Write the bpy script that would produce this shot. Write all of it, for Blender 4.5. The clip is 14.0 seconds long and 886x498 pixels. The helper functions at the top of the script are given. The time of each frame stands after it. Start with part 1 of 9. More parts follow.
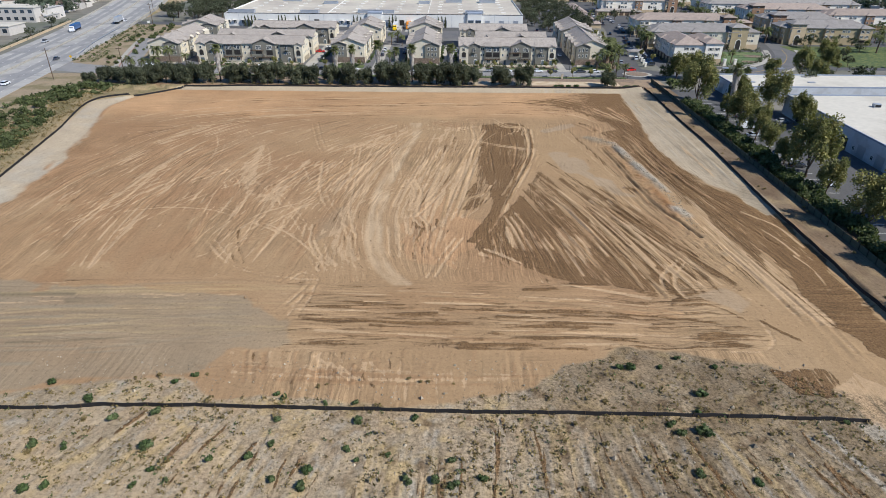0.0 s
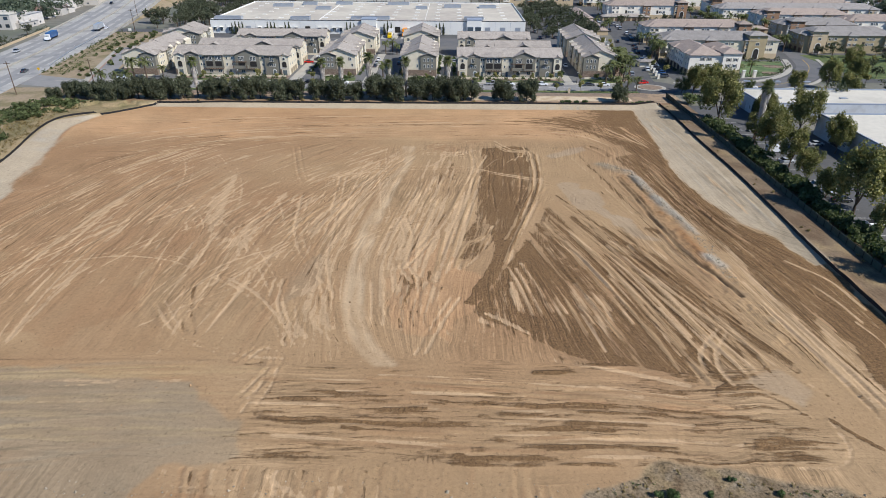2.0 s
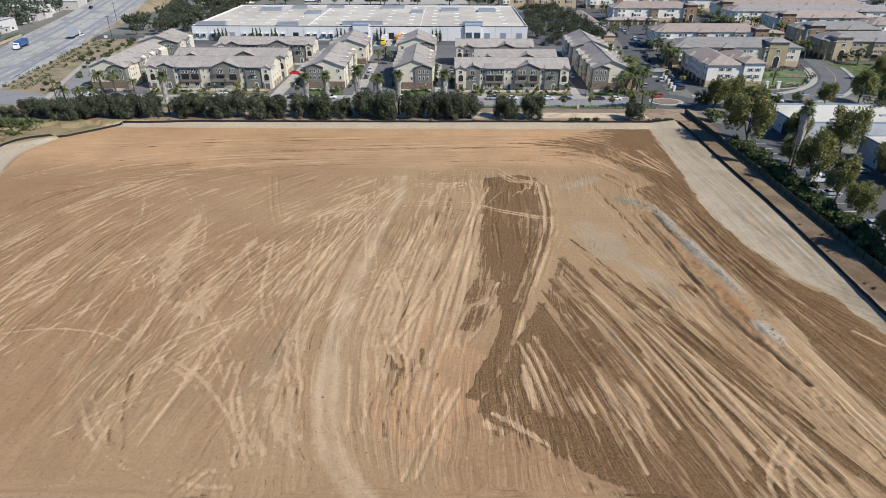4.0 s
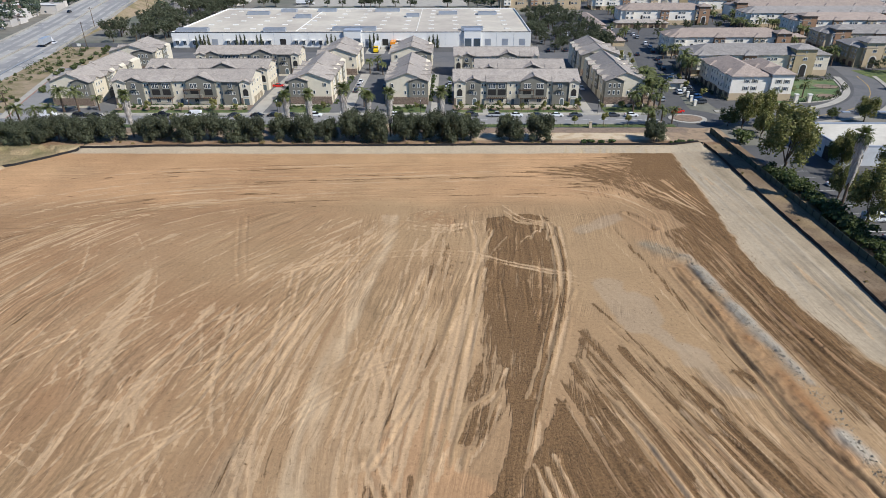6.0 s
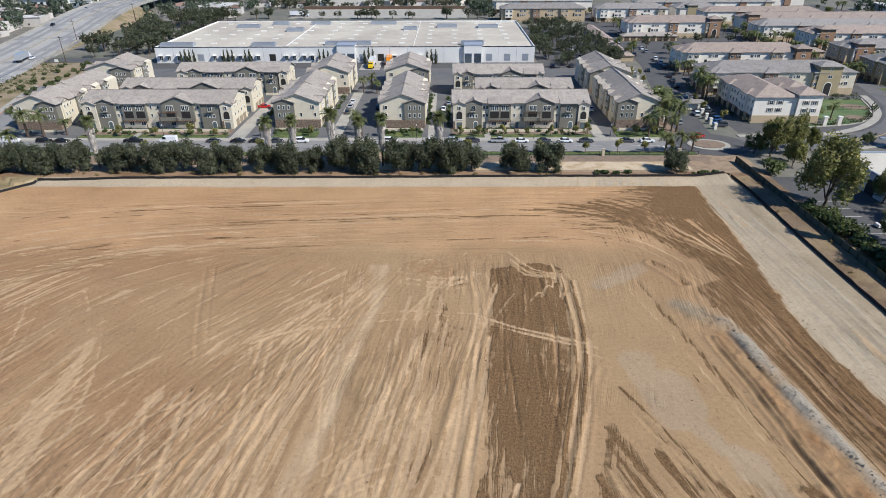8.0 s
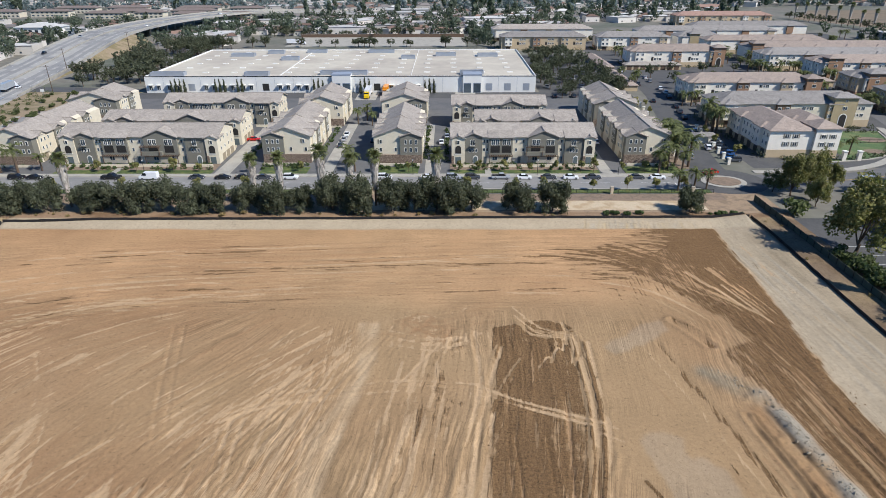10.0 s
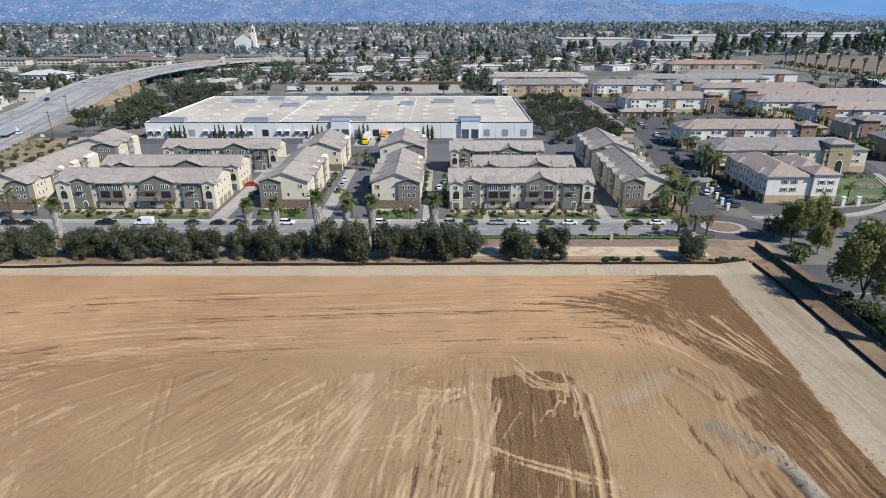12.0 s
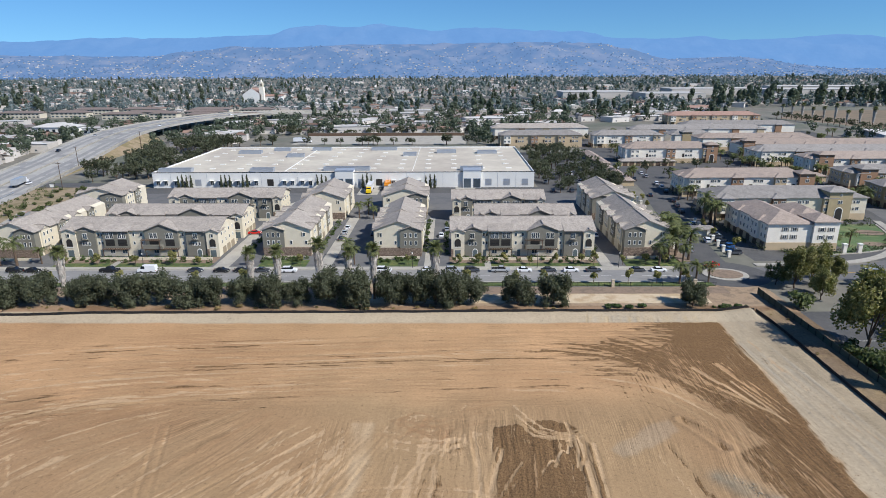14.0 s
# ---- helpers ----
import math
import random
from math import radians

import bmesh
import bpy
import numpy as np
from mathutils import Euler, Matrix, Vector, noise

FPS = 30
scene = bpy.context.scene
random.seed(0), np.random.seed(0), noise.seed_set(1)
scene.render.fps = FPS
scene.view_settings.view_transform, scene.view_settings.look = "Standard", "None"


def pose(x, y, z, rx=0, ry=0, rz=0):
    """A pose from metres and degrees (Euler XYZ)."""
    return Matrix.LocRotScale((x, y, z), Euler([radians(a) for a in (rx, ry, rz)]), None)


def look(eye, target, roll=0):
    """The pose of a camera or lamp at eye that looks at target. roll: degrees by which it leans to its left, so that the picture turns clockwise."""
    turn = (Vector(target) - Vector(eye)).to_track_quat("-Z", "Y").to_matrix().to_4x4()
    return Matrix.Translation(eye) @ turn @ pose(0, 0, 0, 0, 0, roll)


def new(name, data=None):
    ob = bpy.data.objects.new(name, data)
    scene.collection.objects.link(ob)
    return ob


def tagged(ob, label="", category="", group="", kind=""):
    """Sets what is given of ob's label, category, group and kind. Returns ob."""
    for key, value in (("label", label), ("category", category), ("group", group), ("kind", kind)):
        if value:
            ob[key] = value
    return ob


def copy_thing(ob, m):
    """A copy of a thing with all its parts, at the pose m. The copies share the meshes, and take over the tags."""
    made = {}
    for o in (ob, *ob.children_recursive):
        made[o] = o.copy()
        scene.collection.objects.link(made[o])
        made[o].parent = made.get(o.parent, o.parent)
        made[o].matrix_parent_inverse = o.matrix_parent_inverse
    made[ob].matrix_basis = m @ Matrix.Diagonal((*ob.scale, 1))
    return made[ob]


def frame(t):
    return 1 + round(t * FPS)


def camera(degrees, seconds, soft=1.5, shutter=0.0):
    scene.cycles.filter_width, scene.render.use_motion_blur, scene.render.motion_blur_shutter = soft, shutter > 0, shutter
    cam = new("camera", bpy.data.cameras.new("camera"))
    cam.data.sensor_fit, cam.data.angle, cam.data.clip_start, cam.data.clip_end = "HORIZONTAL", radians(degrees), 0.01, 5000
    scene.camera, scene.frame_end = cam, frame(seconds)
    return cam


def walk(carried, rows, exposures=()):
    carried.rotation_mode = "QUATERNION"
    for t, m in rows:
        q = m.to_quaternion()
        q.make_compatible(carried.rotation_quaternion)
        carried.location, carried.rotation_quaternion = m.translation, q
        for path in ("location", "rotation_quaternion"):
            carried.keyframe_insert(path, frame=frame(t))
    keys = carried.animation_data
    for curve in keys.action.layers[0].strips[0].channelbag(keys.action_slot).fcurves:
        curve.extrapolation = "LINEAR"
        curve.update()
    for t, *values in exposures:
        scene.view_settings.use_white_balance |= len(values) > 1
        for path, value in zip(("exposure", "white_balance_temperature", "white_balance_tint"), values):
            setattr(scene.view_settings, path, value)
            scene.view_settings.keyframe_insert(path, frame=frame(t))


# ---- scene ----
cam = camera(72.6, 14.0, 0.5)
PATH = [
    (0, (-0.315, -102.934, 62.141), (-0.335, -101.178, 61.185), 0.4),
    (0.5, (-0.008, -96.819, 62.175), (-0.029, -95.063, 61.219), 0.4),
    (1, (0.313, -90.695, 62.149), (0.291, -88.939, 61.193), 0.4),
    (1.5, (0.607, -84.716, 62.089), (0.584, -82.958, 61.136), 0.3),
    (2, (0.798, -78.884, 62.065), (0.776, -77.126, 61.112), 0.3),
    (2.5, (0.875, -72.768, 62.093), (0.854, -71.009, 61.141), 0.2),
    (3, (0.816, -66.617, 62.14), (0.799, -64.858, 61.188), 0.2),
    (3.2, (0.818, -64.074, 62.158), (0.802, -62.316, 61.205), 0.2),
    (5.3, (1.26, -36.415, 62.481), (1.242, -34.66, 61.523), -0.2),
    (5.5, (1.327, -33.816, 62.49), (1.311, -32.061, 61.531), -0.2),
    (6, (1.539, -27.41, 62.513), (1.521, -25.657, 61.55), -0.2),
    (6.5, (1.702, -21.282, 62.502), (1.682, -19.531, 61.537), -0.2),
    (7, (1.749, -15.565, 62.405), (1.73, -13.812, 61.443), -0.2),
    (7.2, (1.778, -13.576, 62.374), (1.76, -11.821, 61.416), -0.3),
    (9.5, (2.272, 5.078, 61.556), (2.254, 6.867, 60.662), -0.1),
    (10, (2.325, 7.77, 61.504), (2.309, 9.571, 60.633), -0.2),
    (10.5, (2.351, 9.337, 61.461), (2.336, 11.152, 60.62), -0.2),
    (11, (2.363, 10.074, 61.412), (2.35, 11.904, 60.604), -0.1),
    (11.5, (2.362, 10.302, 61.36), (2.35, 12.145, 60.585), -0.0),
    (12, (2.388, 10.298, 61.302), (2.378, 12.156, 60.562), -0.1),
    (12.5, (2.466, 10.238, 61.234), (2.454, 12.11, 60.53), -0.1),
    (13, (2.62, 10.104, 61.137), (2.606, 11.989, 60.471), -0.2),
    (13.5, (2.846, 9.971, 61.046), (2.828, 11.87, 60.418), -0.2),
    (14, (3.113, 9.859, 60.963), (3.09, 11.771, 60.376), -0.3),
]
walk(cam, [(t, look(eye, target, roll)) for t, eye, target, roll in PATH])

# ---- daylight ----
SUN_AZ = radians(-30)          # from +x, turning to -y
SUN_EL = radians(44)
to_sun = Vector((math.cos(SUN_EL) * math.cos(SUN_AZ), math.cos(SUN_EL) * math.sin(SUN_AZ), math.sin(SUN_EL)))
world = bpy.data.worlds.new("world")
scene.world = world
world.use_nodes = True
wn = world.node_tree
sky = wn.nodes.new("ShaderNodeTexSky")
sky.sky_type = "NISHITA"
sky.sun_disc = False
sky.sun_elevation = SUN_EL
sky.sun_rotation = math.pi / 2 - SUN_AZ
sky.altitude = 60
sky.air_density = 1.0
sky.dust_density = 0.0
sky.ozone_density = 6.0
background = wn.nodes["Background"]
background.inputs["Strength"].default_value = 0.095
coords = wn.nodes.new("ShaderNodeTexCoord")
raised = wn.nodes.new("ShaderNodeVectorMath")
raised.operation = "ADD"
raised.inputs[1].default_value = (0, 0, 0.06)
wn.links.new(coords.outputs["Generated"], raised.inputs[0])
wn.links.new(raised.outputs[0], sky.inputs["Vector"])
clear = wn.nodes.new("ShaderNodeVectorMath")
clear.operation = "MULTIPLY"
clear.inputs[1].default_value = (0.60, 0.91, 1.13)
wn.links.new(sky.outputs["Color"], clear.inputs[0])
wn.links.new(clear.outputs[0], background.inputs["Color"])
sun_data = bpy.data.lights.new("sun", "SUN")
sun_data.energy = 5.0
sun_data.angle = radians(0.53)
sun_data.color = (1.0, 0.975, 0.935)
sun = new("sun", sun_data)
sun.matrix_world = look(to_sun * 400, (0, 0, 0))
scene.view_settings.exposure = 0.14


# ---- materials ----
def lin(r, g, b):
    """Linear colour from display values of 0 to 255."""
    return tuple(((c / 255) / 12.92 if c < 10 else ((c / 255 + 0.055) / 1.055) ** 2.4) for c in (r, g, b))


def material(name, rgb, rough=0.85, var=0.18, scale=0.5, bump=0.0, bscale=8.0, island=0.0, rand=0.0, metal=0.0, second=None, mix=0.5, spec=0.4):
    """A weathered surface: two scales of noise over the colour, a second colour in patches, fine relief."""
    m = bpy.data.materials.new(name)
    m.use_nodes = True
    nt = m.node_tree
    n, l = nt.nodes, nt.links
    bsdf = n["Principled BSDF"]
    bsdf.inputs["Roughness"].default_value = rough
    bsdf.inputs["Metallic"].default_value = metal
    bsdf.inputs["Specular IOR Level"].default_value = spec
    geo = n.new("ShaderNodeNewGeometry")
    col = n.new("ShaderNodeRGB")
    col.outputs[0].default_value = (*rgb, 1)
    out = col.outputs[0]
    big = n.new("ShaderNodeTexNoise")
    big.inputs["Scale"].default_value = scale
    big.inputs["Detail"].default_value = 5
    l.new(geo.outputs["Position"], big.inputs["Vector"])
    if second:
        ramp = n.new("ShaderNodeMapRange")
        ramp.inputs["From Min"].default_value = 0.62 - mix * 0.35
        ramp.inputs["From Max"].default_value = 0.75 - mix * 0.25
        l.new(big.outputs["Fac"], ramp.inputs["Value"])
        mx = n.new("ShaderNodeMix")
        mx.data_type = "RGBA"
        l.new(ramp.outputs["Result"], mx.inputs["Factor"])
        l.new(out, mx.inputs["A"])
        mx.inputs["B"].default_value = (*second, 1)
        out = mx.outputs["Result"]
    small = n.new("ShaderNodeTexNoise")
    small.inputs["Scale"].default_value = scale * 9
    small.inputs["Detail"].default_value = 4
    l.new(geo.outputs["Position"], small.inputs["Vector"])
    add = n.new("ShaderNodeMath")
    add.operation = "ADD"
    l.new(big.outputs["Fac"], add.inputs[0])
    l.new(small.outputs["Fac"], add.inputs[1])
    value = n.new("ShaderNodeMapRange")
    value.clamp = False
    value.inputs["From Min"].default_value = 0.6
    value.inputs["From Max"].default_value = 1.4
    value.inputs["To Min"].default_value = 1 - var
    value.inputs["To Max"].default_value = 1 + var
    l.new(add.outputs[0], value.inputs["Value"])
    fac = value.outputs["Result"]
    for amount, socket in ((island, geo.outputs["Random Per Island"]), (rand, None)):
        if amount:
            if socket is None:
                socket = n.new("ShaderNodeObjectInfo").outputs["Random"]
            r = n.new("ShaderNodeMapRange")
            r.inputs["To Min"].default_value = 1 - amount
            r.inputs["To Max"].default_value = 1 + amount
            l.new(socket, r.inputs["Value"])
            mul = n.new("ShaderNodeMath")
            mul.operation = "MULTIPLY"
            l.new(fac, mul.inputs[0])
            l.new(r.outputs["Result"], mul.inputs[1])
            fac = mul.outputs[0]
    tint = n.new("ShaderNodeVectorMath")
    tint.operation = "SCALE"
    l.new(out, tint.inputs[0])
    l.new(fac, tint.inputs["Scale"])
    l.new(tint.outputs[0], bsdf.inputs["Base Color"])
    if bump:
        rel = n.new("ShaderNodeTexNoise")
        rel.inputs["Scale"].default_value = bscale
        rel.inputs["Detail"].default_value = 4
        l.new(geo.outputs["Position"], rel.inputs["Vector"])
        b = n.new("ShaderNodeBump")
        b.inputs["Strength"].default_value = min(1.0, bump)
        b.inputs["Distance"].default_value = 0.1
        l.new(rel.outputs["Fac"], b.inputs["Height"])
        l.new(b.outputs["Normal"], bsdf.inputs["Normal"])
    return m


def soil_material():
    """Graded earth: colour from the soil layer of the ground, grain and clods on top."""
    m = bpy.data.materials.new("graded_soil")
    m.use_nodes = True
    nt = m.node_tree
    n, l = nt.nodes, nt.links
    bsdf = n["Principled BSDF"]
    bsdf.inputs["Roughness"].default_value = 0.95
    bsdf.inputs["Specular IOR Level"].default_value = 0.13
    at = n.new("ShaderNodeAttribute")
    at.attribute_name = "soil"
    geo = n.new("ShaderNodeNewGeometry")
    noises = []
    for sc, detail in ((0.11, 6), (1.7, 6), (7.0, 3), (2.6, 5)):
        t = n.new("ShaderNodeTexNoise")
        t.inputs["Scale"].default_value = sc
        t.inputs["Detail"].default_value = detail
        t.inputs["Roughness"].default_value = 0.65
        l.new(geo.outputs["Position"], t.inputs["Vector"])
        noises.append(t.outputs["Fac"])
    grain = n.new("ShaderNodeAttribute")
    grain.attribute_name = "grain"
    gs = n.new("ShaderNodeSeparateXYZ")
    l.new(grain.outputs["Vector"], gs.inputs[0])
    cover = n.new("ShaderNodeAttribute")
    cover.attribute_name = "cover"
    cs = n.new("ShaderNodeSeparateXYZ")
    l.new(cover.outputs["Vector"], cs.inputs[0])

    def streaks(su, sv, offs, detail):
        c = n.new("ShaderNodeCombineXYZ")
        for axis_name, factor in (("X", su), ("Y", sv)):
            mm = n.new("ShaderNodeMath")
            mm.operation = "MULTIPLY_ADD"
            mm.inputs[1].default_value = factor
            mm.inputs[2].default_value = offs
            l.new(gs.outputs[axis_name], mm.inputs[0])
            l.new(mm.outputs[0], c.inputs[axis_name])
        t = n.new("ShaderNodeTexNoise")
        t.noise_dimensions = "2D"
        t.inputs["Scale"].default_value = 1.0
        t.inputs["Detail"].default_value = detail
        t.inputs["Roughness"].default_value = 0.62
        l.new(c.outputs[0], t.inputs["Vector"])
        return t.outputs["Fac"]

    # damp dark earth breaking through the dry crust, and pale dry dust, each with a torn edge
    out = at.outputs["Color"]
    ragged = n.new("ShaderNodeTexNoise")
    ragged.inputs["Scale"].default_value = 0.55
    ragged.inputs["Detail"].default_value = 7
    ragged.inputs["Roughness"].default_value = 0.7
    l.new(geo.outputs["Position"], ragged.inputs["Vector"])
    for socket, colour, offs, most in (("X", lin(116, 90, 62), 9.0, 0.92), ("Y", lin(182, 154, 120), 31.0, 0.75)):
        both = n.new("ShaderNodeMix")
        both.data_type = "FLOAT"
        both.inputs["Factor"].default_value = 0.62
        l.new(ragged.outputs["Fac"], both.inputs["A"])
        l.new(streaks(1.25, 0.075, offs, 5.0), both.inputs["B"])
        ma = n.new("ShaderNodeMath")
        ma.operation = "MULTIPLY_ADD"
        ma.inputs[1].default_value = 2.3
        l.new(both.outputs["Result"], ma.inputs[0])
        l.new(cs.outputs[socket], ma.inputs[2])
        r = n.new("ShaderNodeMapRange")
        r.inputs["From Min"].default_value = 1.54
        r.inputs["From Max"].default_value = 1.76
        r.inputs["To Max"].default_value = most
        l.new(ma.outputs[0], r.inputs["Value"])
        mx = n.new("ShaderNodeMix")
        mx.data_type = "RGBA"
        l.new(r.outputs["Result"], mx.inputs["Factor"])
        l.new(out, mx.inputs["A"])
        mx.inputs["B"].default_value = (*colour, 1)
        out = mx.outputs["Result"]
        if socket == "X":
            wet = r.outputs["Result"]
    # the damp earth lies in clods, with dark gaps and pale crumbs
    clod = n.new("ShaderNodeTexNoise")
    clod.inputs["Scale"].default_value = 2.6
    clod.inputs["Detail"].default_value = 6
    clod.inputs["Roughness"].default_value = 0.72
    l.new(geo.outputs["Position"], clod.inputs["Vector"])
    r = n.new("ShaderNodeMapRange")
    r.inputs["From Min"].default_value = 0.34
    r.inputs["From Max"].default_value = 0.68
    r.inputs["To Min"].default_value = 0.62
    r.inputs["To Max"].default_value = 1.36
    l.new(clod.outputs["Fac"], r.inputs["Value"])
    g = n.new("ShaderNodeMix")
    g.data_type = "FLOAT"
    g.inputs["A"].default_value = 1.0
    l.new(wet, g.inputs["Factor"])
    l.new(r.outputs["Result"], g.inputs["B"])
    s = n.new("ShaderNodeVectorMath")
    s.operation = "SCALE"
    l.new(out, s.inputs[0])
    l.new(g.outputs["Result"], s.inputs["Scale"])
    out = s.outputs[0]
    heap = n.new("ShaderNodeMath")
    heap.operation = "MULTIPLY"
    l.new(clod.outputs["Fac"], heap.inputs[0])
    l.new(wet, heap.inputs[1])
    for fac, amount in zip(noises, (0.16, 0.22, 0.16)):
        r = n.new("ShaderNodeMapRange")
        r.inputs["From Min"].default_value = 0.3
        r.inputs["From Max"].default_value = 0.7
        r.inputs["To Min"].default_value = 1 - amount / 2
        r.inputs["To Max"].default_value = 1 + amount / 2
        l.new(fac, r.inputs["Value"])
        s = n.new("ShaderNodeVectorMath")
        s.operation = "SCALE"
        l.new(out, s.inputs[0])
        l.new(r.outputs["Result"], s.inputs["Scale"])
        out = s.outputs[0]
    speck = n.new("ShaderNodeMapRange")
    speck.inputs["From Min"].default_value = 0.36
    speck.inputs["From Max"].default_value = 0.62
    speck.inputs["To Min"].default_value = 0.5
    speck.inputs["To Max"].default_value = 1.12
    l.new(noises[3], speck.inputs["Value"])
    gate = n.new("ShaderNodeMix")
    gate.data_type = "FLOAT"
    l.new(at.outputs["Alpha"], gate.inputs["Factor"])
    gate.inputs["A"].default_value = 1.0
    l.new(speck.outputs["Result"], gate.inputs["B"])
    coarse = n.new("ShaderNodeVectorMath")
    coarse.operation = "SCALE"
    l.new(out, coarse.inputs[0])
    l.new(gate.outputs["Result"], coarse.inputs["Scale"])
    # fine streaks along the machines' passes
    out = coarse.outputs[0]
    for su, sv, lo, hi, dark, light, offs in ((0.6, 0.030, 0.42, 0.58, 0.88, 1.08, 3.0), (1.9, 0.12, 0.40, 0.60, 0.86, 1.12, 17.0), (1.6, 0.020, 0.56, 0.60, 1.0, 1.16, 41.0), (1.9, 0.035, 0.36, 0.41, 0.74, 1.0, 77.0)):
        t_fac = streaks(su, sv, offs, 3.0)
        r = n.new("ShaderNodeMapRange")
        r.inputs["From Min"].default_value = lo
        r.inputs["From Max"].default_value = hi
        r.inputs["To Min"].default_value = dark
        r.inputs["To Max"].default_value = light
        l.new(t_fac, r.inputs["Value"])
        g = n.new("ShaderNodeMix")
        g.data_type = "FLOAT"
        l.new(gs.outputs["Z"], g.inputs["Factor"])
        g.inputs["A"].default_value = 1.0
        l.new(r.outputs["Result"], g.inputs["B"])
        s = n.new("ShaderNodeVectorMath")
        s.operation = "SCALE"
        l.new(out, s.inputs[0])
        l.new(g.outputs["Result"], s.inputs["Scale"])
        out = s.outputs[0]
        if offs == 17.0:
            wave = g.outputs["Result"]
    # clods and pits
    pit = n.new("ShaderNodeTexNoise")
    pit.inputs["Scale"].default_value = 1.3
    pit.inputs["Detail"].default_value = 6
    pit.inputs["Roughness"].default_value = 0.75
    l.new(geo.outputs["Position"], pit.inputs["Vector"])
    r = n.new("ShaderNodeMapRange")
    r.inputs["From Min"].default_value = 0.34
    r.inputs["From Max"].default_value = 0.43
    r.inputs["To Min"].default_value = 0.68
    r.inputs["To Max"].default_value = 1.0
    l.new(pit.outputs["Fac"], r.inputs["Value"])
    s = n.new("ShaderNodeVectorMath")
    s.operation = "SCALE"
    l.new(out, s.inputs[0])
    l.new(r.outputs["Result"], s.inputs["Scale"])
    l.new(s.outputs[0], bsdf.inputs["Base Color"])
    b = n.new("ShaderNodeBump")
    b.inputs["Strength"].default_value = 0.55
    b.inputs["Distance"].default_value = 0.12
    l.new(noises[1], b.inputs["Height"])
    b0 = n.new("ShaderNodeBump")
    b0.inputs["Strength"].default_value = 0.8
    b0.inputs["Distance"].default_value = 0.3
    l.new(heap.outputs[0], b0.inputs["Height"])
    bw = n.new("ShaderNodeBump")
    bw.inputs["Strength"].default_value = 0.3
    bw.inputs["Distance"].default_value = 0.2
    l.new(wave, bw.inputs["Height"])
    l.new(b0.outputs["Normal"], bw.inputs["Normal"])
    l.new(bw.outputs["Normal"], b.inputs["Normal"])
    b2 = n.new("ShaderNodeBump")
    b2.inputs["Strength"].default_value = 0.6
    b2.inputs["Distance"].default_value = 0.04
    l.new(noises[2], b2.inputs["Height"])
    l.new(b.outputs["Normal"], b2.inputs["Normal"])
    l.new(b2.outputs["Normal"], bsdf.inputs["Normal"])
    return m


SOIL = soil_material()
TOWN = material("town_ground", lin(120, 116, 106), var=0.3, scale=0.02, second=lin(92, 95, 82), bump=0.2, bscale=2)
ASPHALT = material("street_asphalt", lin(136, 134, 131), var=0.12, scale=0.12, bump=0.15, bscale=12, second=lin(124, 123, 121), mix=0.45)
ASPHALT_DARK = material("lot_asphalt", lin(88, 87, 86), var=0.2, scale=0.15, bump=0.15, bscale=12, second=lin(76, 76, 76))
ASPHALT_ROAD = material("estate_road_asphalt", lin(104, 103, 102), var=0.14, scale=0.12, bump=0.15, bscale=12, second=lin(92, 92, 92), mix=0.45)
CONCRETE = material("pale_concrete", lin(168, 163, 152), var=0.14, scale=0.25, bump=0.1, second=lin(150, 146, 137))
HIGHWAY = material("highway_concrete", lin(166, 163, 157), var=0.14, scale=0.06, second=lin(128, 127, 126), bump=0.1)
LANE_WORN = material("worn_lane_asphalt", lin(138, 137, 135), var=0.15, scale=0.08)
PAINT_WHITE = material("road_paint", lin(205, 205, 200), var=0.15, scale=2)
PAINT_YELLOW = material("yellow_road_paint", lin(196, 160, 76), var=0.15, scale=2)
KERB_RED = material("red_kerb_paint", lin(150, 118, 104), var=0.2, scale=1)
LAWN = material("lawn", lin(74, 90, 50), var=0.3, scale=0.6, second=lin(98, 104, 56), bump=0.5, bscale=20)
TURF = material("dog_park_turf", lin(84, 106, 66), var=0.18, scale=0.15, second=lin(104, 112, 74), bump=0.4, bscale=20)
MULCH = material("red_brown_mulch", lin(138, 119, 101), var=0.3, scale=0.8, second=lin(112, 98, 84), bump=0.5)
OPEN_SLOPE = material("open_gravelly_slope", lin(146, 129, 103), var=0.3, scale=0.3, second=lin(122, 108, 84), bump=0.5, bscale=3)
DULL_DIRT = material("dull_dirt", lin(128, 112, 92), var=0.2, scale=0.05, second=lin(108, 98, 80))
PALE_DIRT = material("pale_dirt", lin(196, 178, 150), var=0.18, scale=0.3, second=lin(168, 146, 116), bump=0.4)
DRY_BANK = material("dry_bank", lin(150, 133, 108), var=0.25, scale=0.12, second=lin(116, 106, 76), bump=0.5, bscale=3)
BROWN_DIRT = material("brown_dirt", lin(156, 134, 109), var=0.25, scale=0.5, second=lin(124, 107, 88), bump=0.5, bscale=4)


# ---- helpers for building ----
def obj(name, bm, mat, parent=None, label=""):
    me = bpy.data.meshes.new(name)
    bm.to_mesh(me)
    bm.free()
    for m in mat if isinstance(mat, (list, tuple)) else [mat]:
        me.materials.append(m)
    ob = new(name, me)
    if parent:
        ob.parent = parent
    if label:
        ob["label"] = label
    return ob


def part(name, bm, mat, parent, label=""):
    return obj(name, bm, mat, parent, label)


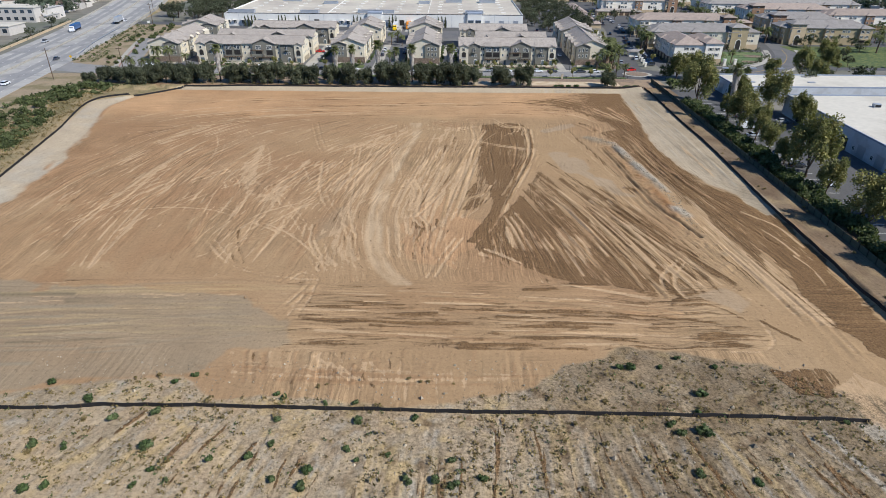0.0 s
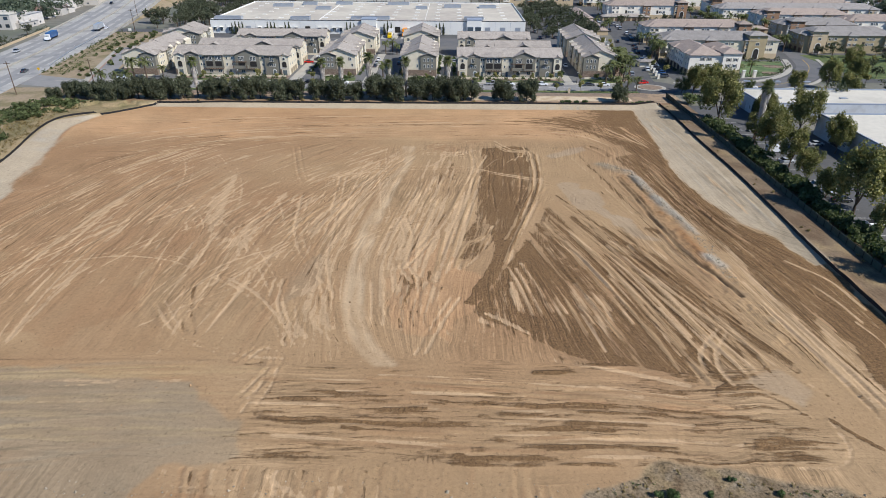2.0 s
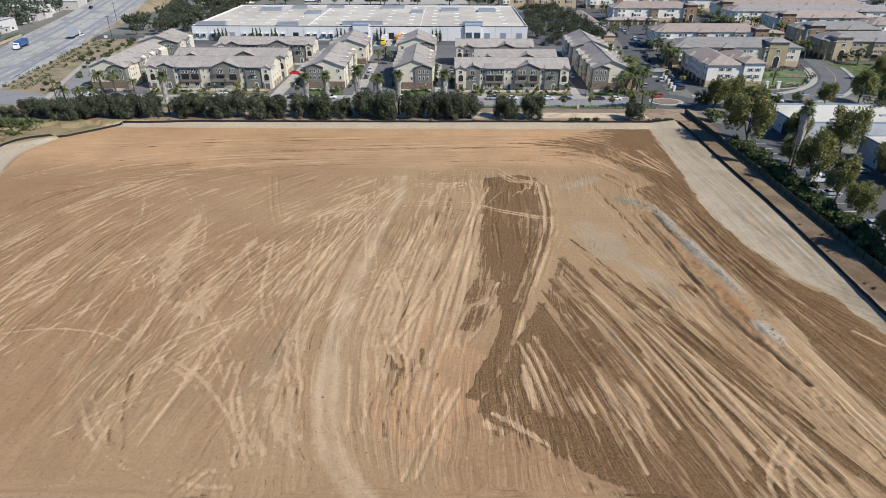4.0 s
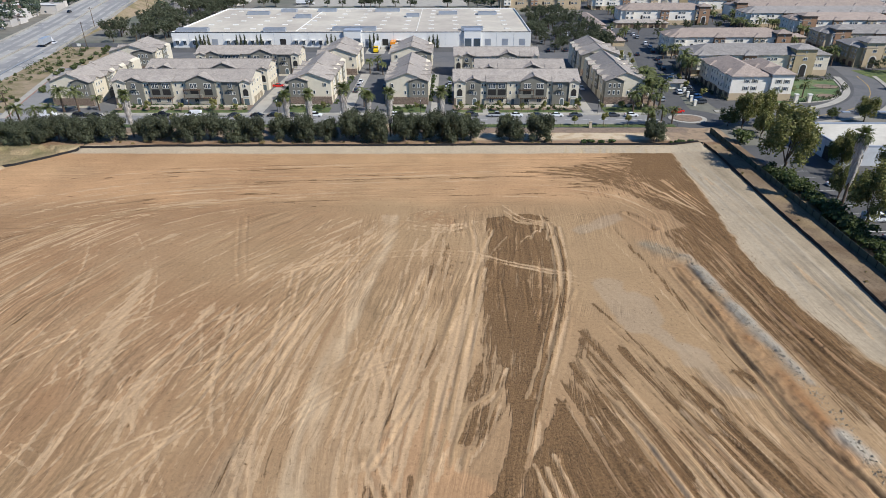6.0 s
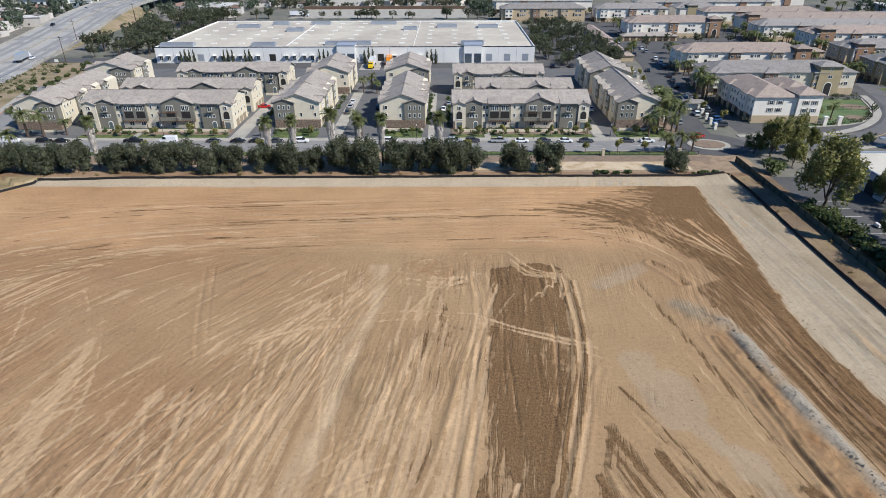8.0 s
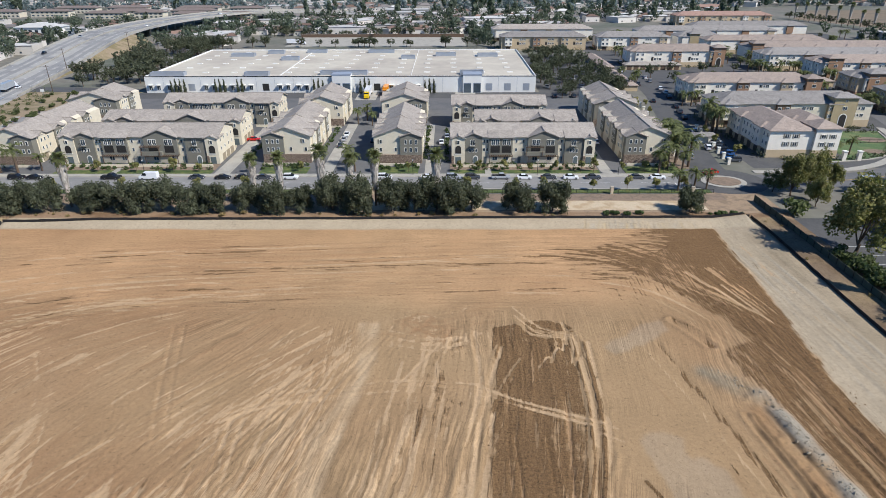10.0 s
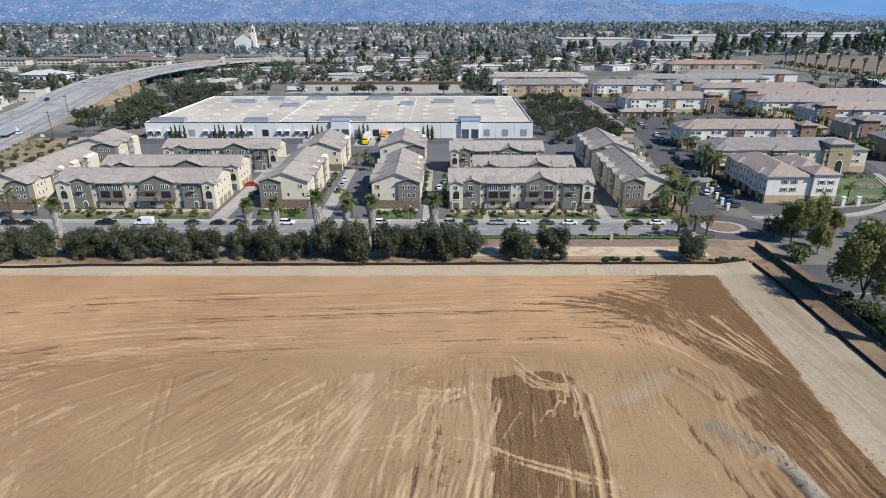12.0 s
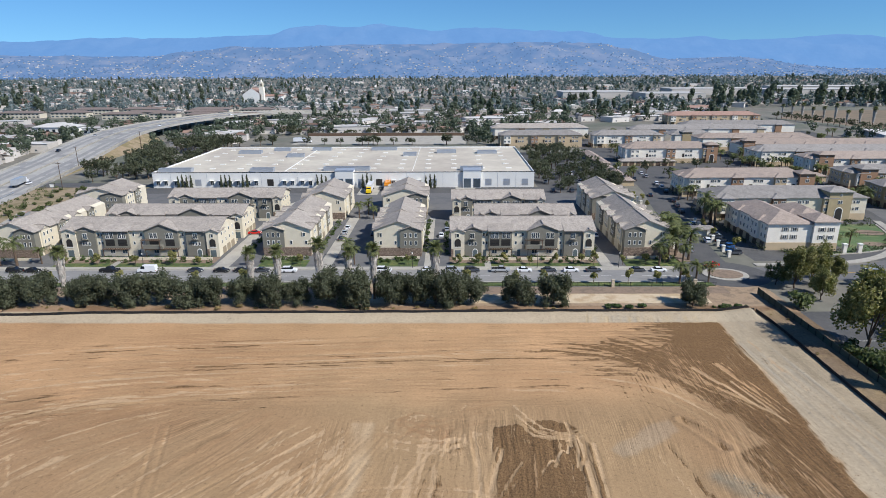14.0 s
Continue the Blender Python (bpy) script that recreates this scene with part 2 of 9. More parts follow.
def from_arrays(name, verts, faces, mats, idx=None, smooth=False, parent=None):
    """One mesh object from numpy vertices and faces of one size."""
    verts = np.asarray(verts, dtype=np.float32)
    faces = np.asarray(faces, dtype=np.int32)
    k = faces.shape[1]
    me = bpy.data.meshes.new(name)
    me.vertices.add(len(verts))
    me.vertices.foreach_set("co", verts.ravel())
    me.loops.add(faces.size)
    me.loops.foreach_set("vertex_index", faces.ravel())
    me.polygons.add(len(faces))
    me.polygons.foreach_set("loop_start", np.arange(0, faces.size, k, dtype=np.int32))
    if idx is not None:
        me.polygons.foreach_set("material_index", np.asarray(idx, dtype=np.int32))
    me.polygons.foreach_set("use_smooth", np.full(len(faces), smooth))
    for m in mats if isinstance(mats, (list, tuple)) else [mats]:
        me.materials.append(m)
    me.update(calc_edges=True)
    me.validate()
    ob = new(name, me)
    if parent:
        ob.parent = parent
    return ob


def empty(name, x, y, z, rz=0.0):
    e = new(name)
    e.empty_display_size = 0.5
    e.matrix_basis = pose(x, y, z, 0, 0, rz)
    return e


def box(bm, x0, x1, y0, y1, z0, z1, mat=0):
    v = [bm.verts.new((x, y, z)) for z in (z0, z1) for y in (y0, y1) for x in (x0, x1)]
    for f in ((0, 2, 3, 1), (4, 5, 7, 6), (0, 1, 5, 4), (1, 3, 7, 5), (3, 2, 6, 7), (2, 0, 4, 6)):
        bm.faces.new([v[i] for i in f]).material_index = mat
    return bm


def prism(bm, outline, z0, z1, mat=0):
    """An upright prism over a counter-clockwise outline."""
    lo = [bm.verts.new((x, y, z0)) for x, y in outline]
    hi = [bm.verts.new((x, y, z1)) for x, y in outline]
    k = len(outline)
    bm.faces.new(hi).material_index = mat
    bm.faces.new(lo[::-1]).material_index = mat
    for i in range(k):
        bm.faces.new((lo[i], lo[(i + 1) % k], hi[(i + 1) % k], hi[i])).material_index = mat
    return bm


def tube(bm, x, y, z0, z1, r0, r1, k=8, dx=0.0, dy=0.0, mat=0):
    a = [bm.verts.new((x + r0 * math.cos(6.2832 * i / k), y + r0 * math.sin(6.2832 * i / k), z0)) for i in range(k)]
    b = [bm.verts.new((x + dx + r1 * math.cos(6.2832 * i / k), y + dy + r1 * math.sin(6.2832 * i / k), z1)) for i in range(k)]
    for i in range(k):
        bm.faces.new((a[i], a[(i + 1) % k], b[(i + 1) % k], b[i])).material_index = mat
    bm.faces.new(b).material_index = mat
    bm.faces.new(a[::-1]).material_index = mat
    return bm


def curve_points(points, step=1.0):
    """A smooth line through the given points (Catmull-Rom), in short steps."""
    p = [np.array(q, float) for q in points]
    p = [2 * p[0] - p[1]] + p + [2 * p[-1] - p[-2]]
    out = []
    for a, b, c, d in zip(p, p[1:], p[2:], p[3:]):
        n = max(2, int(np.linalg.norm(c - b) / step))
        for i in range(n):
            t = i / n
            out.append(0.5 * (2 * b + (c - a) * t + (2 * a - 5 * b + 4 * c - d) * t * t + (3 * b - a - 3 * c + d) * t ** 3))
    out.append(p[-2])
    return np.array(out)


# ---- the graded site ----
def axis(stops):
    out = [stops[0][0]]
    for (a, s), (b, _) in zip(stops, stops[1:]):
        out += list(np.linspace(a, b, max(1, round((b - a) / s)) + 1)[1:])
    return np.array(out)


gx = axis([(-150, 0.6), (-92, 0.26), (81, 0.5), (92, 1)])
gy = axis([(-80, 0.8), (-50, 0.25), (60, 0.34), (110, 0.45), (156, 1)])
X, Y = np.meshgrid(gx, gy)


def vnoise(x, y, size, seed):
    """Smooth random field from -1 to 1, with bumps of the given size."""
    r = np.random.default_rng(seed)
    g = r.uniform(-1, 1, (128, 128))
    u, v = x / size + 500.3, y / size + 500.7
    i, j = np.floor(u).astype(int), np.floor(v).astype(int)
    fu, fv = u - i, v - j
    fu, fv = fu * fu * (3 - 2 * fu), fv * fv * (3 - 2 * fv)
    i, j, i1, j1 = i % 128, j % 128, (i + 1) % 128, (j + 1) % 128
    return (g[j, i] * (1 - fu) + g[j, i1] * fu) * (1 - fv) + (g[j1, i] * (1 - fu) + g[j1, i1] * fu) * fv


def fnoise(x, y, size, seed):
    return vnoise(x, y, size, seed) * 0.55 + vnoise(x, y, size / 2.1, seed + 1) * 0.3 + vnoise(x, y, size / 4.7, seed + 2) * 0.15


def smooth(a, b, v):
    t = np.clip((v - a) / (b - a), 0, 1)
    return t * t * (3 - 2 * t)


def inside(px, py, poly):
    hit = np.zeros(px.shape, bool)
    for (x0, y0), (x1, y1) in zip(poly, poly[1:] + poly[:1]):
        if y0 != y1:
            hit ^= ((y0 > py) != (y1 > py)) & (px < (x1 - x0) * (py - y0) / (y1 - y0) + x0)
    return hit


TAN, TAN_RED, TAN_PALE = (np.array(lin(*c)) for c in ((158, 131, 98), (147, 115, 84), (174, 148, 115)))
BROWN, BROWN_DARK, GREY_SOIL = (np.array(lin(*c)) for c in ((128, 102, 74), (100, 79, 57), (140, 126, 104)))
PALE_CUT, GREY_WHITE, SLOPE_SOIL = (np.array(lin(*c)) for c in ((172, 158, 135), (162, 153, 137), (166, 149, 123)))
STRAW = np.array(lin(172, 150, 110))

soil = TAN + (TAN_RED - TAN) * np.clip(0.35 + 0.9 * fnoise(X, Y, 38, 11) + 0.35 * smooth(-20, -70, X), 0, 1)[..., None]
soil += (TAN_PALE - soil) * (0.5 * np.clip(fnoise(X, Y, 20, 21), 0, 1))[..., None]
height = 0.10 * fnoise(X, Y, 24, 31) + 0.03 * fnoise(X, Y, 4, 41)
streak = fnoise(X, Y, 9, 51)
PATCHY = [np.clip(0.62 + 1.5 * fnoise(X, Y, size, 900 + 10 * k), 0, 1.25) for k, size in enumerate((9, 16, 6, 24))]
stroke_count = 0
damp, dusty = np.zeros(X.shape), np.zeros(X.shape)


def tone(colour):
    """How damp and how dusty a soil is, for the soils that tear through one another."""
    for ref, w, p in ((BROWN_DARK, 1.0, 0.0), (BROWN, 0.72, 0.0), (TAN_PALE, 0.0, 0.9), (PALE_CUT, 0.0, 1.0)):
        if colour is ref:
            return w, p
    return None


def blend(mask, colour, amount=1.0):
    global soil, damp, dusty
    damp = damp * (1 - np.clip(mask, 0, 1) * amount)
    dusty = dusty * (1 - np.clip(mask, 0, 1) * amount)
    soil = soil + (colour - soil) * (np.clip(mask, 0, 1) * amount)[..., None]


def patch(poly, colour, amount=0.9, rag=3.0, seed=1, soft=True):
    """A patch of other soil with a ragged edge."""
    wx, wy = X + rag * fnoise(X, Y, 7, seed), Y + rag * fnoise(X, Y, 7, seed + 7)
    m = inside(wx, wy, poly).astype(float)
    if soft:
        for _ in range(2):
            m = (m + np.roll(m, 1, 0) + np.roll(m, -1, 0) + np.roll(m, 1, 1) + np.roll(m, -1, 1)) / 5
    if tone(colour):
        global damp, dusty
        w, p = tone(colour)
        k = np.clip(m * (0.85 + 0.3 * streak), 0, 1) * amount
        damp = damp + (w - damp) * k
        dusty = dusty + (p - dusty) * k
    else:
        blend(m * (0.8 + 0.25 * streak), colour, amount)
    return m


def stroke(points, width, colour, amount, dz=0.0, rim=0.0):
    """A wheel or blade mark along a line: tinted, pressed in or heaped, with rims."""
    global height, stroke_count
    stroke_count += 1
    c = curve_points(points, 1.6)
    pad = width * 3
    a0, a1 = np.searchsorted(gx, (c[:, 0].min() - pad, c[:, 0].max() + pad))
    b0, b1 = np.searchsorted(gy, (c[:, 1].min() - pad, c[:, 1].max() + pad))
    if a1 - a0 < 2 or b1 - b0 < 2:
        return
    d = np.full((b1 - b0, a1 - a0), 1e3)
    for p, q in zip(c, c[1:]):
        i0, i1 = np.searchsorted(gx[a0:a1], (min(p[0], q[0]) - pad, max(p[0], q[0]) + pad))
        j0, j1 = np.searchsorted(gy[b0:b1], (min(p[1], q[1]) - pad, max(p[1], q[1]) + pad))
        if i0 == i1 or j0 == j1:
            continue
        sx, sy = X[b0:b1, a0:a1][j0:j1, i0:i1] - p[0], Y[b0:b1, a0:a1][j0:j1, i0:i1] - p[1]
        e = q - p
        t = np.clip((sx * e[0] + sy * e[1]) / (e @ e + 1e-9), 0, 1)
        d[j0:j1, i0:i1] = np.minimum(d[j0:j1, i0:i1], np.hypot(sx - t * e[0], sy - t * e[1]))
    m = np.exp(-(d / width) ** 2.6) * PATCHY[stroke_count % 4][b0:b1, a0:a1]
    k = np.clip(m * amount * 1.15, 0, 1)
    if tone(colour):
        for field, goal in zip((damp, dusty), tone(colour)):
            field[b0:b1, a0:a1] += (goal - field[b0:b1, a0:a1]) * k
    else:
        s = soil[b0:b1, a0:a1]
        s += (colour - s) * k[..., None]
        damp[b0:b1, a0:a1] *= 1 - k
        dusty[b0:b1, a0:a1] *= 1 - k
    if dz or rim:
        height[b0:b1, a0:a1] += dz * m + rim * np.exp(-((d - 1.7 * width) / (0.7 * width)) ** 2)


def sweep(a, b, n, width, colours, amount=0.5, dz=0.05, seed=0, wobble=1.0, shorten=0.25, pair=0.0):
    """n marks spread between two guide lines, each with its own length, colour and wobble."""
    r = np.random.default_rng(seed)
    ca, cb = curve_points(a, 3.0), curve_points(b, 3.0)
    k = 14
    ca = ca[np.linspace(0, len(ca) - 1, k).astype(int)]
    cb = cb[np.linspace(0, len(cb) - 1, k).astype(int)]
    for i in range(n):
        f = (i + r.uniform(0, 1)) / n
        line = ca * (1 - f) + cb * f
        s0, s1 = r.uniform(0, shorten), 1 - r.uniform(0, shorten)
        line = line[int(s0 * (k - 1)):int(math.ceil(s1 * (k - 1))) + 1]
        if len(line) < 3:
            continue
        sway = np.cumsum(np.cumsum(r.normal(0, 0.16 * wobble, (len(line), 2)), 0), 0) * 0.5
        line = line + sway - sway.mean(0)
        col = colours[r.integers(len(colours))]
        w = width * r.uniform(0.6, 1.5)
        up = r.choice((-1, 1))
        stroke(line, w, col, amount * r.uniform(0.5, 1.2), dz * up * r.uniform(0.4, 1.2), 0.5 * dz * r.uniform(0, 1))
        if pair:
            e = np.gradient(line, axis=0)
            e /= np.linalg.norm(e, axis=1)[:, None] + 1e-6
            stroke(line + np.stack((-e[:, 1], e[:, 0]), 1) * pair, w, col, amount * r.uniform(0.5, 1.1), -abs(dz), 0.4 * dz)


# soils by zone
LIGHT = [TAN_PALE, TAN_PALE, TAN, PALE_CUT]
patch([(-95, -4), (-67, -5), (-38, -8), (-36, -12), (-28, -18), (-26, -23), (-37, -24), (-40, -30), (-59, -34), (-100, -38)], GREY_SOIL, 0.85, 3, 61)
patch([(-117.6, 60.0), (-111.7, 70.2), (-87.6, 62.7), (-60.7, 34.0), (-58.4, 8.8), (-75.9, -2.5)], TAN_RED, 0.75, 12, 118)
patch([(-130, 60), (-100, 60), (-75, 100), (-60, 125), (-120, 128)], TAN_RED, 0.5, 9, 116)
patch([(-6, 34), (2, 44), (6, 14), (0, 0), (-8, 8), (-12, 20)], np.array(lin(176, 137, 100)), 0.6, 5, 119)
patch([(-30, 27), (-26, 33), (-22, 28), (-25, 16), (-29, 14)], GREY_SOIL, 0.4, 3, 113)
for poly, wet, rag, seed in (
        ([(-11.7, 56.5), (-9.5, 54.4), (-4.1, 31.0), (-3.2, 18.6), (-5.8, 16.4), (-8.9, 22.6), (-10.9, 33.0), (-12.3, 47.0)], 0.42, 2.5, 201),
        ([(6.6, 99.8), (0.9, 101.8), (-3.9, 77.5), (-6.9, 47.8), (-5.8, 30.0), (-2.5, 35.4), (1.0, 65.1)], 0.40, 2.5, 202),
        ([(-25.4, 81.5), (-21.6, 64.5), (-20.6, 20.0), (-26.2, 11.4), (-30.3, 34.7), (-30.7, 64.2)], 0.30, 5.0, 203),
        ([(-48, 60), (-32, 78), (-26, 70), (-34, 48), (-44, 28), (-52, 34)], 0.30, 6.0, 204),
        ([(-84, 40), (-70, 84), (-60, 90), (-64, 50), (-70, 22), (-82, 14)], 0.24, 6.0, 205)):
    patch(poly, BROWN_DARK, wet, rag, seed)

# grading passes: long thin pale streaks over the tan crust
G1 = [(-98, 12), (-97, 44), (-89, 78), (-75, 103), (-50, 115)]
G2 = [(-79, 0), (-80, 30), (-78, 66), (-66, 94), (-37, 112)]
G3 = [(-56, -1), (-56, 21), (-56, 49), (-49, 77), (-30, 105)]
G4 = [(-36, -1), (-32, 25), (-28, 54), (-20, 89)]
G5 = [(-12, -3), (-18, 11), (-20, 31), (-17, 58), (-12, 92)]
G0 = [(-112, 20), (-110, 50), (-102, 85), (-85, 110)]
for k, (ga, gb) in enumerate(((G0, G1), (G1, G2), (G2, G3), (G3, G4), (G4, G5))):
    sweep(ga, gb, 10, 1.3, [TAN_RED, TAN_PALE, TAN_RED, TAN], 0.32, 0.03, 60 + k, shorten=0.45)
    sweep(ga, gb, 34, 0.5, [TAN_PALE, TAN_RED, TAN_PALE, BROWN], 0.36, 0.03, 1 + k, shorten=0.7)
    sweep(ga, gb, 70, 0.27, [TAN_PALE, TAN_PALE, TAN, TAN_RED, TAN_PALE], 0.42, 0.025, 30 + k, shorten=0.8, wobble=1.2)
sweep([(-40, 45), (-30, 66), (-12, 98)], [(-26, 20), (-20, 60), (-6, 100)], 26, 0.3, LIGHT, 0.5, 0.04, 6, pair=2.0)
sweep([(-64, 46), (-50, 70), (-22, 102)], [(-45, 30), (-34, 62), (-10, 98)], 26, 0.3, LIGHT, 0.5, 0.04, 7, pair=2.0)
sweep([(-14, 8), (-16, 30), (-13, 56), (-6, 100)], [(-3, 6), (-5, 30), (0, 60), (6, 100)], 44, 0.32, [TAN_PALE, TAN_PALE, TAN, PALE_CUT], 0.6, 0.05, 8, shorten=0.5)
sweep([(-5, 20), (-2, 42), (3, 66), (8, 100)], [(2, 28), (5, 46), (8, 66), (10, 82)], 26, 0.32, LIGHT, 0.7, 0.06, 9, shorten=0.35)
sweep([(-10, 28), (-10, 8), (-4, 2)], [(2, 22), (0, 8), (4, 4)], 30, 0.3, [BROWN, TAN_PALE, TAN_PALE], 0.42, 0.08, 209, shorten=0.5, wobble=1.5)
sweep([(-32, 24), (-28, 8), (-20, 0)], [(-16, 12), (-14, 4), (-8, -2)], 30, 0.3, [TAN_PALE, TAN_PALE, BROWN], 0.6, 0.06, 210, shorten=0.6)

# curving wheel marks, mostly in pairs
for line, colour, amount in (([(-53.6, 13.9), (-48.7, 7.1), (-44.0, 2.7), (-35.7, -1.3), (-27.6, -2.4)], TAN_PALE, 0.8), ([(-50.2, 19.3), (-47.6, 11.0), (-44.1, 3.6)], BROWN, 0.6), ([(-33.7, 22.0), (-32.6, 13.3), (-29.3, 6.6), (-27.2, 4.0)], TAN_PALE, 0.85), ([(-37.4, 64.1), (-35.1, 46.4), (-31.8, 34.7), (-26.1, 24.5), (-21.4, 17.8)], TAN_PALE, 0.85),
                             ([(-45.7, 22.9), (-38.2, 17.4), (-31.6, 9.4), (-26.6, 1.4)], TAN_PALE, 0.8), ([(-48.2, 101.5), (-42.5, 81.0), (-39.2, 72.2)], TAN_PALE, 0.35), ([(-29.7, 76.8), (-27.6, 46.6), (-26.4, 29.5), (-22.7, 15.6)], TAN_PALE, 0.8), ([(-4.7, -0.6), (-2.0, 8.1), (1.1, 16.2)], TAN_PALE, 0.9), ([(-29.0, -14.1), (-27.9, -8.7), (-27.9, -5.0)], TAN_PALE, 0.8), ([(-33.2, -2.8), (-31.3, 0.4), (-27.5, -2.7), (-30.6, -11.5)], TAN_PALE, 0.6), ([(-7.1, 22.6), (-9.7, 29.9), (-9.2, 40.9), (-11.2, 50.3)], TAN_PALE, 0.85), ([(-4.2, 41.1), (-8.5, 29.9), (-9.9, 26.9)], TAN_PALE, 0.85)):
    stroke(line, 0.34, colour, amount, -0.07, 0.05)
    stroke([(x + 1.7, y + 0.3) for x, y in line], 0.34, colour, amount, -0.07, 0.05)
stroke([(x - 1.6, y - 1.4) for x, y in [(-53.6, 13.9), (-48.7, 7.1), (-44.0, 2.7), (-35.7, -1.3), (-27.6, -2.4)]], 0.8, BROWN, 0.55, -0.06, 0.08)
for off in (-1.5, -0.6, 0.4, 1.2):
    stroke([(x + off, y) for x, y in [(-12.2, 102.6), (-11.9, 89.2), (-14.8, 72.9), (-16.4, 57.1), (-17.7, 43.7), (-17.6, 32.3), (-17.5, 22.4), (-16.8, 13.7), (-14.8, 6.0), (-12.6, 0.9), (-9.3, -3.2)]], 0.75, np.array(lin(186, 162, 130)), 0.55, -0.05, 0.03)
for off in (0, 1.5):
    stroke([(x + off, y) for x, y in [(-62.0, 92.9), (-60.1, 76.0), (-58.5, 61.6), (-55.3, 48.5)]], 1.0, PALE_CUT, 0.6)
    stroke([(x + off, y) for x, y in [(-59.3, 61.5), (-55.8, 49.2), (-52.5, 41.3), (-46.5, 37.1)]], 1.1, PALE_CUT, 0.55)
r7 = np.random.default_rng(77)
for _ in range(50):
    x0, y0, a, turn = r7.uniform(-95, -2), r7.uniform(-2, 60), r7.uniform(0.9, 1.9), r7.normal(0, 0.018)
    line = [(x0, y0)]
    for _ in range(int(r7.uniform(6, 16))):
        a += turn * 3
        line.append((line[-1][0] + 3 * math.cos(a), line[-1][1] + 3 * math.sin(a)))
    for off in (0, 2.1):
        stroke([(px - off * math.sin(a), py + off * math.cos(a)) for px, py in line], 0.27, TAN_PALE, r7.uniform(0.35, 0.75), -0.04, 0.03)

# the haul road along the foot of the slope: ruts lengthwise, damp bands, grey on the other side
sweep([(-92, -5), (-66, -4), (-42, -3), (-26, -4)], [(-80, -25), (-61, -22), (-45, -21), (-29, -20)], 40, 0.3, [STRAW, GREY_SOIL, TAN_PALE], 0.3, 0.05, 12)
sweep([(-90, -8), (-60, -7), (-36, -10)], [(-86, -30), (-60, -28), (-34, -22)], 26, 0.45, [np.array(lin(118, 105, 84)), GREY_SOIL], 0.6, 0.05, 13, shorten=0.7)
damp = np.maximum(damp, 0.36 * smooth(-5, -8, Y + 1.5 * fnoise(X, Y, 9, 501)) * smooth(-23.6, -22.4, Y) * smooth(-34, -24, X) * smooth(56, 44, X))
sweep([(-30, -5), (0, -6), (30, -8), (52, -13)], [(-26, -21), (0, -22), (28, -21.6), (46, -21)], 70, 0.3, [TAN_PALE, TAN_PALE, TAN, BROWN_DARK, TAN_RED], 0.7, 0.09, 10, shorten=0.7, wobble=0.5)
for line, w in (([(1.2, -22.4), (9.1, -22.2), (17.0, -22.0), (28.9, -21.8)], 0.6), ([(4.4, -20.7), (17.3, -20.1), (31.8, -20.0)], 0.9), ([(5.4, -14.4), (12.3, -14.1), (18.3, -14.4)], 0.6), ([(-15.8, -10.4), (-8.6, -10.5)], 0.5), ([(-8.4, -13.0), (-2.3, -13.0)], 0.5), ([(-13.9, -17.0), (-7.1, -17.6), (1.2, -18.6)], 0.5),
                ([(18.5, -13.1), (26.9, -13.7), (32.0, -13.8)], 0.5), ([(-11.6, -15.0), (-2.2, -15.5)], 0.4), ([(-8.5, -20.3), (-2.0, -21.0), (2.8, -21.7)], 0.6), ([(21.2, -12.4), (9.9, -12.2), (1.2, -12.2)], 0.35), ([(26.0, -17.4), (32.5, -17.7)], 0.6)):
    stroke(line, w * 0.65, BROWN_DARK, 0.48, 0.08)
    stroke([(x, y + w + 0.5) for x, y in line], 0.35, TAN_PALE, 0.6, -0.05, 0.05)
stroke([(-6, -22.9), (8, -23.3), (22, -23), (30, -22.9)], 0.4, BROWN_DARK, 0.8, 0.25)
stroke([(-75, -3.7), (-42, -3), (-26, -4), (0, -5), (20, -5)], 0.4, BROWN, 0.5, 0.10)

# the far band, swept crosswise
sweep([(-128, 102), (-99, 129), (-23, 138), (46, 141), (66, 139)], [(-101, 87), (-69, 104), (-20, 112), (31, 114), (50, 98)], 110, 0.4, [TAN_PALE, TAN_RED, TAN, BROWN], 0.45, 0.05, 14, shorten=0.45)

# damp dark earth: the long cut
PIT = [(10.5, 102.1), (15.5, 103.4), (20.1, 104.1), (24.5, 102.5), (26.6, 96.0), (26.6, 83.0), (24.9, 73.1), (22.5, 61.8), (19.3, 52.4), (16.3, 42.8), (13.9, 33.6), (11.6, 26.4), (8.8, 20.2), (5.5, 14.0), (3.5, 15.2), (5.1, 20.2), (8.2, 26.3), (10.3, 33.0), (10.5, 41.4), (10.3, 47.6), (9.7, 52.5), (8.3, 59.6), (7.9, 69.3), (9.2, 82.5)]
patch([(8.5, 71.4), (5.9, 50.7), (3.0, 41.2), (3.3, 32.3), (7.3, 32.4), (10.7, 40.8), (10.2, 50.2), (9.0, 59.6)], BROWN_DARK, 0.66, 2.0, 72)
patch(PIT, BROWN_DARK, 0.9, 1.0, 71)
sweep([(12, 98), (11, 80), (11, 60), (12, 40)], [(24, 98), (24, 80), (20, 60), (14, 40)], 16, 0.26, [BROWN, BROWN_DARK, TAN_RED], 0.4, 0.16, 24, shorten=0.7, wobble=1.4)
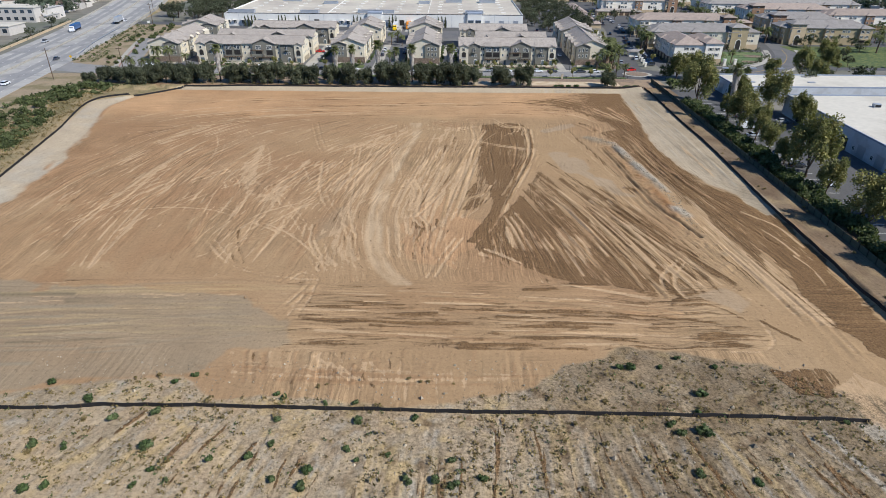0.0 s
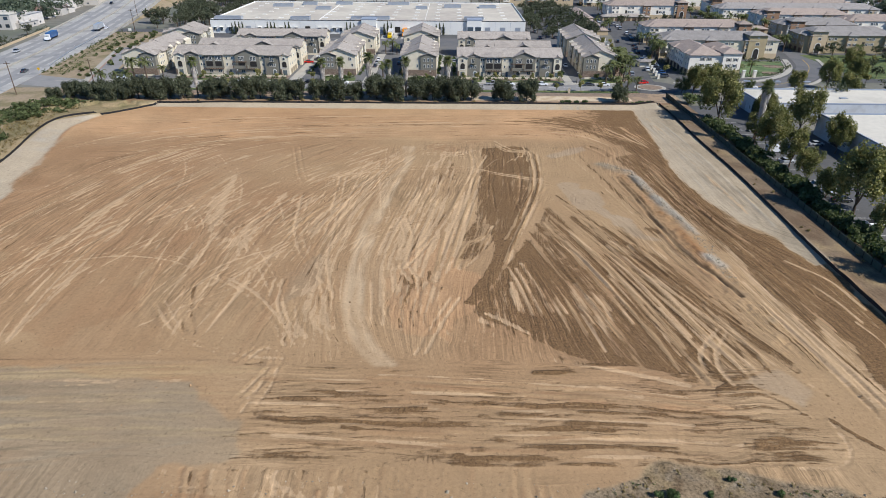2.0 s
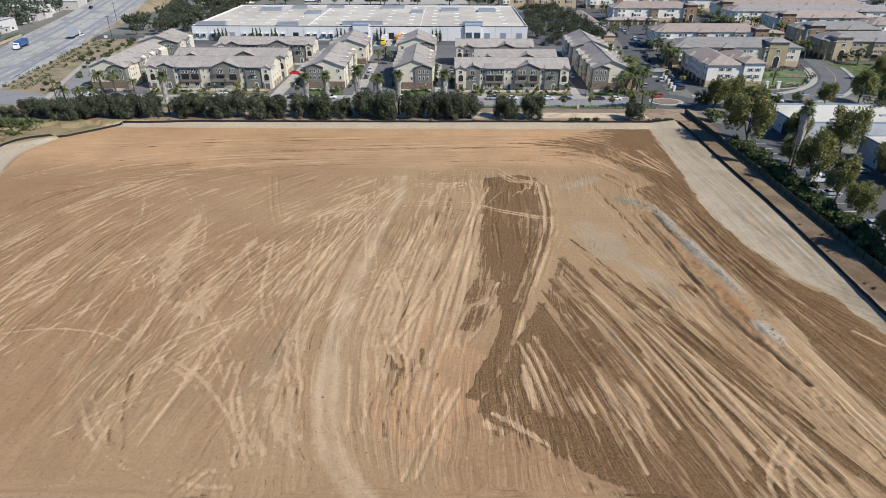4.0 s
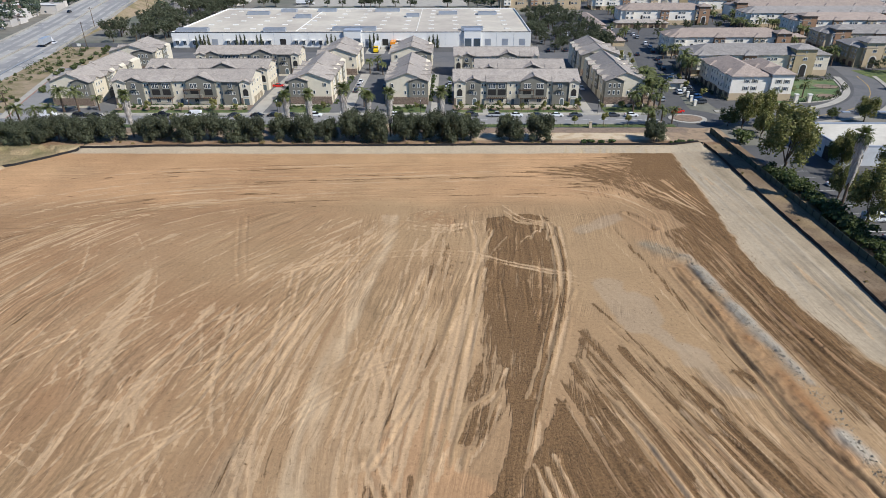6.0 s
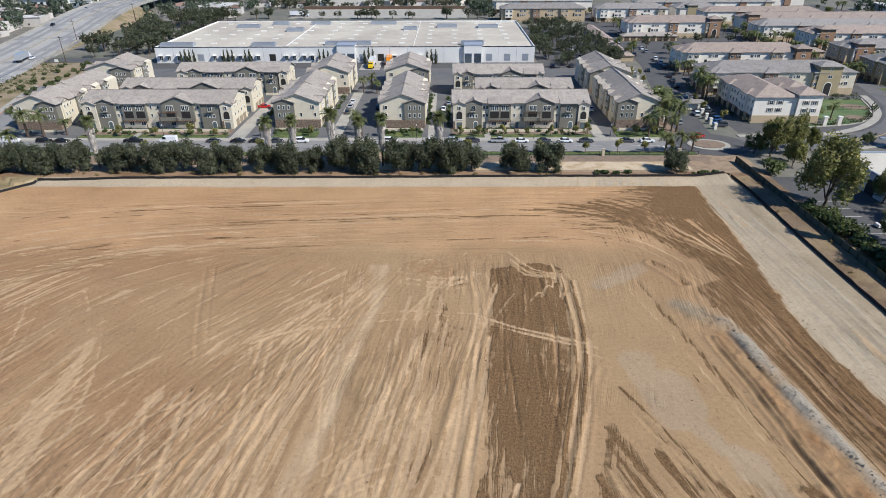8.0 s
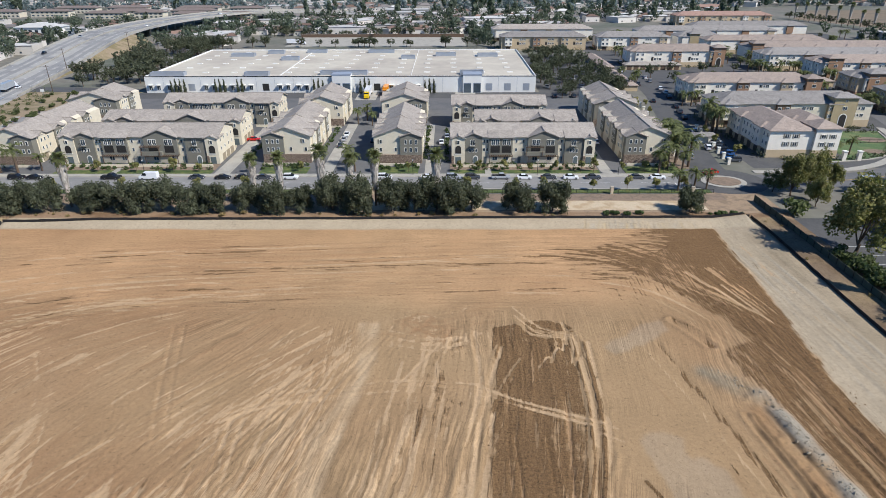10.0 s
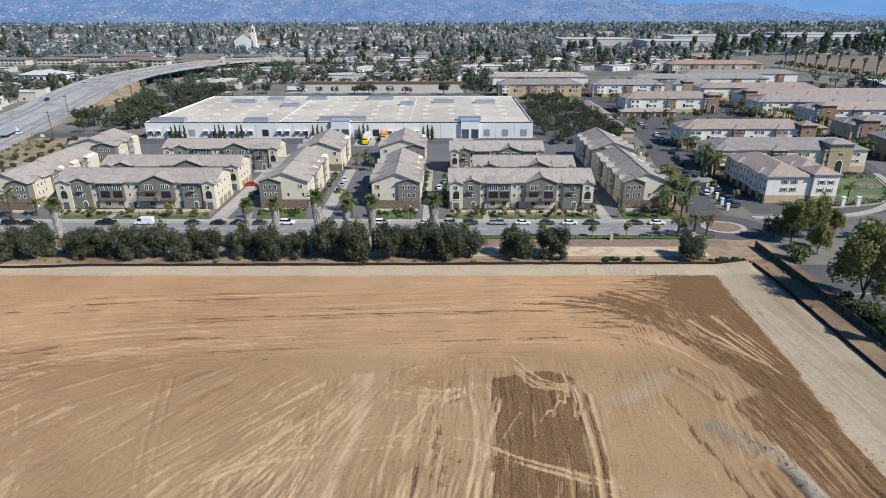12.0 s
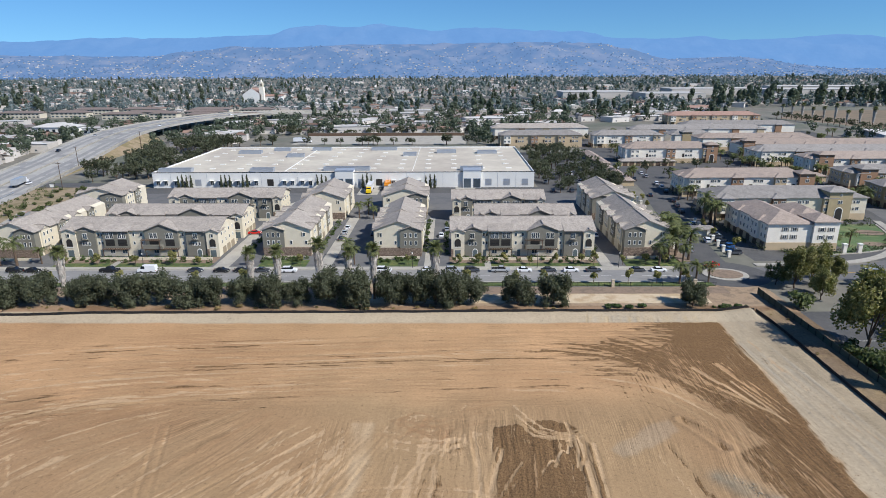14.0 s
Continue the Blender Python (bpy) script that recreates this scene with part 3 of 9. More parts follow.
for line, amount in (([(25.1, 99.2), (24.6, 82.9), (22.9, 69.7), (18.8, 54.5), (15.8, 44.6), (14.1, 40.0)], 0.9), ([(27.1, 97.1), (26.0, 78.4), (24.2, 67.7), (21.1, 56.3), (17.9, 46.2), (15.1, 37.2), (13.1, 29.7)], 0.95), ([(26.6, 69.8), (22.2, 59.2), (17.8, 43.1), (15.6, 35.8)], 0.9), ([(8.9, 82.5), (5.6, 69.2), (2.4, 54.1), (0.4, 41.2), (-0.8, 30.1), (-1.8, 21.6)], 0.95), ([(9.0, 77.9), (6.6, 61.4), (4.4, 47.4), (2.6, 35.5), (0.8, 26.4)], 0.95), ([(15.4, 91.5), (12.0, 84.9), (9.0, 77.9)], 0.9), ([(11.8, 95.6), (9.0, 85.3)], 0.85),
                     ([(10.8, 47.0), (8.6, 40.8), (5.5, 37.8), (3.5, 31.5), (2.7, 27.2)], 0.9), ([(10.4, 42.0), (7.7, 34.5), (4.2, 27.7)], 0.8), ([(7.2, 100.3), (7.2, 82.4), (3.2, 61.3), (-0.3, 44.2)], 0.8)):
    stroke(line, 0.42, TAN_PALE, amount, -0.04, 0.05)
    stroke([(x - 0.9, y + 0.4) for x, y in line], 0.32, TAN, amount * 0.9, 0.08)
for line in ([(25.1, 99.2), (24.6, 82.9), (22.9, 69.7), (18.8, 54.5), (15.8, 44.6), (14.1, 40.0)], [(27.1, 97.1), (26.0, 78.4), (24.2, 67.7), (21.1, 56.3), (17.9, 46.2), (15.1, 37.2), (13.1, 29.7)]):
    stroke([(x - 0.75, y) for x, y in line], 0.26, BROWN_DARK, 0.6, 0.10)
for off in (0, 1.3, 2.5):
    stroke([(x, y + off) for x, y in [(-31.2, 76.3), (-25.2, 79.7), (-15.6, 81.8), (-5.7, 83.5), (5.9, 82.9), (9.1, 81.1), (13.9, 78.5), (20.1, 76.0), (24.7, 73.9), (27.0, 72.7)]], 0.36, TAN_PALE, 0.75, -0.05, 0.04)
sweep([(14, 104), (17, 99), (23, 98), (27, 100)], [(15, 107), (19, 102), (24, 101), (28, 103)], 7, 0.27, [TAN_PALE, TAN], 0.9, 0.08, 23, wobble=1.0)
sweep([(20, 103), (21, 94), (19, 88)], [(25, 104), (25, 95), (23, 88)], 5, 0.26, [TAN_PALE, TAN], 0.8, 0.08, 123, wobble=1.6)
sweep([(-4, 108), (2, 104), (12, 106)], [(-10, 96), (0, 94), (8, 96)], 14, 0.32, [TAN_RED, TAN_PALE], 0.5, 0.04, 25, wobble=2, pair=1.8)

# the fan of pushed earth: dark lanes parted by thin pale ridges
FAN_BERM = [(6.8, 10.3), (12.4, 6), (16.8, 1), (20.7, -2), (27, -4)]
FAN_HEAD = [(8.4, 18.5), (12.3, 27.9), (15.8, 37.2), (20.3, 49.5), (25.2, 60.0), (30.6, 62.0)]
FAN_FOOT = [(9.5, 8.4), (13.3, 4.9), (19.7, 0.7), (25.9, -2.3), (32.9, -4.5), (40.3, -7.2), (48.9, -8.5), (55.2, -8.3)]
patch([(5.9, 12.2), (10.4, 22.6), (14.1, 32.5), (18.0, 40.4), (20.6, 30.1), (25.9, 32.8), (31.3, 23.0), (37.6, 16.6), (41.3, 10.6), (42.9, 0.1), (42.8, -5.4), (37.8, -6.7), (32.3, -3.3), (21.4, -0.7), (16.1, 3.0), (10.5, 9.0)], BROWN_DARK, 0.82, 1.6, 98)
patch([(19.1, 44.1), (25.2, 60.0), (31.5, 36.2), (39.2, 22.5), (48.5, 10.2), (49.5, -7.0), (42.6, -7.2), (42.9, 0.1), (41.3, 10.6), (37.6, 16.6), (31.3, 23.0), (25.9, 32.8), (20.6, 30.1)], BROWN_DARK, 0.55, 2.0, 127)


def fan_line(f, t0, t1, bend):
    """A pass of the blade across the fan, from its head to its foot."""
    head, foot = (np.array([np.interp(f * (len(p) - 1), range(len(p)), [q[k] for q in p]) for k in (0, 1)]) for p in (FAN_HEAD, FAN_FOOT))
    side = np.array((foot - head)[::-1]) * (-1, 1)
    return [head + (foot - head) * t + side * bend * math.sin(math.pi * t) for t in np.linspace(t0, t1, 6)]


r8 = np.random.default_rng(88)
for i in range(46):
    f = (i + r8.uniform(0.1, 0.9)) / 46
    t0, t1, bend, w = r8.uniform(0, 0.45), r8.uniform(0.6, 1.0), 0.03 + r8.normal(0, 0.012), r8.uniform(0.26, 0.5)
    line = fan_line(f, t0, t1, bend)
    # the ridge's shadow line, painted beside it in the dark earth colour
    stroke([(x - 0.6, y - 0.3) for x, y in line], 0.3, BROWN_DARK, 0.9, -0.10)
    stroke(line, w, TAN_PALE if r8.uniform() < 0.7 else TAN, r8.uniform(0.6, 1.0), 0.16)
for i in range(60):
    f = 0.45 + 0.55 * (i + r8.uniform(0, 1)) / 60
    t0 = r8.uniform(0, 0.6)
    line = fan_line(f, t0, min(1.0, t0 + r8.uniform(0.25, 0.6)), 0.03 + r8.normal(0, 0.02))
    stroke(line, r8.uniform(0.26, 0.4), (TAN_PALE, TAN, BROWN_DARK)[i % 3], r8.uniform(0.6, 0.95), 0.10 * r8.choice((-1, 1)))
stroke([(7.9, 7.3), (11.6, 2.4), (14.7, -0.8), (17.8, -2.8), (19.9, -4.2)], 0.7, BROWN_DARK, 0.85, 0.3)
stroke([(14.2, -4.9), (23.6, -4.4)], 0.5, BROWN_DARK, 0.85, 0.22)
stroke([(x + 0.4, y + 1.0) for x, y in [(7.9, 7.3), (11.6, 2.4), (14.7, -0.8), (17.8, -2.8), (19.9, -4.2)]], 0.6, BROWN, 0.6, 0.1)
stroke(FAN_BERM, 1.1, BROWN_DARK, 0.85, 0.15)
stroke([(6.4, 9.3), (11.3, 5.5), (15.7, -0.2), (20.2, -2.5), (29.2, -4.6), (37.5, -7.4)], 0.5, TAN_PALE, 0.95, -0.10, 0.06)
stroke([(7.7, 11.2), (13.5, 6.6), (18.0, 2.4), (21.3, -1.6)], 0.55, TAN_PALE, 0.95, -0.10, 0.06)
for line in ([(47.5, 7.4), (43.1, 2.1), (41.5, -1.2), (41.7, -6.1)], [(48.6, 6.4), (44.6, 0.5), (43.8, -3.9), (44.5, -7.1)], [(55.2, -14.9), (55.0, -19.5), (52.2, -22.6), (46.5, -23.0)], [(43.4, -19.2), (43.4, -22.0), (41.9, -24.6)], [(40.9, -21.5), (44.2, -19.2), (46.6, -17.4)]):
    stroke(line, 0.36, TAN_PALE, 0.7, -0.05, 0.04)
for line in ([(41.9, -7.9), (47.3, -7.8), (50.5, -9.3), (53.2, -12.6)], [(55.0, -13.6), (56.9, -16.6), (59.8, -20.1)]):
    stroke(line, 0.4, BROWN_DARK, 0.7, 0.12)
    stroke([(x - 0.6, y - 1.2) for x, y in line], 0.35, BROWN, 0.7, 0.1)
patch([(43, -16), (52, -15), (56, -20), (50, -22), (42, -20)], BROWN_DARK, 0.35, 2.0, 128)

# the damp margin along the cut bank, with curving passes over it
edge = np.interp(gy, (-80, 0, 20, 43, 50, 65, 86, 115, 148), (78.6, 78.2, 77.5, 74, 69, 66, 64, 67, 69))[:, None]
margin = edge - X + 5 * fnoise(X, Y, 11, 521)
damp = np.maximum(damp, 0.84 * smooth(16, 6, margin) * smooth(44, 62, Y) * (X < edge + 3))
damp = np.maximum(damp, 0.84 * smooth(40, 6, margin) * smooth(114, 132, Y + 5 * fnoise(X, Y, 14, 523)) * (X < edge + 3))
patch([(56, 143), (67.3, 147.3), (65.7, 113.8), (65.5, 88.9), (65.7, 61.1), (68.2, 48.4), (62.3, 51.5), (59.6, 69.9), (58.4, 87.7), (55.1, 109.3), (55, 124)], BROWN_DARK, 0.7, 4.0, 95)
patch([(67.6, 47.5), (73.0, 44.5), (78.4, 34.1), (77.7, 15.4), (77.4, 2.0), (78, -26), (70, -24), (66.9, -6.7), (67.2, 4.0), (67.8, 13.2), (68.6, 23.9), (66.8, 36.0)], BROWN_DARK, 0.85, 3.0, 96)
patch([(56.9, 94.8), (61.2, 74.9), (63.7, 51.6), (66.8, 36.0), (68.4, 23.5), (67.8, 13.2), (64.0, 9.6), (61.8, 21.5), (60.4, 35.8), (58.0, 55.5), (56.1, 79.2)], BROWN_DARK, 0.8, 2.0, 97)
patch([(30, 132), (52, 121), (56, 108), (50, 101), (44, 112), (26, 124)], BROWN_DARK, 0.3, 5.0, 94)
sweep([(24, 134), (44, 129), (57, 112), (62, 92), (64, 66), (68, 48), (77, 24)], [(26, 114), (42, 108), (50, 95), (54, 80), (57, 60), (60, 40), (64, 12)], 20, 0.28, [TAN, TAN_PALE, TAN_RED, TAN], 0.8, 0.08, 116, shorten=0.6, wobble=0.6)
sweep([(60, 108), (63, 90), (64, 64), (68, 46), (78, 26)], [(50, 100), (55, 82), (58, 58), (62, 34), (67, 6)], 40, 0.3, [BROWN_DARK, TAN_RED, BROWN_DARK], 0.75, 0.12, 216, shorten=0.65, wobble=0.5)
sweep([(36, 146), (50, 145.6), (66, 145)], [(34, 136), (46, 132), (58, 124)], 18, 0.3, [TAN_RED, TAN], 0.5, 0.06, 121, shorten=0.6)
sweep([(30, 144), (46, 140), (57, 126), (61, 108), (64, 92)], [(20, 132), (38, 127), (48, 116), (55, 101), (59, 90)], 34, 0.4, [BROWN_DARK, BROWN_DARK, BROWN], 0.8, 0.08, 316, shorten=0.6, wobble=0.8)
sweep([(57, 124), (62, 106), (65, 92)], [(61, 126), (65, 110), (67, 96)], 7, 0.28, [TAN, TAN_PALE], 0.9, 0.08, 19, wobble=0.3)
sweep([(48, 122), (60, 104), (62, 90)], [(56, 128), (60, 112), (66, 98)], 7, 0.28, [TAN, TAN_PALE], 0.8, 0.08, 129, wobble=1.2)
patch([(67.6, 47.5), (73.0, 44.5), (78.4, 34.1), (77.7, 15.4), (77.4, 2.0), (78, -26), (70, -24), (66.9, -6.7), (67.2, 4.0), (67.8, 13.2), (68.6, 23.9), (66.8, 36.0)], BROWN_DARK, 0.55, 3.0, 296)
for off in (-1.0, 0.2, 1.3):
    stroke([(x + off, y) for x, y in [(60.5, 41.2), (62.0, 21.9), (64.0, 9.6), (65.4, -1.0), (66.3, -14.6)]], 0.7, TAN_PALE, 0.85, -0.06, 0.05)
for line in ([(70, 27), (73, 18), (74, 10)], [(73, 10), (74, 4), (73, -4)], [(76, 14), (76, 8)], [(71, 32), (76, 24), (77, 14)]):
    stroke(line, 0.3, TAN_PALE, 0.8, 0.1)
sweep([(56, 30), (59, 8), (62, -14), (62, -30)], [(62, 20), (66, -6), (68, -20), (68, -34)], 26, 0.32, [TAN_PALE, TAN_PALE, BROWN], 0.7, 0.09, 217, shorten=0.5, wobble=0.5)
patch([(60, -6), (66, -14), (70, -30), (62, -30)], TAN, 0.6, 2.0, 132)

sweep([(40, 30), (46, 8), (54, -12)], [(52, 40), (57, 14), (62, -10)], 34, 0.34, [BROWN, BROWN_DARK, BROWN], 0.55, 0.07, 318, shorten=0.7, wobble=0.6)
patch([(50, 94), (53.6, 84), (55.6, 66), (57.4, 50), (59, 36), (62.5, 36), (61, 56), (59, 80), (56, 98)], BROWN_DARK, 0.5, 1.6, 322)
sweep([(54, 86), (57, 60), (60, 36)], [(58, 92), (60, 62), (63, 36)], 14, 0.28, [TAN_RED, BROWN_DARK, TAN], 0.6, 0.08, 324, shorten=0.6, wobble=0.4)
sweep([(58, 60), (60, 40), (63, 16), (65, -8)], [(62, 60), (64, 40), (66, 20), (68, 0)], 12, 0.5, [BROWN_DARK, BROWN], 0.6, 0.06, 320, shorten=0.6, wobble=0.5)

# short streaks over the bare tan ground between the cut and the ridge
sweep([(30, 96), (36, 76), (44, 50), (52, 20)], [(44, 100), (47, 76), (50, 50), (56, 16)], 40, 0.3, [TAN_PALE, TAN_PALE, TAN_RED, BROWN], 0.5, 0.05, 230, shorten=0.8, wobble=0.8)
sweep([(24, 62), (34, 40), (46, 12), (56, -8)], [(30, 74), (40, 52), (50, 24), (58, 2)], 30, 0.3, [TAN_PALE, BROWN_DARK, TAN_PALE], 0.6, 0.08, 231, shorten=0.7, wobble=0.6)
# pale smears
patch([(29, 96), (35, 101), (42, 104.5), (43, 100), (36, 96), (31, 94)], GREY_WHITE, 0.35, 2.5, 111)
patch([(30, 72), (36, 72), (40, 60), (46, 40), (42, 42), (37, 54), (31, 64)], GREY_WHITE, 0.35, 4, 112)
patch([(47, -6), (52, -4), (55, -8), (52, -11)], GREY_WHITE, 0.3, 2, 133)

# the slope's foot, combed by the machine's tracks
sweep([(-37, -25), (-34, -36)], [(14, -24), (13, -36)], 110, 0.28, [TAN_PALE, TAN_RED, BROWN], 0.5, 0.07, 26, wobble=0.3, shorten=0.5)
sweep([(-40, -27), (-10, -29), (16, -29)], [(-40, -31), (-10, -33), (14, -33)], 14, 0.28, [TAN_PALE, TAN_RED], 0.5, 0.05, 27, wobble=0.6)
sweep([(-36, -25), (-28, -32)], [(2, -25), (8, -32)], 26, 0.28, [TAN_PALE, BROWN], 0.6, 0.08, 227, wobble=1.6, shorten=0.5)

damp += 0.16 * np.clip(fnoise(X, Y, 26, 371) + 0.1, 0, 1) * (Y > -2) * (Y < 112) * (X < 12) * (1 - damp)
dusty += 0.35 * np.clip(fnoise(X, Y, 18, 381), 0, 1) * (1 - dusty)

# rough slope by the near fence: gravelly, in faint rows up the bank
edge_y = np.interp(X[0], (-150, -66, -53, -41, -34, -18, 0, 12, 16, 18, 29, 50, 57, 80), (-36, -36, -32, -31, -36, -36, -37, -34, -30, -27, -23, -25, -32, -40))[None, :] + 2.2 * fnoise(X, Y, 8, 121)
rough = smooth(0.6, -0.6, Y - edge_y)
blend(rough * (0.85 + 0.3 * fnoise(X, Y, 3, 131)), SLOPE_SOIL, 0.95)
blend(rough * np.clip(fnoise(X, Y, 6, 141) * 1.6, 0, 1), GREY_SOIL, 0.8)
blend(rough * np.clip(fnoise(X, Y, 2.2, 151) * 2 - 0.1, 0, 1), STRAW, 0.8)
blend(rough * np.clip(fnoise(X, Y, 1.6, 161) * 2.6 - 0.45, 0, 1) * smooth(-40, 40, X + 30), BROWN_DARK, 0.75)
blend(rough * np.clip(fnoise(X, Y, 1.4, 166) * 2.6 - 0.5, 0, 1), GREY_WHITE, 0.6)
height += rough * (0.12 * fnoise(X, Y, 2.0, 171) + 0.10 * fnoise(X, Y, 0.9, 181))
blend(rough * smooth(6, 24, X) * np.clip(0.75 + 0.6 * fnoise(X, Y, 5, 421), 0, 1), np.array(lin(104, 88, 67)), 0.72)
sweep([(-60, -56), (-50, -39)], [(60, -56), (52, -39)], 230, 0.28, [BROWN_DARK, GREY_WHITE, SLOPE_SOIL, BROWN, STRAW], 0.68, 0.10, 28, wobble=0.8, shorten=0.6)
patch([(50, -27), (60, -27), (62, -33), (53, -33)], BROWN_DARK, 0.8, 2, 191)
patch([(57, -40), (61, -39), (64, -46), (60, -46)], GREY_WHITE, 0.9, 1.5, 195)
patch([(57, -33), (64, -28), (72, -40), (72, -56), (66, -56)], TAN_PALE, 0.8, 2, 197)

# cut banks up to the silt fences
in_r = np.interp(gy, (-80, 0, 20, 43, 50, 65, 86, 115, 148), (78.6, 78.2, 77.5, 74, 69, 66, 64, 67, 69))[:, None] + 1.2 * fnoise(X, Y, 6, 201)
in_l = np.interp(gy, (-80, 0, 31, 58, 92, 120, 135, 150), (-112, -108, -111, -113, -120, -129, -126, -112))[:, None] + 2.0 * fnoise(X, Y, 7, 211)
out_l = np.interp(gy, (-80, -40, 0, 53, 64, 87, 124, 136, 150), (-98, -104, -113, -122, -124, -129, -137, -123, -112))[:, None]
in_f = 146.2 + 0.7 * fnoise(X, Y, 9, 221)
bank_r = smooth(-0.8, 0.8, X - in_r)
bank_l = smooth(0.8, -0.8, X - in_l) * (Y > 20)
bank_f = smooth(-0.5, 0.5, Y - in_f)
blend(bank_r * (Y > 30), PALE_CUT, 0.85)
blend(bank_r * (Y > 30) * smooth(71, 77, X) * np.clip(0.6 + fnoise(X, Y, 6, 231), 0, 1), GREY_SOIL, 0.7)
blend(bank_l, PALE_CUT, 0.9)
blend(bank_l * np.clip(fnoise(X, Y, 8, 233) * 1.8, 0, 1), GREY_WHITE, 0.7)
blend(bank_f, PALE_CUT, 0.9)
sweep([(66, 140), (68, 100), (70, 60)], [(76, 146), (77, 100), (77, 45)], 22, 0.4, [GREY_WHITE, GREY_SOIL, PALE_CUT], 0.45, 0.06, 29)
sweep([(36, 147), (37, 150.5)], [(66, 147), (66, 150.5)], 50, 0.25, [GREY_WHITE, STRAW], 0.4, 0.07, 30, wobble=0.2)
stroke([(61, 84), (62, 66), (65, 55), (70, 45), (76, 30)], 0.9, BROWN_DARK, 0.7, 0.18)
stroke([(68, 134), (66, 112), (64, 95), (62, 80)], 0.8, BROWN_DARK, 0.6, 0.15)
stroke([(-114, 55), (-120, 90), (-128, 118), (-124, 134)], 0.7, TAN_RED, 0.7, 0.12)
height += 1.0 * smooth(0, 1, (X - in_r) / (79.5 - in_r + 0.5)) * (X > in_r)
height += 0.9 * smooth(0, 1, (in_l - X) / (in_l - out_l + 0.5)) * (X < in_l)
height += 0.8 * smooth(0, 1, (Y - in_f) / 4.5) * (Y > in_f) * (X < 79) * (X > -112)
height += 0.5 * smooth(-24, -38, Y) * (X > -100) * (X < 78)

# strips outside the fences
strip_r = smooth(79.3, 80.3, X)
blend(strip_r, np.array(lin(120, 103, 84)), 0.9)
blend(strip_r * np.clip(0.1 + fnoise(X, Y, 7, 243) * 1.6, 0, 1), np.array(lin(92, 72, 54)), 0.6)
blend(strip_r * np.clip(fnoise(X, Y, 5, 241), 0, 1), STRAW, 0.6)
strip_l = smooth(0.6, -0.6, X - out_l + 0.4) * (Y < 152)
blend(strip_l, np.array(lin(158, 138, 104)), 0.9)
blend(strip_l * smooth(-1, -8, X - out_l) * np.clip(0.6 + fnoise(X, Y, 6, 251), 0, 1), np.array(lin(104, 100, 70)), 0.85)
blend(strip_l * np.clip(fnoise(X, Y, 2.5, 253) * 2, 0, 1), np.array(lin(140, 128, 98)), 0.7)
strip_f = smooth(151.2, 152.2, Y)
blend(strip_f, np.array(lin(142, 116, 92)), 0.9)
blend(strip_f * np.clip(fnoise(X, Y, 5, 261) * 2, 0, 1), np.array(lin(110, 86, 64)), 0.7)

# the spoil ridge on the right of the field
RIDGE = [(46.4, 87), (48.4, 85), (51.2, 82.5), (52.9, 70), (54.2, 58.7), (55.4, 50.7), (56.5, 43.9), (56.8, 36), (56.4, 29)]
TRENCH = [(46.6, 78), (47.0, 74), (48.2, 65), (48.8, 54), (49.6, 47.7), (50.3, 41.5), (51.0, 35), (52.2, 30), (54, 26), (56, 18)]
OCHRE = np.array(lin(143, 111, 79))
stroke([((p[0] + q[0]) / 2, (p[1] + q[1]) / 2) for p, q in zip(RIDGE[2:], TRENCH[1:])], 2.0, OCHRE, 0.8, 0.12)
stroke([(p[0] + 3.4, p[1] + 1) for p in TRENCH[3:8]], 1.0, np.array(lin(138, 101, 68)), 0.6, 0.2)
stroke([(p[0] + 1.6, p[1] + 0.4) for p in TRENCH[:8]], 0.8, OCHRE, 0.6, 0.1)
for shift in (0.0, 0.4):
    stroke([(45.4 + shift, 88), (47.3, 85.6 + shift), (50.0, 83.2)], 2.2, np.array(lin(128, 119, 101)), 1.0, 0.25)
stroke(RIDGE[2:7], 1.5, np.array(lin(147, 138, 123)), 0.95, 0.4)
stroke([(p[0] + 0.4, p[1] + 0.2) for p in RIDGE[2:7]], 0.7, np.array(lin(168, 160, 145)), 0.55, 0.15)
stroke([(p[0] - 1.5, p[1] - 0.4) for p in RIDGE[2:6]], 0.4, np.array(lin(84, 66, 48)), 0.8, -0.3)
stroke([(55.6, 33), (56.1, 31.3), (56.8, 29.6)], 1.5, GREY_WHITE, 0.9, 0.3)
stroke([(57, 22), (58, 16), (58.6, 10)], 1.0, GREY_SOIL, 0.5, 0.2)
for shift in (0.0, 0.12):
    stroke([(p[0] + shift, p[1]) for p in TRENCH], 0.5, np.array(lin(62, 50, 38)), 0.95, -0.3, 0.08)
stroke([(p[0] + 1.1, p[1]) for p in TRENCH[:6]], 0.3, np.array(lin(78, 61, 45)), 0.8, -0.25, 0.1)
stroke([(p[0] - 1.2, p[1] - 1) for p in TRENCH[4:]], 0.4, TAN_RED, 0.6, 0.25)
stroke([(45.8, 46.4), (47.0, 46.2), (48.4, 44.8), (49, 42)], 0.6, BROWN_DARK, 0.8, 0.3)
stroke([(48.5, 96), (46.5, 101), (44.5, 104)], 0.8, BROWN_DARK, 0.85, -0.3, 0.2)
near_ridge = np.exp(-((X - np.interp(Y, (1, 29, 41, 57, 81, 90), (57.5, 54.5, 53.5, 51.6, 49.2, 47)) + 0.2) / 2.8) ** 2) * (Y > 0) * (Y < 87)
height += near_ridge * 0.26 * np.abs(fnoise(X, Y, 2.2, 271)) * 2

warm = smooth(106, 116, Y + 3 * fnoise(X, Y, 12, 401)) * (1 - bank_f) * (1 - bank_r) * (1 - bank_l) * (Y < 147) * np.clip(0.45 + 0.4 * fnoise(X, Y, 16, 411), 0, 1)
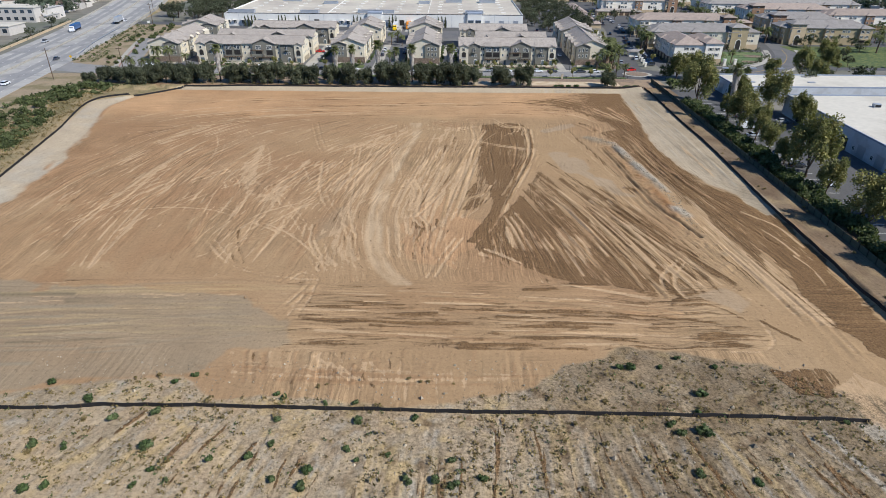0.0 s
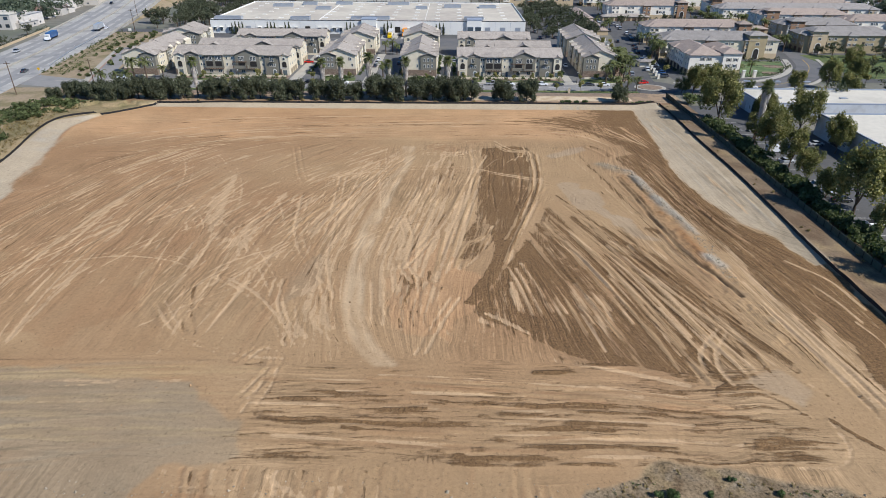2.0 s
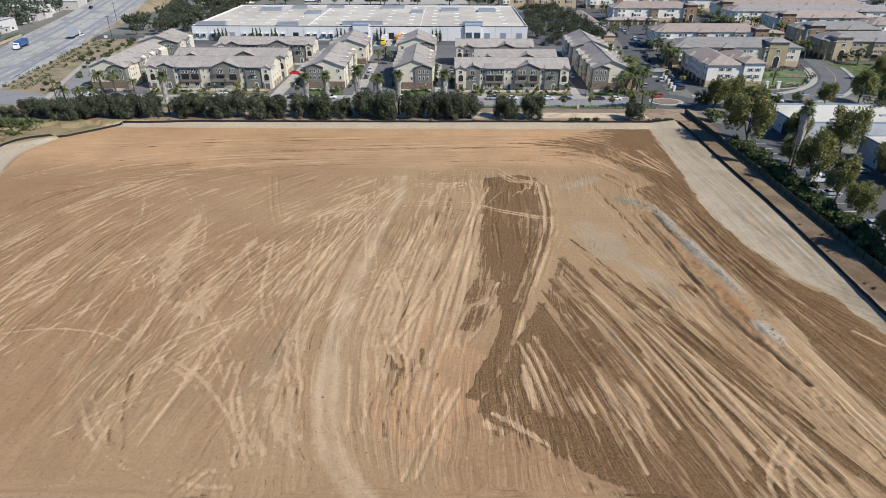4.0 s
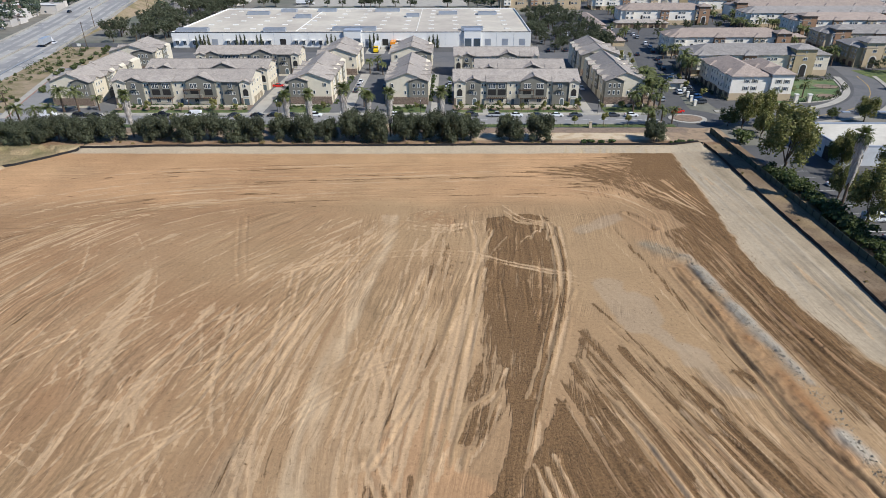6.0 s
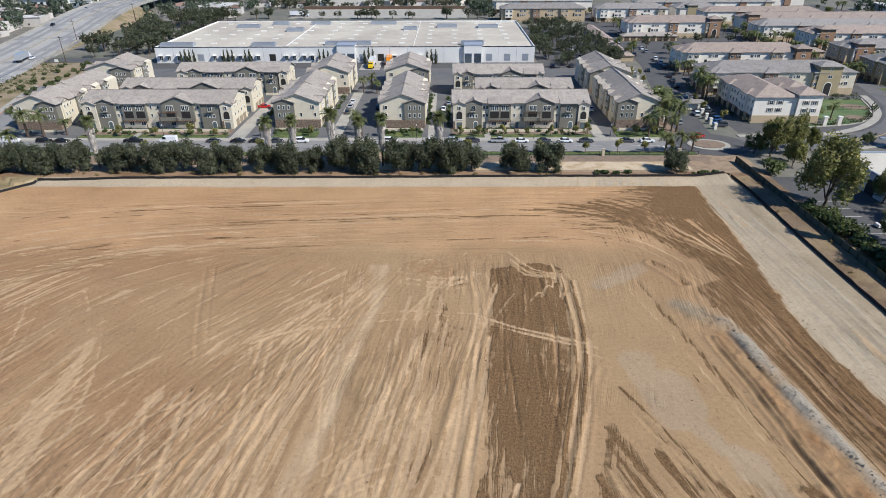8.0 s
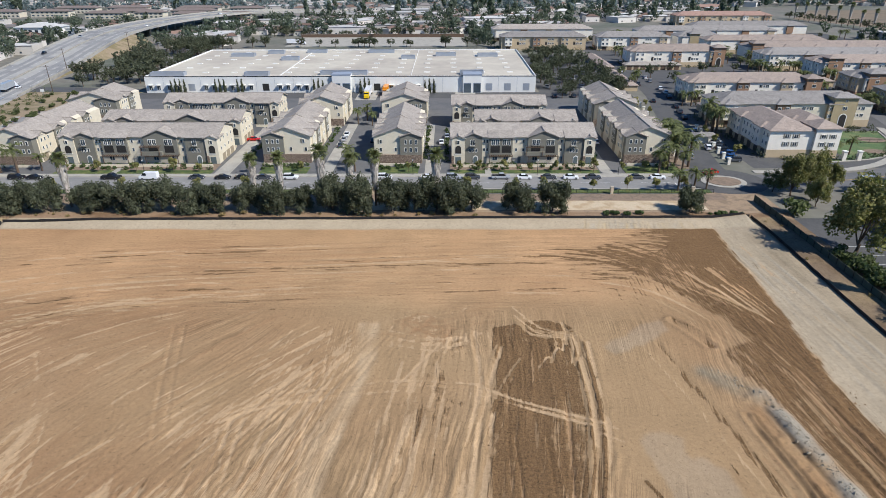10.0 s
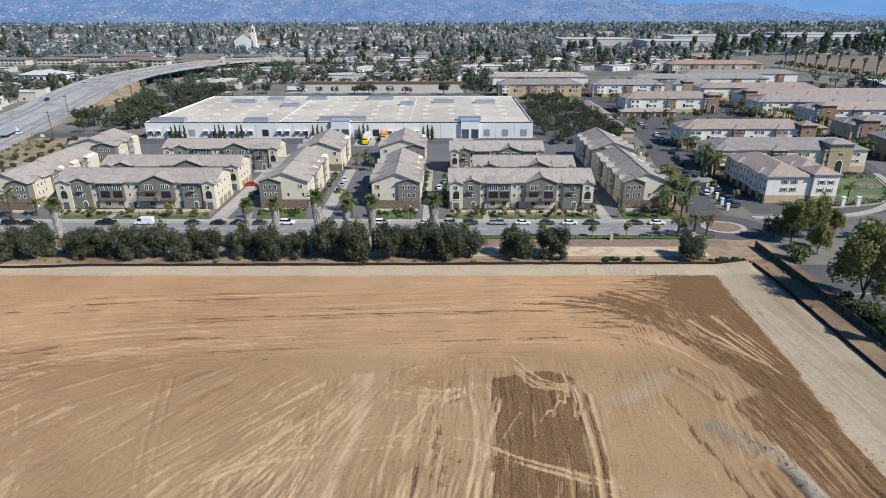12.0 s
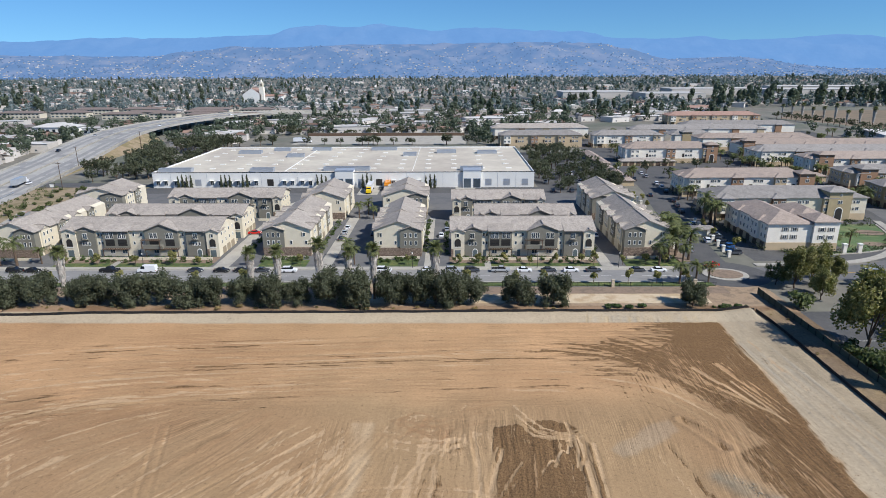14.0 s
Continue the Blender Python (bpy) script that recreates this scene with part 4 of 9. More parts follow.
soil = soil + (np.array(lin(190, 151, 111)) - soil) * warm[..., None]

# direction of the passes: across, along, and how strongly they show
LINES = [G0, G1, G2, G3, G4, G5, [(-1, 2), (0, 23), (5, 46), (10, 90)], [(13.5, -12), (13.3, 5), (12.3, 28), (15, 40), (19, 60), (24, 80), (25, 103)],
         [(33, -12), (26, -2.3), (20.5, 20), (16.5, 37), (23, 66), (27, 80), (28, 103)], [(43, -12), (40, -7), (32, 18), (21, 50), (28, 70), (31, 103)],
         [(53, -12), (49, -8.5), (42, 12), (33, 35), (26.5, 60), (32, 80), (35, 103)], [(60, -19), (55, -8), (48, 10), (39, 36), (36, 60), (39, 80), (44, 103)],
         [(62, -29), (60, -8), (56, 26), (51, 60), (47.5, 80), (50, 100)], [(69, -29), (66, -14), (65, 0), (62, 22), (58, 55), (57, 80), (56, 103)],
         [(80, -12), (78, 34), (68, 48), (65.6, 61), (65.5, 89), (66, 110)], [(90, -12), (89, 20), (80, 60), (76, 103)]]
guide = [np.interp(gy, [p[1] for p in sorted(L, key=lambda q: q[1])], [p[0] for p in sorted(L, key=lambda q: q[1])]) for L in LINES]
guide = np.maximum.accumulate(np.array([np.full(gy.shape, -170.0)] + guide) + 0.2 * np.arange(len(guide) + 1)[:, None], 0)
across = np.array([np.interp(gx, guide[:, j], 17.0 * np.arange(len(guide))) for j in range(len(gy))])
along = Y.copy()
wob = 5.0 * fnoise(X, Y, 22, 331)
top_band = (Y + wob > 110 - 0.0022 * (X + 10) ** 2 * (X < -10)) & (Y - 114 + wob > 1.1 * (X - 34))
low_band = (Y + wob < -3) & (Y + wob > -24)
across = np.where(top_band | low_band, Y + 0.9 * fnoise(X, Y, 30, 341), np.where(Y + wob <= -24, X + 300, across))
across = across + 0.3 * fnoise(X, Y, 3.0, 391) + 0.9 * fnoise(X, Y, 13, 393)
along = np.where(top_band | low_band, X, Y)
inside_pit = inside(X, Y, PIT)
show = np.clip(0.5 + 1.5 * fnoise(X, Y, 16, 351) + 0.5 * fnoise(X, Y, 5, 361), 0.05, 1.15) * np.where(inside_pit, 0.8, 1.0) * np.where(rough > 0.5, 0.25, 1.0)
show *= np.where(top_band, 0.5, 1.0) * np.where((Y < -2) & (X < -28), 0.5, 1.0) * np.where((Y > 104) & ~top_band, 0.4, 1.0)
show *= 1 - 0.85 * np.exp(-((X - 38) / 9) ** 2 - ((Y - 78) / 24) ** 2)
show *= 0.8 + 0.5 * smooth(-14, 14, X)
show *= np.where((bank_r > 0.5) | (bank_l > 0.5) | (bank_f > 0.5), 0.35, 1.0)

# level with the land around at the rim
rim = np.minimum.reduce([X - gx[0], gx[-1] - X, Y - gy[0], gy[-1] - Y])
height = 0.6 + (height - 0.6) * smooth(0, 4, rim)

ny, nx = X.shape
ids = np.arange(ny * nx).reshape(ny, nx)
verts = np.stack((X, Y, height), -1).reshape(-1, 3)
faces = np.stack((ids[:-1, :-1], ids[:-1, 1:], ids[1:, 1:], ids[1:, :-1]), -1).reshape(-1, 4)
FAR = 4900.0
bx, by = (-FAR, gx[0], gx[-1], FAR), (-2500.0, gy[0], gy[-1], FAR)
ring_v = np.array([(x, y, 0.6) for y in by for x in bx])
ring_f = np.array([(4 * j + i, 4 * j + i + 1, 4 * j + i + 5, 4 * j + i + 4) for j in range(3) for i in range(3) if (i, j) != (1, 1)]) + len(verts)
ground = from_arrays("ground", np.concatenate((verts, ring_v)), np.concatenate((faces, ring_f)), [SOIL, TOWN, OPEN_SLOPE],
                     np.concatenate((np.zeros(len(faces), int), np.array([2, 2, 2] + [1] * (len(ring_f) - 3)))), smooth=True)
layer = ground.data.color_attributes.new("soil", "FLOAT_COLOR", "POINT")
rgba = np.ones((len(verts) + len(ring_v), 4), np.float32)
rgba[:len(verts), :3] = np.clip(soil, 0.01, 1).reshape(-1, 3)
rgba[:len(verts), 3] = np.clip(rough * (0.55 + 0.5 * smooth(-60, 40, X)) + 0.3 * strip_r + 0.5 * strip_l, 0, 1).ravel()
layer.data.foreach_set("color", rgba.ravel())
tint = ground.data.attributes.new("cover", "FLOAT_VECTOR", "POINT")
cv = np.zeros((len(verts) + len(ring_v), 3), np.float32)
cv[:len(verts), :2] = np.stack((damp, dusty), -1).reshape(-1, 2)
tint.data.foreach_set("vector", cv.ravel())
flow = ground.data.attributes.new("grain", "FLOAT_VECTOR", "POINT")
gv = np.zeros((len(verts) + len(ring_v), 3), np.float32)
gv[:len(verts)] = np.stack((across, along, show), -1).reshape(-1, 3)
flow.data.foreach_set("vector", gv.ravel())
tagged(ground, "graded tan and brown earth site with wheel marks", "ground", kind="structure")


def ground_z(x, y):
    """The height of the earth at a place."""
    if not (gx[0] < x < gx[-1] and gy[0] < y < gy[-1]):
        return 0.6
    return float(height[min(ny - 1, np.searchsorted(gy, y)), min(nx - 1, np.searchsorted(gx, x))])


# ---- plants ----
def leaf_material(name, rgb, island=0.45, second=None):
    m = material(name, rgb, rough=0.7, var=0.2, scale=0.4, island=island, rand=0.12, second=second, spec=0.2)
    nt = m.node_tree
    back = nt.nodes.new("ShaderNodeBsdfTranslucent")
    back.inputs["Color"].default_value = (rgb[0] * 1.3, rgb[1] * 1.5, rgb[2] * 0.8, 1)
    mixer = nt.nodes.new("ShaderNodeMixShader")
    mixer.inputs["Fac"].default_value = 0.22
    nt.links.new(nt.nodes["Principled BSDF"].outputs[0], mixer.inputs[1])
    nt.links.new(back.outputs[0], mixer.inputs[2])
    nt.links.new(mixer.outputs[0], nt.nodes["Material Output"].inputs["Surface"])
    return m


LEAF_DARK = leaf_material("dark_shrub_leaves", lin(84, 88, 69), 0.5, lin(72, 76, 59))
LEAF_TREE = leaf_material("tree_leaves", lin(116, 116, 72), 0.5, lin(138, 130, 82))
LEAF_OLIVE = leaf_material("olive_leaves", lin(88, 96, 62), 0.5)
LEAF_SHRUB = leaf_material("green_shrub_leaves", lin(72, 88, 52), 0.5, lin(88, 98, 64))
LEAF_DRY = leaf_material("dry_shrub_twigs", lin(128, 112, 76), 0.4)
# distance haze put into these two leaf colours: greyed, the farther one bluer
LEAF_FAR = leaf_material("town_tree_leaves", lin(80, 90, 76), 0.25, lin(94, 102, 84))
LEAF_HAZED = leaf_material("hazed_tree_leaves", lin(98, 112, 114), 0.15, lin(120, 129, 130))
PALM_LEAF = leaf_material("palm_fronds", lin(98, 103, 66), 0.4)
SKIRT = material("dry_palm_skirt", lin(176, 168, 158), var=0.25, scale=2, island=0.35)
BARK = material("tree_bark", lin(96, 80, 66), var=0.3, scale=3, bump=0.5, bscale=10)


def leaf_quads(blobs, n, size, seed, flat=0.5, shell=(0.55, 1.06)):
    """Small leaf clumps, as quads, over a set of ellipsoids: vertices and faces."""
    r = np.random.default_rng(seed)
    b = np.array(blobs, float)
    w = (b[:, 3] * b[:, 4] + b[:, 4] * b[:, 5] + b[:, 3] * b[:, 5])
    pick = r.choice(len(b), n, p=w / w.sum())
    d = r.normal(size=(n, 3))
    d[:, 2] = np.where(d[:, 2] < 0, d[:, 2] * 0.75, d[:, 2])
    d /= np.linalg.norm(d, axis=1)[:, None]
    rad = r.uniform(*shell, n) ** 0.6
    c = b[pick, :3] + d * b[pick, 3:] * rad[:, None]
    nrm = d * flat + r.normal(size=(n, 3)) * (1 - flat)
    nrm /= np.linalg.norm(nrm, axis=1)[:, None]
    u = np.cross(nrm, r.normal(size=(n, 3)))
    u /= np.linalg.norm(u, axis=1)[:, None] + 1e-9
    v = np.cross(nrm, u)
    s = size * r.uniform(0.6, 1.5, n)[:, None]
    u, v = u * s, v * s * r.uniform(0.5, 0.9, n)[:, None]
    verts = np.stack((c - u - v * 0.4, c + u * 0.2 - v, c + u + v * 0.3, c - u * 0.3 + v), 1).reshape(-1, 3)
    return verts, np.arange(4 * n).reshape(n, 4)


def blob_set(k, rx, ry, rz, z, seed, spread=0.55, lo=0.35, hi=0.6):
    r = np.random.default_rng(seed)
    out = []
    for i in range(k):
        a, q = r.uniform(0, 6.283), math.sqrt(r.uniform(0, 1)) * spread
        s = r.uniform(lo, hi)
        out.append((rx * q * math.cos(a), ry * q * math.sin(a), z + rz * r.uniform(-0.45, 0.5), rx * s, ry * s, rz * s))
    return out


def foliage(name, blobs, n, size, mat, parent, seed, flat=0.5, inner=0.72, shell=(0.55, 1.06)):
    v, f = leaf_quads(blobs, n, size, seed, flat, shell)
    ob = from_arrays(name, v, f, mat, parent=parent)
    if inner:
        bm = bmesh.new()
        bm.from_mesh(ob.data)
        for cx, cy, cz, rx, ry, rz in blobs:
            made = bmesh.ops.create_icosphere(bm, subdivisions=1, radius=1.0)
            for q in made["verts"]:
                j = inner * (1 + 0.2 * noise.noise(q.co * 2.3 + Vector((cx, cy, cz))))
                q.co = Vector((cx + q.co.x * rx * j, cy + q.co.y * ry * j, max(0.05, cz + q.co.z * rz * j)))
        bm.to_mesh(ob.data)
        bm.free()
    return ob


def limbs(bm, h, r, tips, seed):
    """A tapered trunk that forks towards the given tips."""
    rr = random.Random(seed)
    fork = h
    tube(bm, 0, 0, 0, fork, r, r * 0.7, 8, rr.uniform(-0.2, 0.2), rr.uniform(-0.2, 0.2))
    for x, y, z in tips:
        tube(bm, 0, 0, fork * 0.9, z, r * 0.5, r * 0.15, 6, x, y)
    return bm


MADE = {}


def plant(key, builder, x, y, z=None, s=1.0, rz=None, label="", category="", group="", kind=""):
    """Puts a plant of a kind at a place; the first of a kind is built, the others copy it."""
    rr = random.Random(hash((round(x * 10), round(y * 10))) & 0xffff)
    m = pose(x, y, ground_z(x, y) - 0.04 if z is None else z, 0, 0, rr.uniform(0, 360) if rz is None else rz) @ Matrix.Diagonal((s, s, s * rr.uniform(0.92, 1.08), 1))
    if key not in MADE:
        ob = builder()
        MADE[key] = ob
    else:
        ob = copy_thing(MADE[key], m)
    ob.matrix_basis = m
    return tagged(ob, label, category, group, kind)


def big_bush(seed):
    def build():
        e = empty("hedge_bush", 0, 0, 0)
        blobs = blob_set(34, 4.3, 3.5, 5.6, 3.2, seed, 0.82, 0.18, 0.36)
        foliage("crown", [b[:2] + (max(b[2], b[5] * 0.8),) + b[3:] for b in blobs], 8500, 0.165, LEAF_DARK, e, seed, flat=0.3, inner=0.64, shell=(0.25, 1.4))
        bm = bmesh.new()
        limbs(bm, 1.6, 0.22, [(1.5, 0.4, 3), (-1.4, -0.3, 3.2), (0.2, 1.1, 3.4)], seed)
        part("trunk", bm, BARK, e)
        return e
    return build


def lot_tree(seed, rx=4.6, rz=6.6, h=1.6, leaf=None, n=9000):
    def build():
        e = empty("tree", 0, 0, 0)
        blobs = blob_set(30 if n < 2000 else 38, rx, rx, rz, h + rz * 0.72, seed, 0.9, 0.13, 0.33)
        foliage("crown", blobs, n, 0.24 if n < 2000 else 0.17, leaf or LEAF_TREE, e, seed, flat=0.3, inner=0.46, shell=(0.15, 1.4))
        bm = bmesh.new()
        limbs(bm, h, 0.24, [(b[0] * 0.8, b[1] * 0.8, b[2]) for b in blobs[:5]], seed)
        part("trunk", bm, BARK, e)
        return e
    return build


def small_tree(seed, leaf=None):
    def build():
        e = empty("street_tree", 0, 0, 0)
        blobs = blob_set(6, 1.3, 1.3, 1.4, 3.2, seed, 0.6, 0.4, 0.6)
        foliage("crown", blobs, 420, 0.22, leaf or LEAF_TREE, e, seed, inner=0.5, shell=(0.3, 1.1))
        bm = bmesh.new()
        limbs(bm, 2.0, 0.09, [(0.5, 0.2, 3.2), (-0.5, 0.1, 3.3)], seed)
        part("trunk", bm, BARK, e)
        return e
    return build


def shrub(seed, leaf=None, n=260):
    def build():
        e = empty("dry_weed" if leaf is LEAF_DRY else "hedge_shrub" if leaf is LEAF_OLIVE else "shrub", 0, 0, 0)
        blobs = blob_set(6, 0.8, 0.7, 0.55, 0.42, seed, 0.6, 0.4, 0.65)
        foliage("leaves", blobs, n, 0.10, leaf or LEAF_SHRUB, e, seed, inner=0.75 if leaf is None else 0.45)
        bm = bmesh.new()
        limbs(bm, 0.2, 0.04, [(0.3, 0.1, 0.5), (-0.3, 0.1, 0.5)], seed)
        part("stem", bm, BARK, e)
        return e
    return build


def cypress(seed):
    def build():
        e = empty("cypress", 0, 0, 0)
        blobs = [(0.15 * math.sin(i * 2.1), 0.15 * math.cos(i * 1.7), 0.9 + i * 0.85, 1.0 - i * 0.085, 1.0 - i * 0.085, 0.9) for i in range(9)]
        foliage("crown", blobs, 700, 0.22, LEAF_DARK, e, seed, inner=0.8)
        bm = bmesh.new()
        tube(bm, 0, 0, 0, 1.2, 0.15, 0.12)
        part("trunk", bm, BARK, e)
        return e
    return build


def fronds(n, length, seed, droop, lift, z, fan=True):
    """Arching palm leaves: strips of leaflets along each rib."""
    r = random.Random(seed)
    vs, fs = [], []
    for i in range(n):
        az = 6.283 * i / n + r.uniform(-0.3, 0.3)
        el = r.uniform(*lift)
        L = length * r.uniform(0.8, 1.1)
        out = Vector((math.cos(az), math.sin(az), 0))
        side = Vector((-math.sin(az), math.cos(az), 0))
        spine = []
        for k in range(6):
            t = k / 5
            a = el - droop * t * t
            p = Vector((0, 0, z)) if not spine else spine[-1] + (out * math.cos(a) + Vector((0, 0, math.sin(a)))) * L / 5
            spine.append(p)
        for k in range(1 if not fan else 2, 6):
            p, q = spine[k - 1], spine[k]
            for s in (-1, 1):
                w = L * (0.30 if fan else 0.20) * (1 - abs(k / 5 - 0.65))
                for j in range(2):
                    a = p.lerp(q, j / 2)
                    tip = a + (q - p) * 0.9 + side * s * w * r.uniform(0.8, 1.2) - Vector((0, 0, w * r.uniform(0.2, 0.6)))
                    b = p.lerp(q, j / 2 + 0.45)
                    base = len(vs)
                    vs += [a[:], b[:], (tip + (b - a) * 0.35)[:], tip[:]]
                    fs.append((base, base + 1, base + 2, base + 3))
    return np.array(vs), np.array(fs)


def tall_palm(seed, h=11.0):
    def build():
        e = empty("fan_palm", 0, 0, 0)
        bm = bmesh.new()
        tube(bm, 0, 0, 0, h, 0.34, 0.22, 10)
        part("trunk", bm, BARK, e)
        v, f = fronds(72, 2.3, seed, 0.8, (-0.8, 1.45), h)
        from_arrays("crown", v, f, PALM_LEAF, parent=e)
        r = np.random.default_rng(seed)
        n = 420
        zz = r.uniform(h * 0.36, h - 0.2, n)
        a = r.uniform(0, 6.283, n)
        rad = 0.4 + 0.95 * np.clip((zz - h * 0.3) / (h * 0.6), 0.1, 1) * r.uniform(0.6, 1.0, n)
        c = np.stack((rad * np.cos(a), rad * np.sin(a), zz), 1)
        t = np.stack((-np.sin(a), np.cos(a), r.normal(0, 0.3, n)), 1) * r.uniform(0.1, 0.22, n)[:, None]
        d = np.stack((0.12 * np.cos(a), 0.12 * np.sin(a), np.full(n, -1.0)), 1) * r.uniform(0.5, 1.2, n)[:, None]
        sv = np.stack((c - t, c + t, c + t * 0.4 + d, c - t * 0.6 + d), 1).reshape(-1, 3)
        sk = from_arrays("dry_skirt", sv, np.arange(4 * n).reshape(n, 4), SKIRT, parent=e)
        bm = bmesh.new()
        bm.from_mesh(sk.data)
        tube(bm, 0, 0, h * 0.35, h - 0.3, 0.4, 0.8, 9)
        bm.to_mesh(sk.data)
        bm.free()
        return e
    return build


def short_palm(seed, h=5.0, length=2.6):
    def build():
        e = empty("date_palm", 0, 0, 0)
        bm = bmesh.new()
        tube(bm, 0, 0, 0, h, 0.26, 0.2, 8)
        part("trunk", bm, BARK, e)
        v, f = fronds(26, length, seed, 1.5, (-0.3, 1.2), h, fan=False)
        from_arrays("crown", v, f, PALM_LEAF, parent=e)
        return e
    return build


# ---- silt fences round the site ----
FABRIC = material("black_silt_fabric", lin(34, 33, 34), rough=0.75, var=0.3, scale=1.5, bump=0.3, bscale=6)
STAKE = material("wooden_stake", lin(92, 76, 60), var=0.2, scale=4)
IRON = material("black_iron", lin(36, 37, 40), rough=0.5, var=0.15, scale=2, metal=0.3)
ZS = 0.6


def silt_fence(label, pts, h=0.68, every=4.5):
    line = curve_points(pts, 1.0) if len(pts) > 2 else np.linspace(pts[0], pts[1], int(math.dist(*pts)) + 1)
    e = empty("silt_fence", *pts[0], ground_z(*pts[0]))
    ox, oy, oz = e.location
    bm = bmesh.new()
    rows = []
    for i, (x, y) in enumerate(line):
        x, y = x + 0.12 * noise.noise((x * 0.3, y * 0.3, 1)), y + 0.22 * noise.noise((x * 0.21, y * 0.21, 5))
        g = ground_z(x, y)
        top = g + h * (1 + 0.13 * noise.noise((x * 0.5, y * 0.5, 9)))
        t = line[min(i + 1, len(line) - 1)] - line[max(i - 1, 0)]
        nrm = np.array((-t[1], t[0])) / (np.linalg.norm(t) + 1e-9) * 0.03
        rows.append([bm.verts.new((x + k * nrm[0] - ox, y + k * nrm[1] - oy, z - oz)) for k, z in ((-1, g - 0.1), (-1, top), (1, top), (1, g - 0.1))])
    for a, b in zip(rows, rows[1:]):
        for i in range(3):
            bm.faces.new((a[i], b[i], b[i + 1], a[i + 1]))
    part("fabric", bm, FABRIC, e)
    bm = bmesh.new()
    box(bm, -0.03, 0.03, -0.03, 0.03, -0.1, h + 0.14)
    first = part("stake", bm, STAKE, e)
    gap, last = 0.0, None
    for p, q in zip(line, line[1:]):
        gap += math.dist(p, q)
        if gap > every:
            gap = 0.0
            ob = first if last is None else new("stake", first.data)
            ob.parent = e
            ob.location = (q[0] - ox, q[1] - 0.1 - oy, ground_z(*q) - oz)
            ob.rotation_euler = (random.uniform(-0.06, 0.06), random.uniform(-0.06, 0.06), 0)
            last = ob
    return tagged(e, label, "fence", "silt fences")


random.seed(3)
silt_fence("low black fabric silt fence across the gravelly slope", [(-104, -39.5), (-64, -39.2), (-44, -38.2), (-1, -38.5), (37, -38.6), (59, -39.2)])
silt_fence("low black fabric silt fence on the pale cut bank", [(80.2, 151.6), (80.6, 138), (80, 110), (80, 80), (78.6, 36), (78.8, 18), (78.8, -12), (79, -40)])
silt_fence("low black fabric silt fence below the shrubs", [(-112, 149.5), (-75, 150.4), (-35, 150.8), (2, 151.2), (39, 151.6), (80, 151.9)])
silt_fence("low black fabric silt fence above a pale bank", [(-112, 0), (-122.3, 53), (-124.4, 64), (-129, 87), (-137, 124), (-123, 137), (-112, 149)])

# ---- plants on the near slope ----
SHRUBS = [(-52.6, -37.4, 1.3), (-47, -41, 1.2), (-41.5, -39.6, 1.1), (-55.5, -46, 1.2), (-51, -46, .9), (-40, -46, 1.3), (-38, -49.5, .8), (-31, -48, .9),
          (-24, -40.6, .8), (-23.5, -45, .9), (-26, -47.5, 1.1), (-12.7, -40.7, 1), (-13.6, -46, .9), (-12, -47.6, .7), (-18, -49.4, 1), (-18, -51.8, 1.2),
          (-22, -51, 1), (-4.8, -40, .8), (-7.8, -46.6, .7), (-5.3, -50.7, 1), (-1.7, -50.6, .9), (4.3, -50, 1), (.7, -51.4, 1.2)]
SHRUBS2 = [(.4, -47.4, .8), (-25.6, -35.2, .8), (-18, -37.2, .7), (-13.6, -37, .7), (-39.3, -31, .9), (-41.4, -33, .9), (-60, -33.4, .9), (-24.5, -36, .9),
           (26.7, -27.9, 1), (28.5, -27.9, 1.1), (33.5, -27.5, .8), (36.8, -25.3, .8), (42, -27.3, .7), (37.4, -34.5, 1.3), (31, -40.3, 1), (31.8, -42, 1),
           (34.9, -42.3, 1.7), (35.6, -38, .8), (31.9, -49, 1), (39, -50, 1.1), (55.6, -39.6, .8), (-52, -53, 1), (-50, -52.4, 1), (-39, -52, .8)]
for i, (x, y, s) in enumerate(SHRUBS + SHRUBS2):
    plant("shrub%d" % (i % 3), shrub(300 + i % 3), x, y, s=s, label="rounded green shrub on the bare gravelly slope", category="shrub", group="shrubs on the slope")
rr = random.Random(9)
for i in range(64):
    x, y = rr.uniform(-66, 58), rr.uniform(-56, -30)
    plant("dry%d" % (i % 2), shrub(320 + i % 2, LEAF_DRY, 150), x, y, s=rr.uniform(0.3, 0.75), label="small dry brown weed clump on the slope", category="weed", group="weeds on the slope")
for i in range(70):
    y = rr.uniform(40, 150)
    x = np.interp(y, (40, 125, 150), (-123, -142, -140)) - rr.uniform(3, 26) * (0.5 if y > 125 else 1)
    if x < -150 + (y - 113) * -0.2 - 8:
        continue
    plant("bank%d" % (i % 3), shrub(350 + i % 3, LEAF_OLIVE), x, y, s=rr.uniform(1.2, 3.2), label="low dull green groundcover shrub on the dry bank", category="shrub", group="shrubs on the bank")


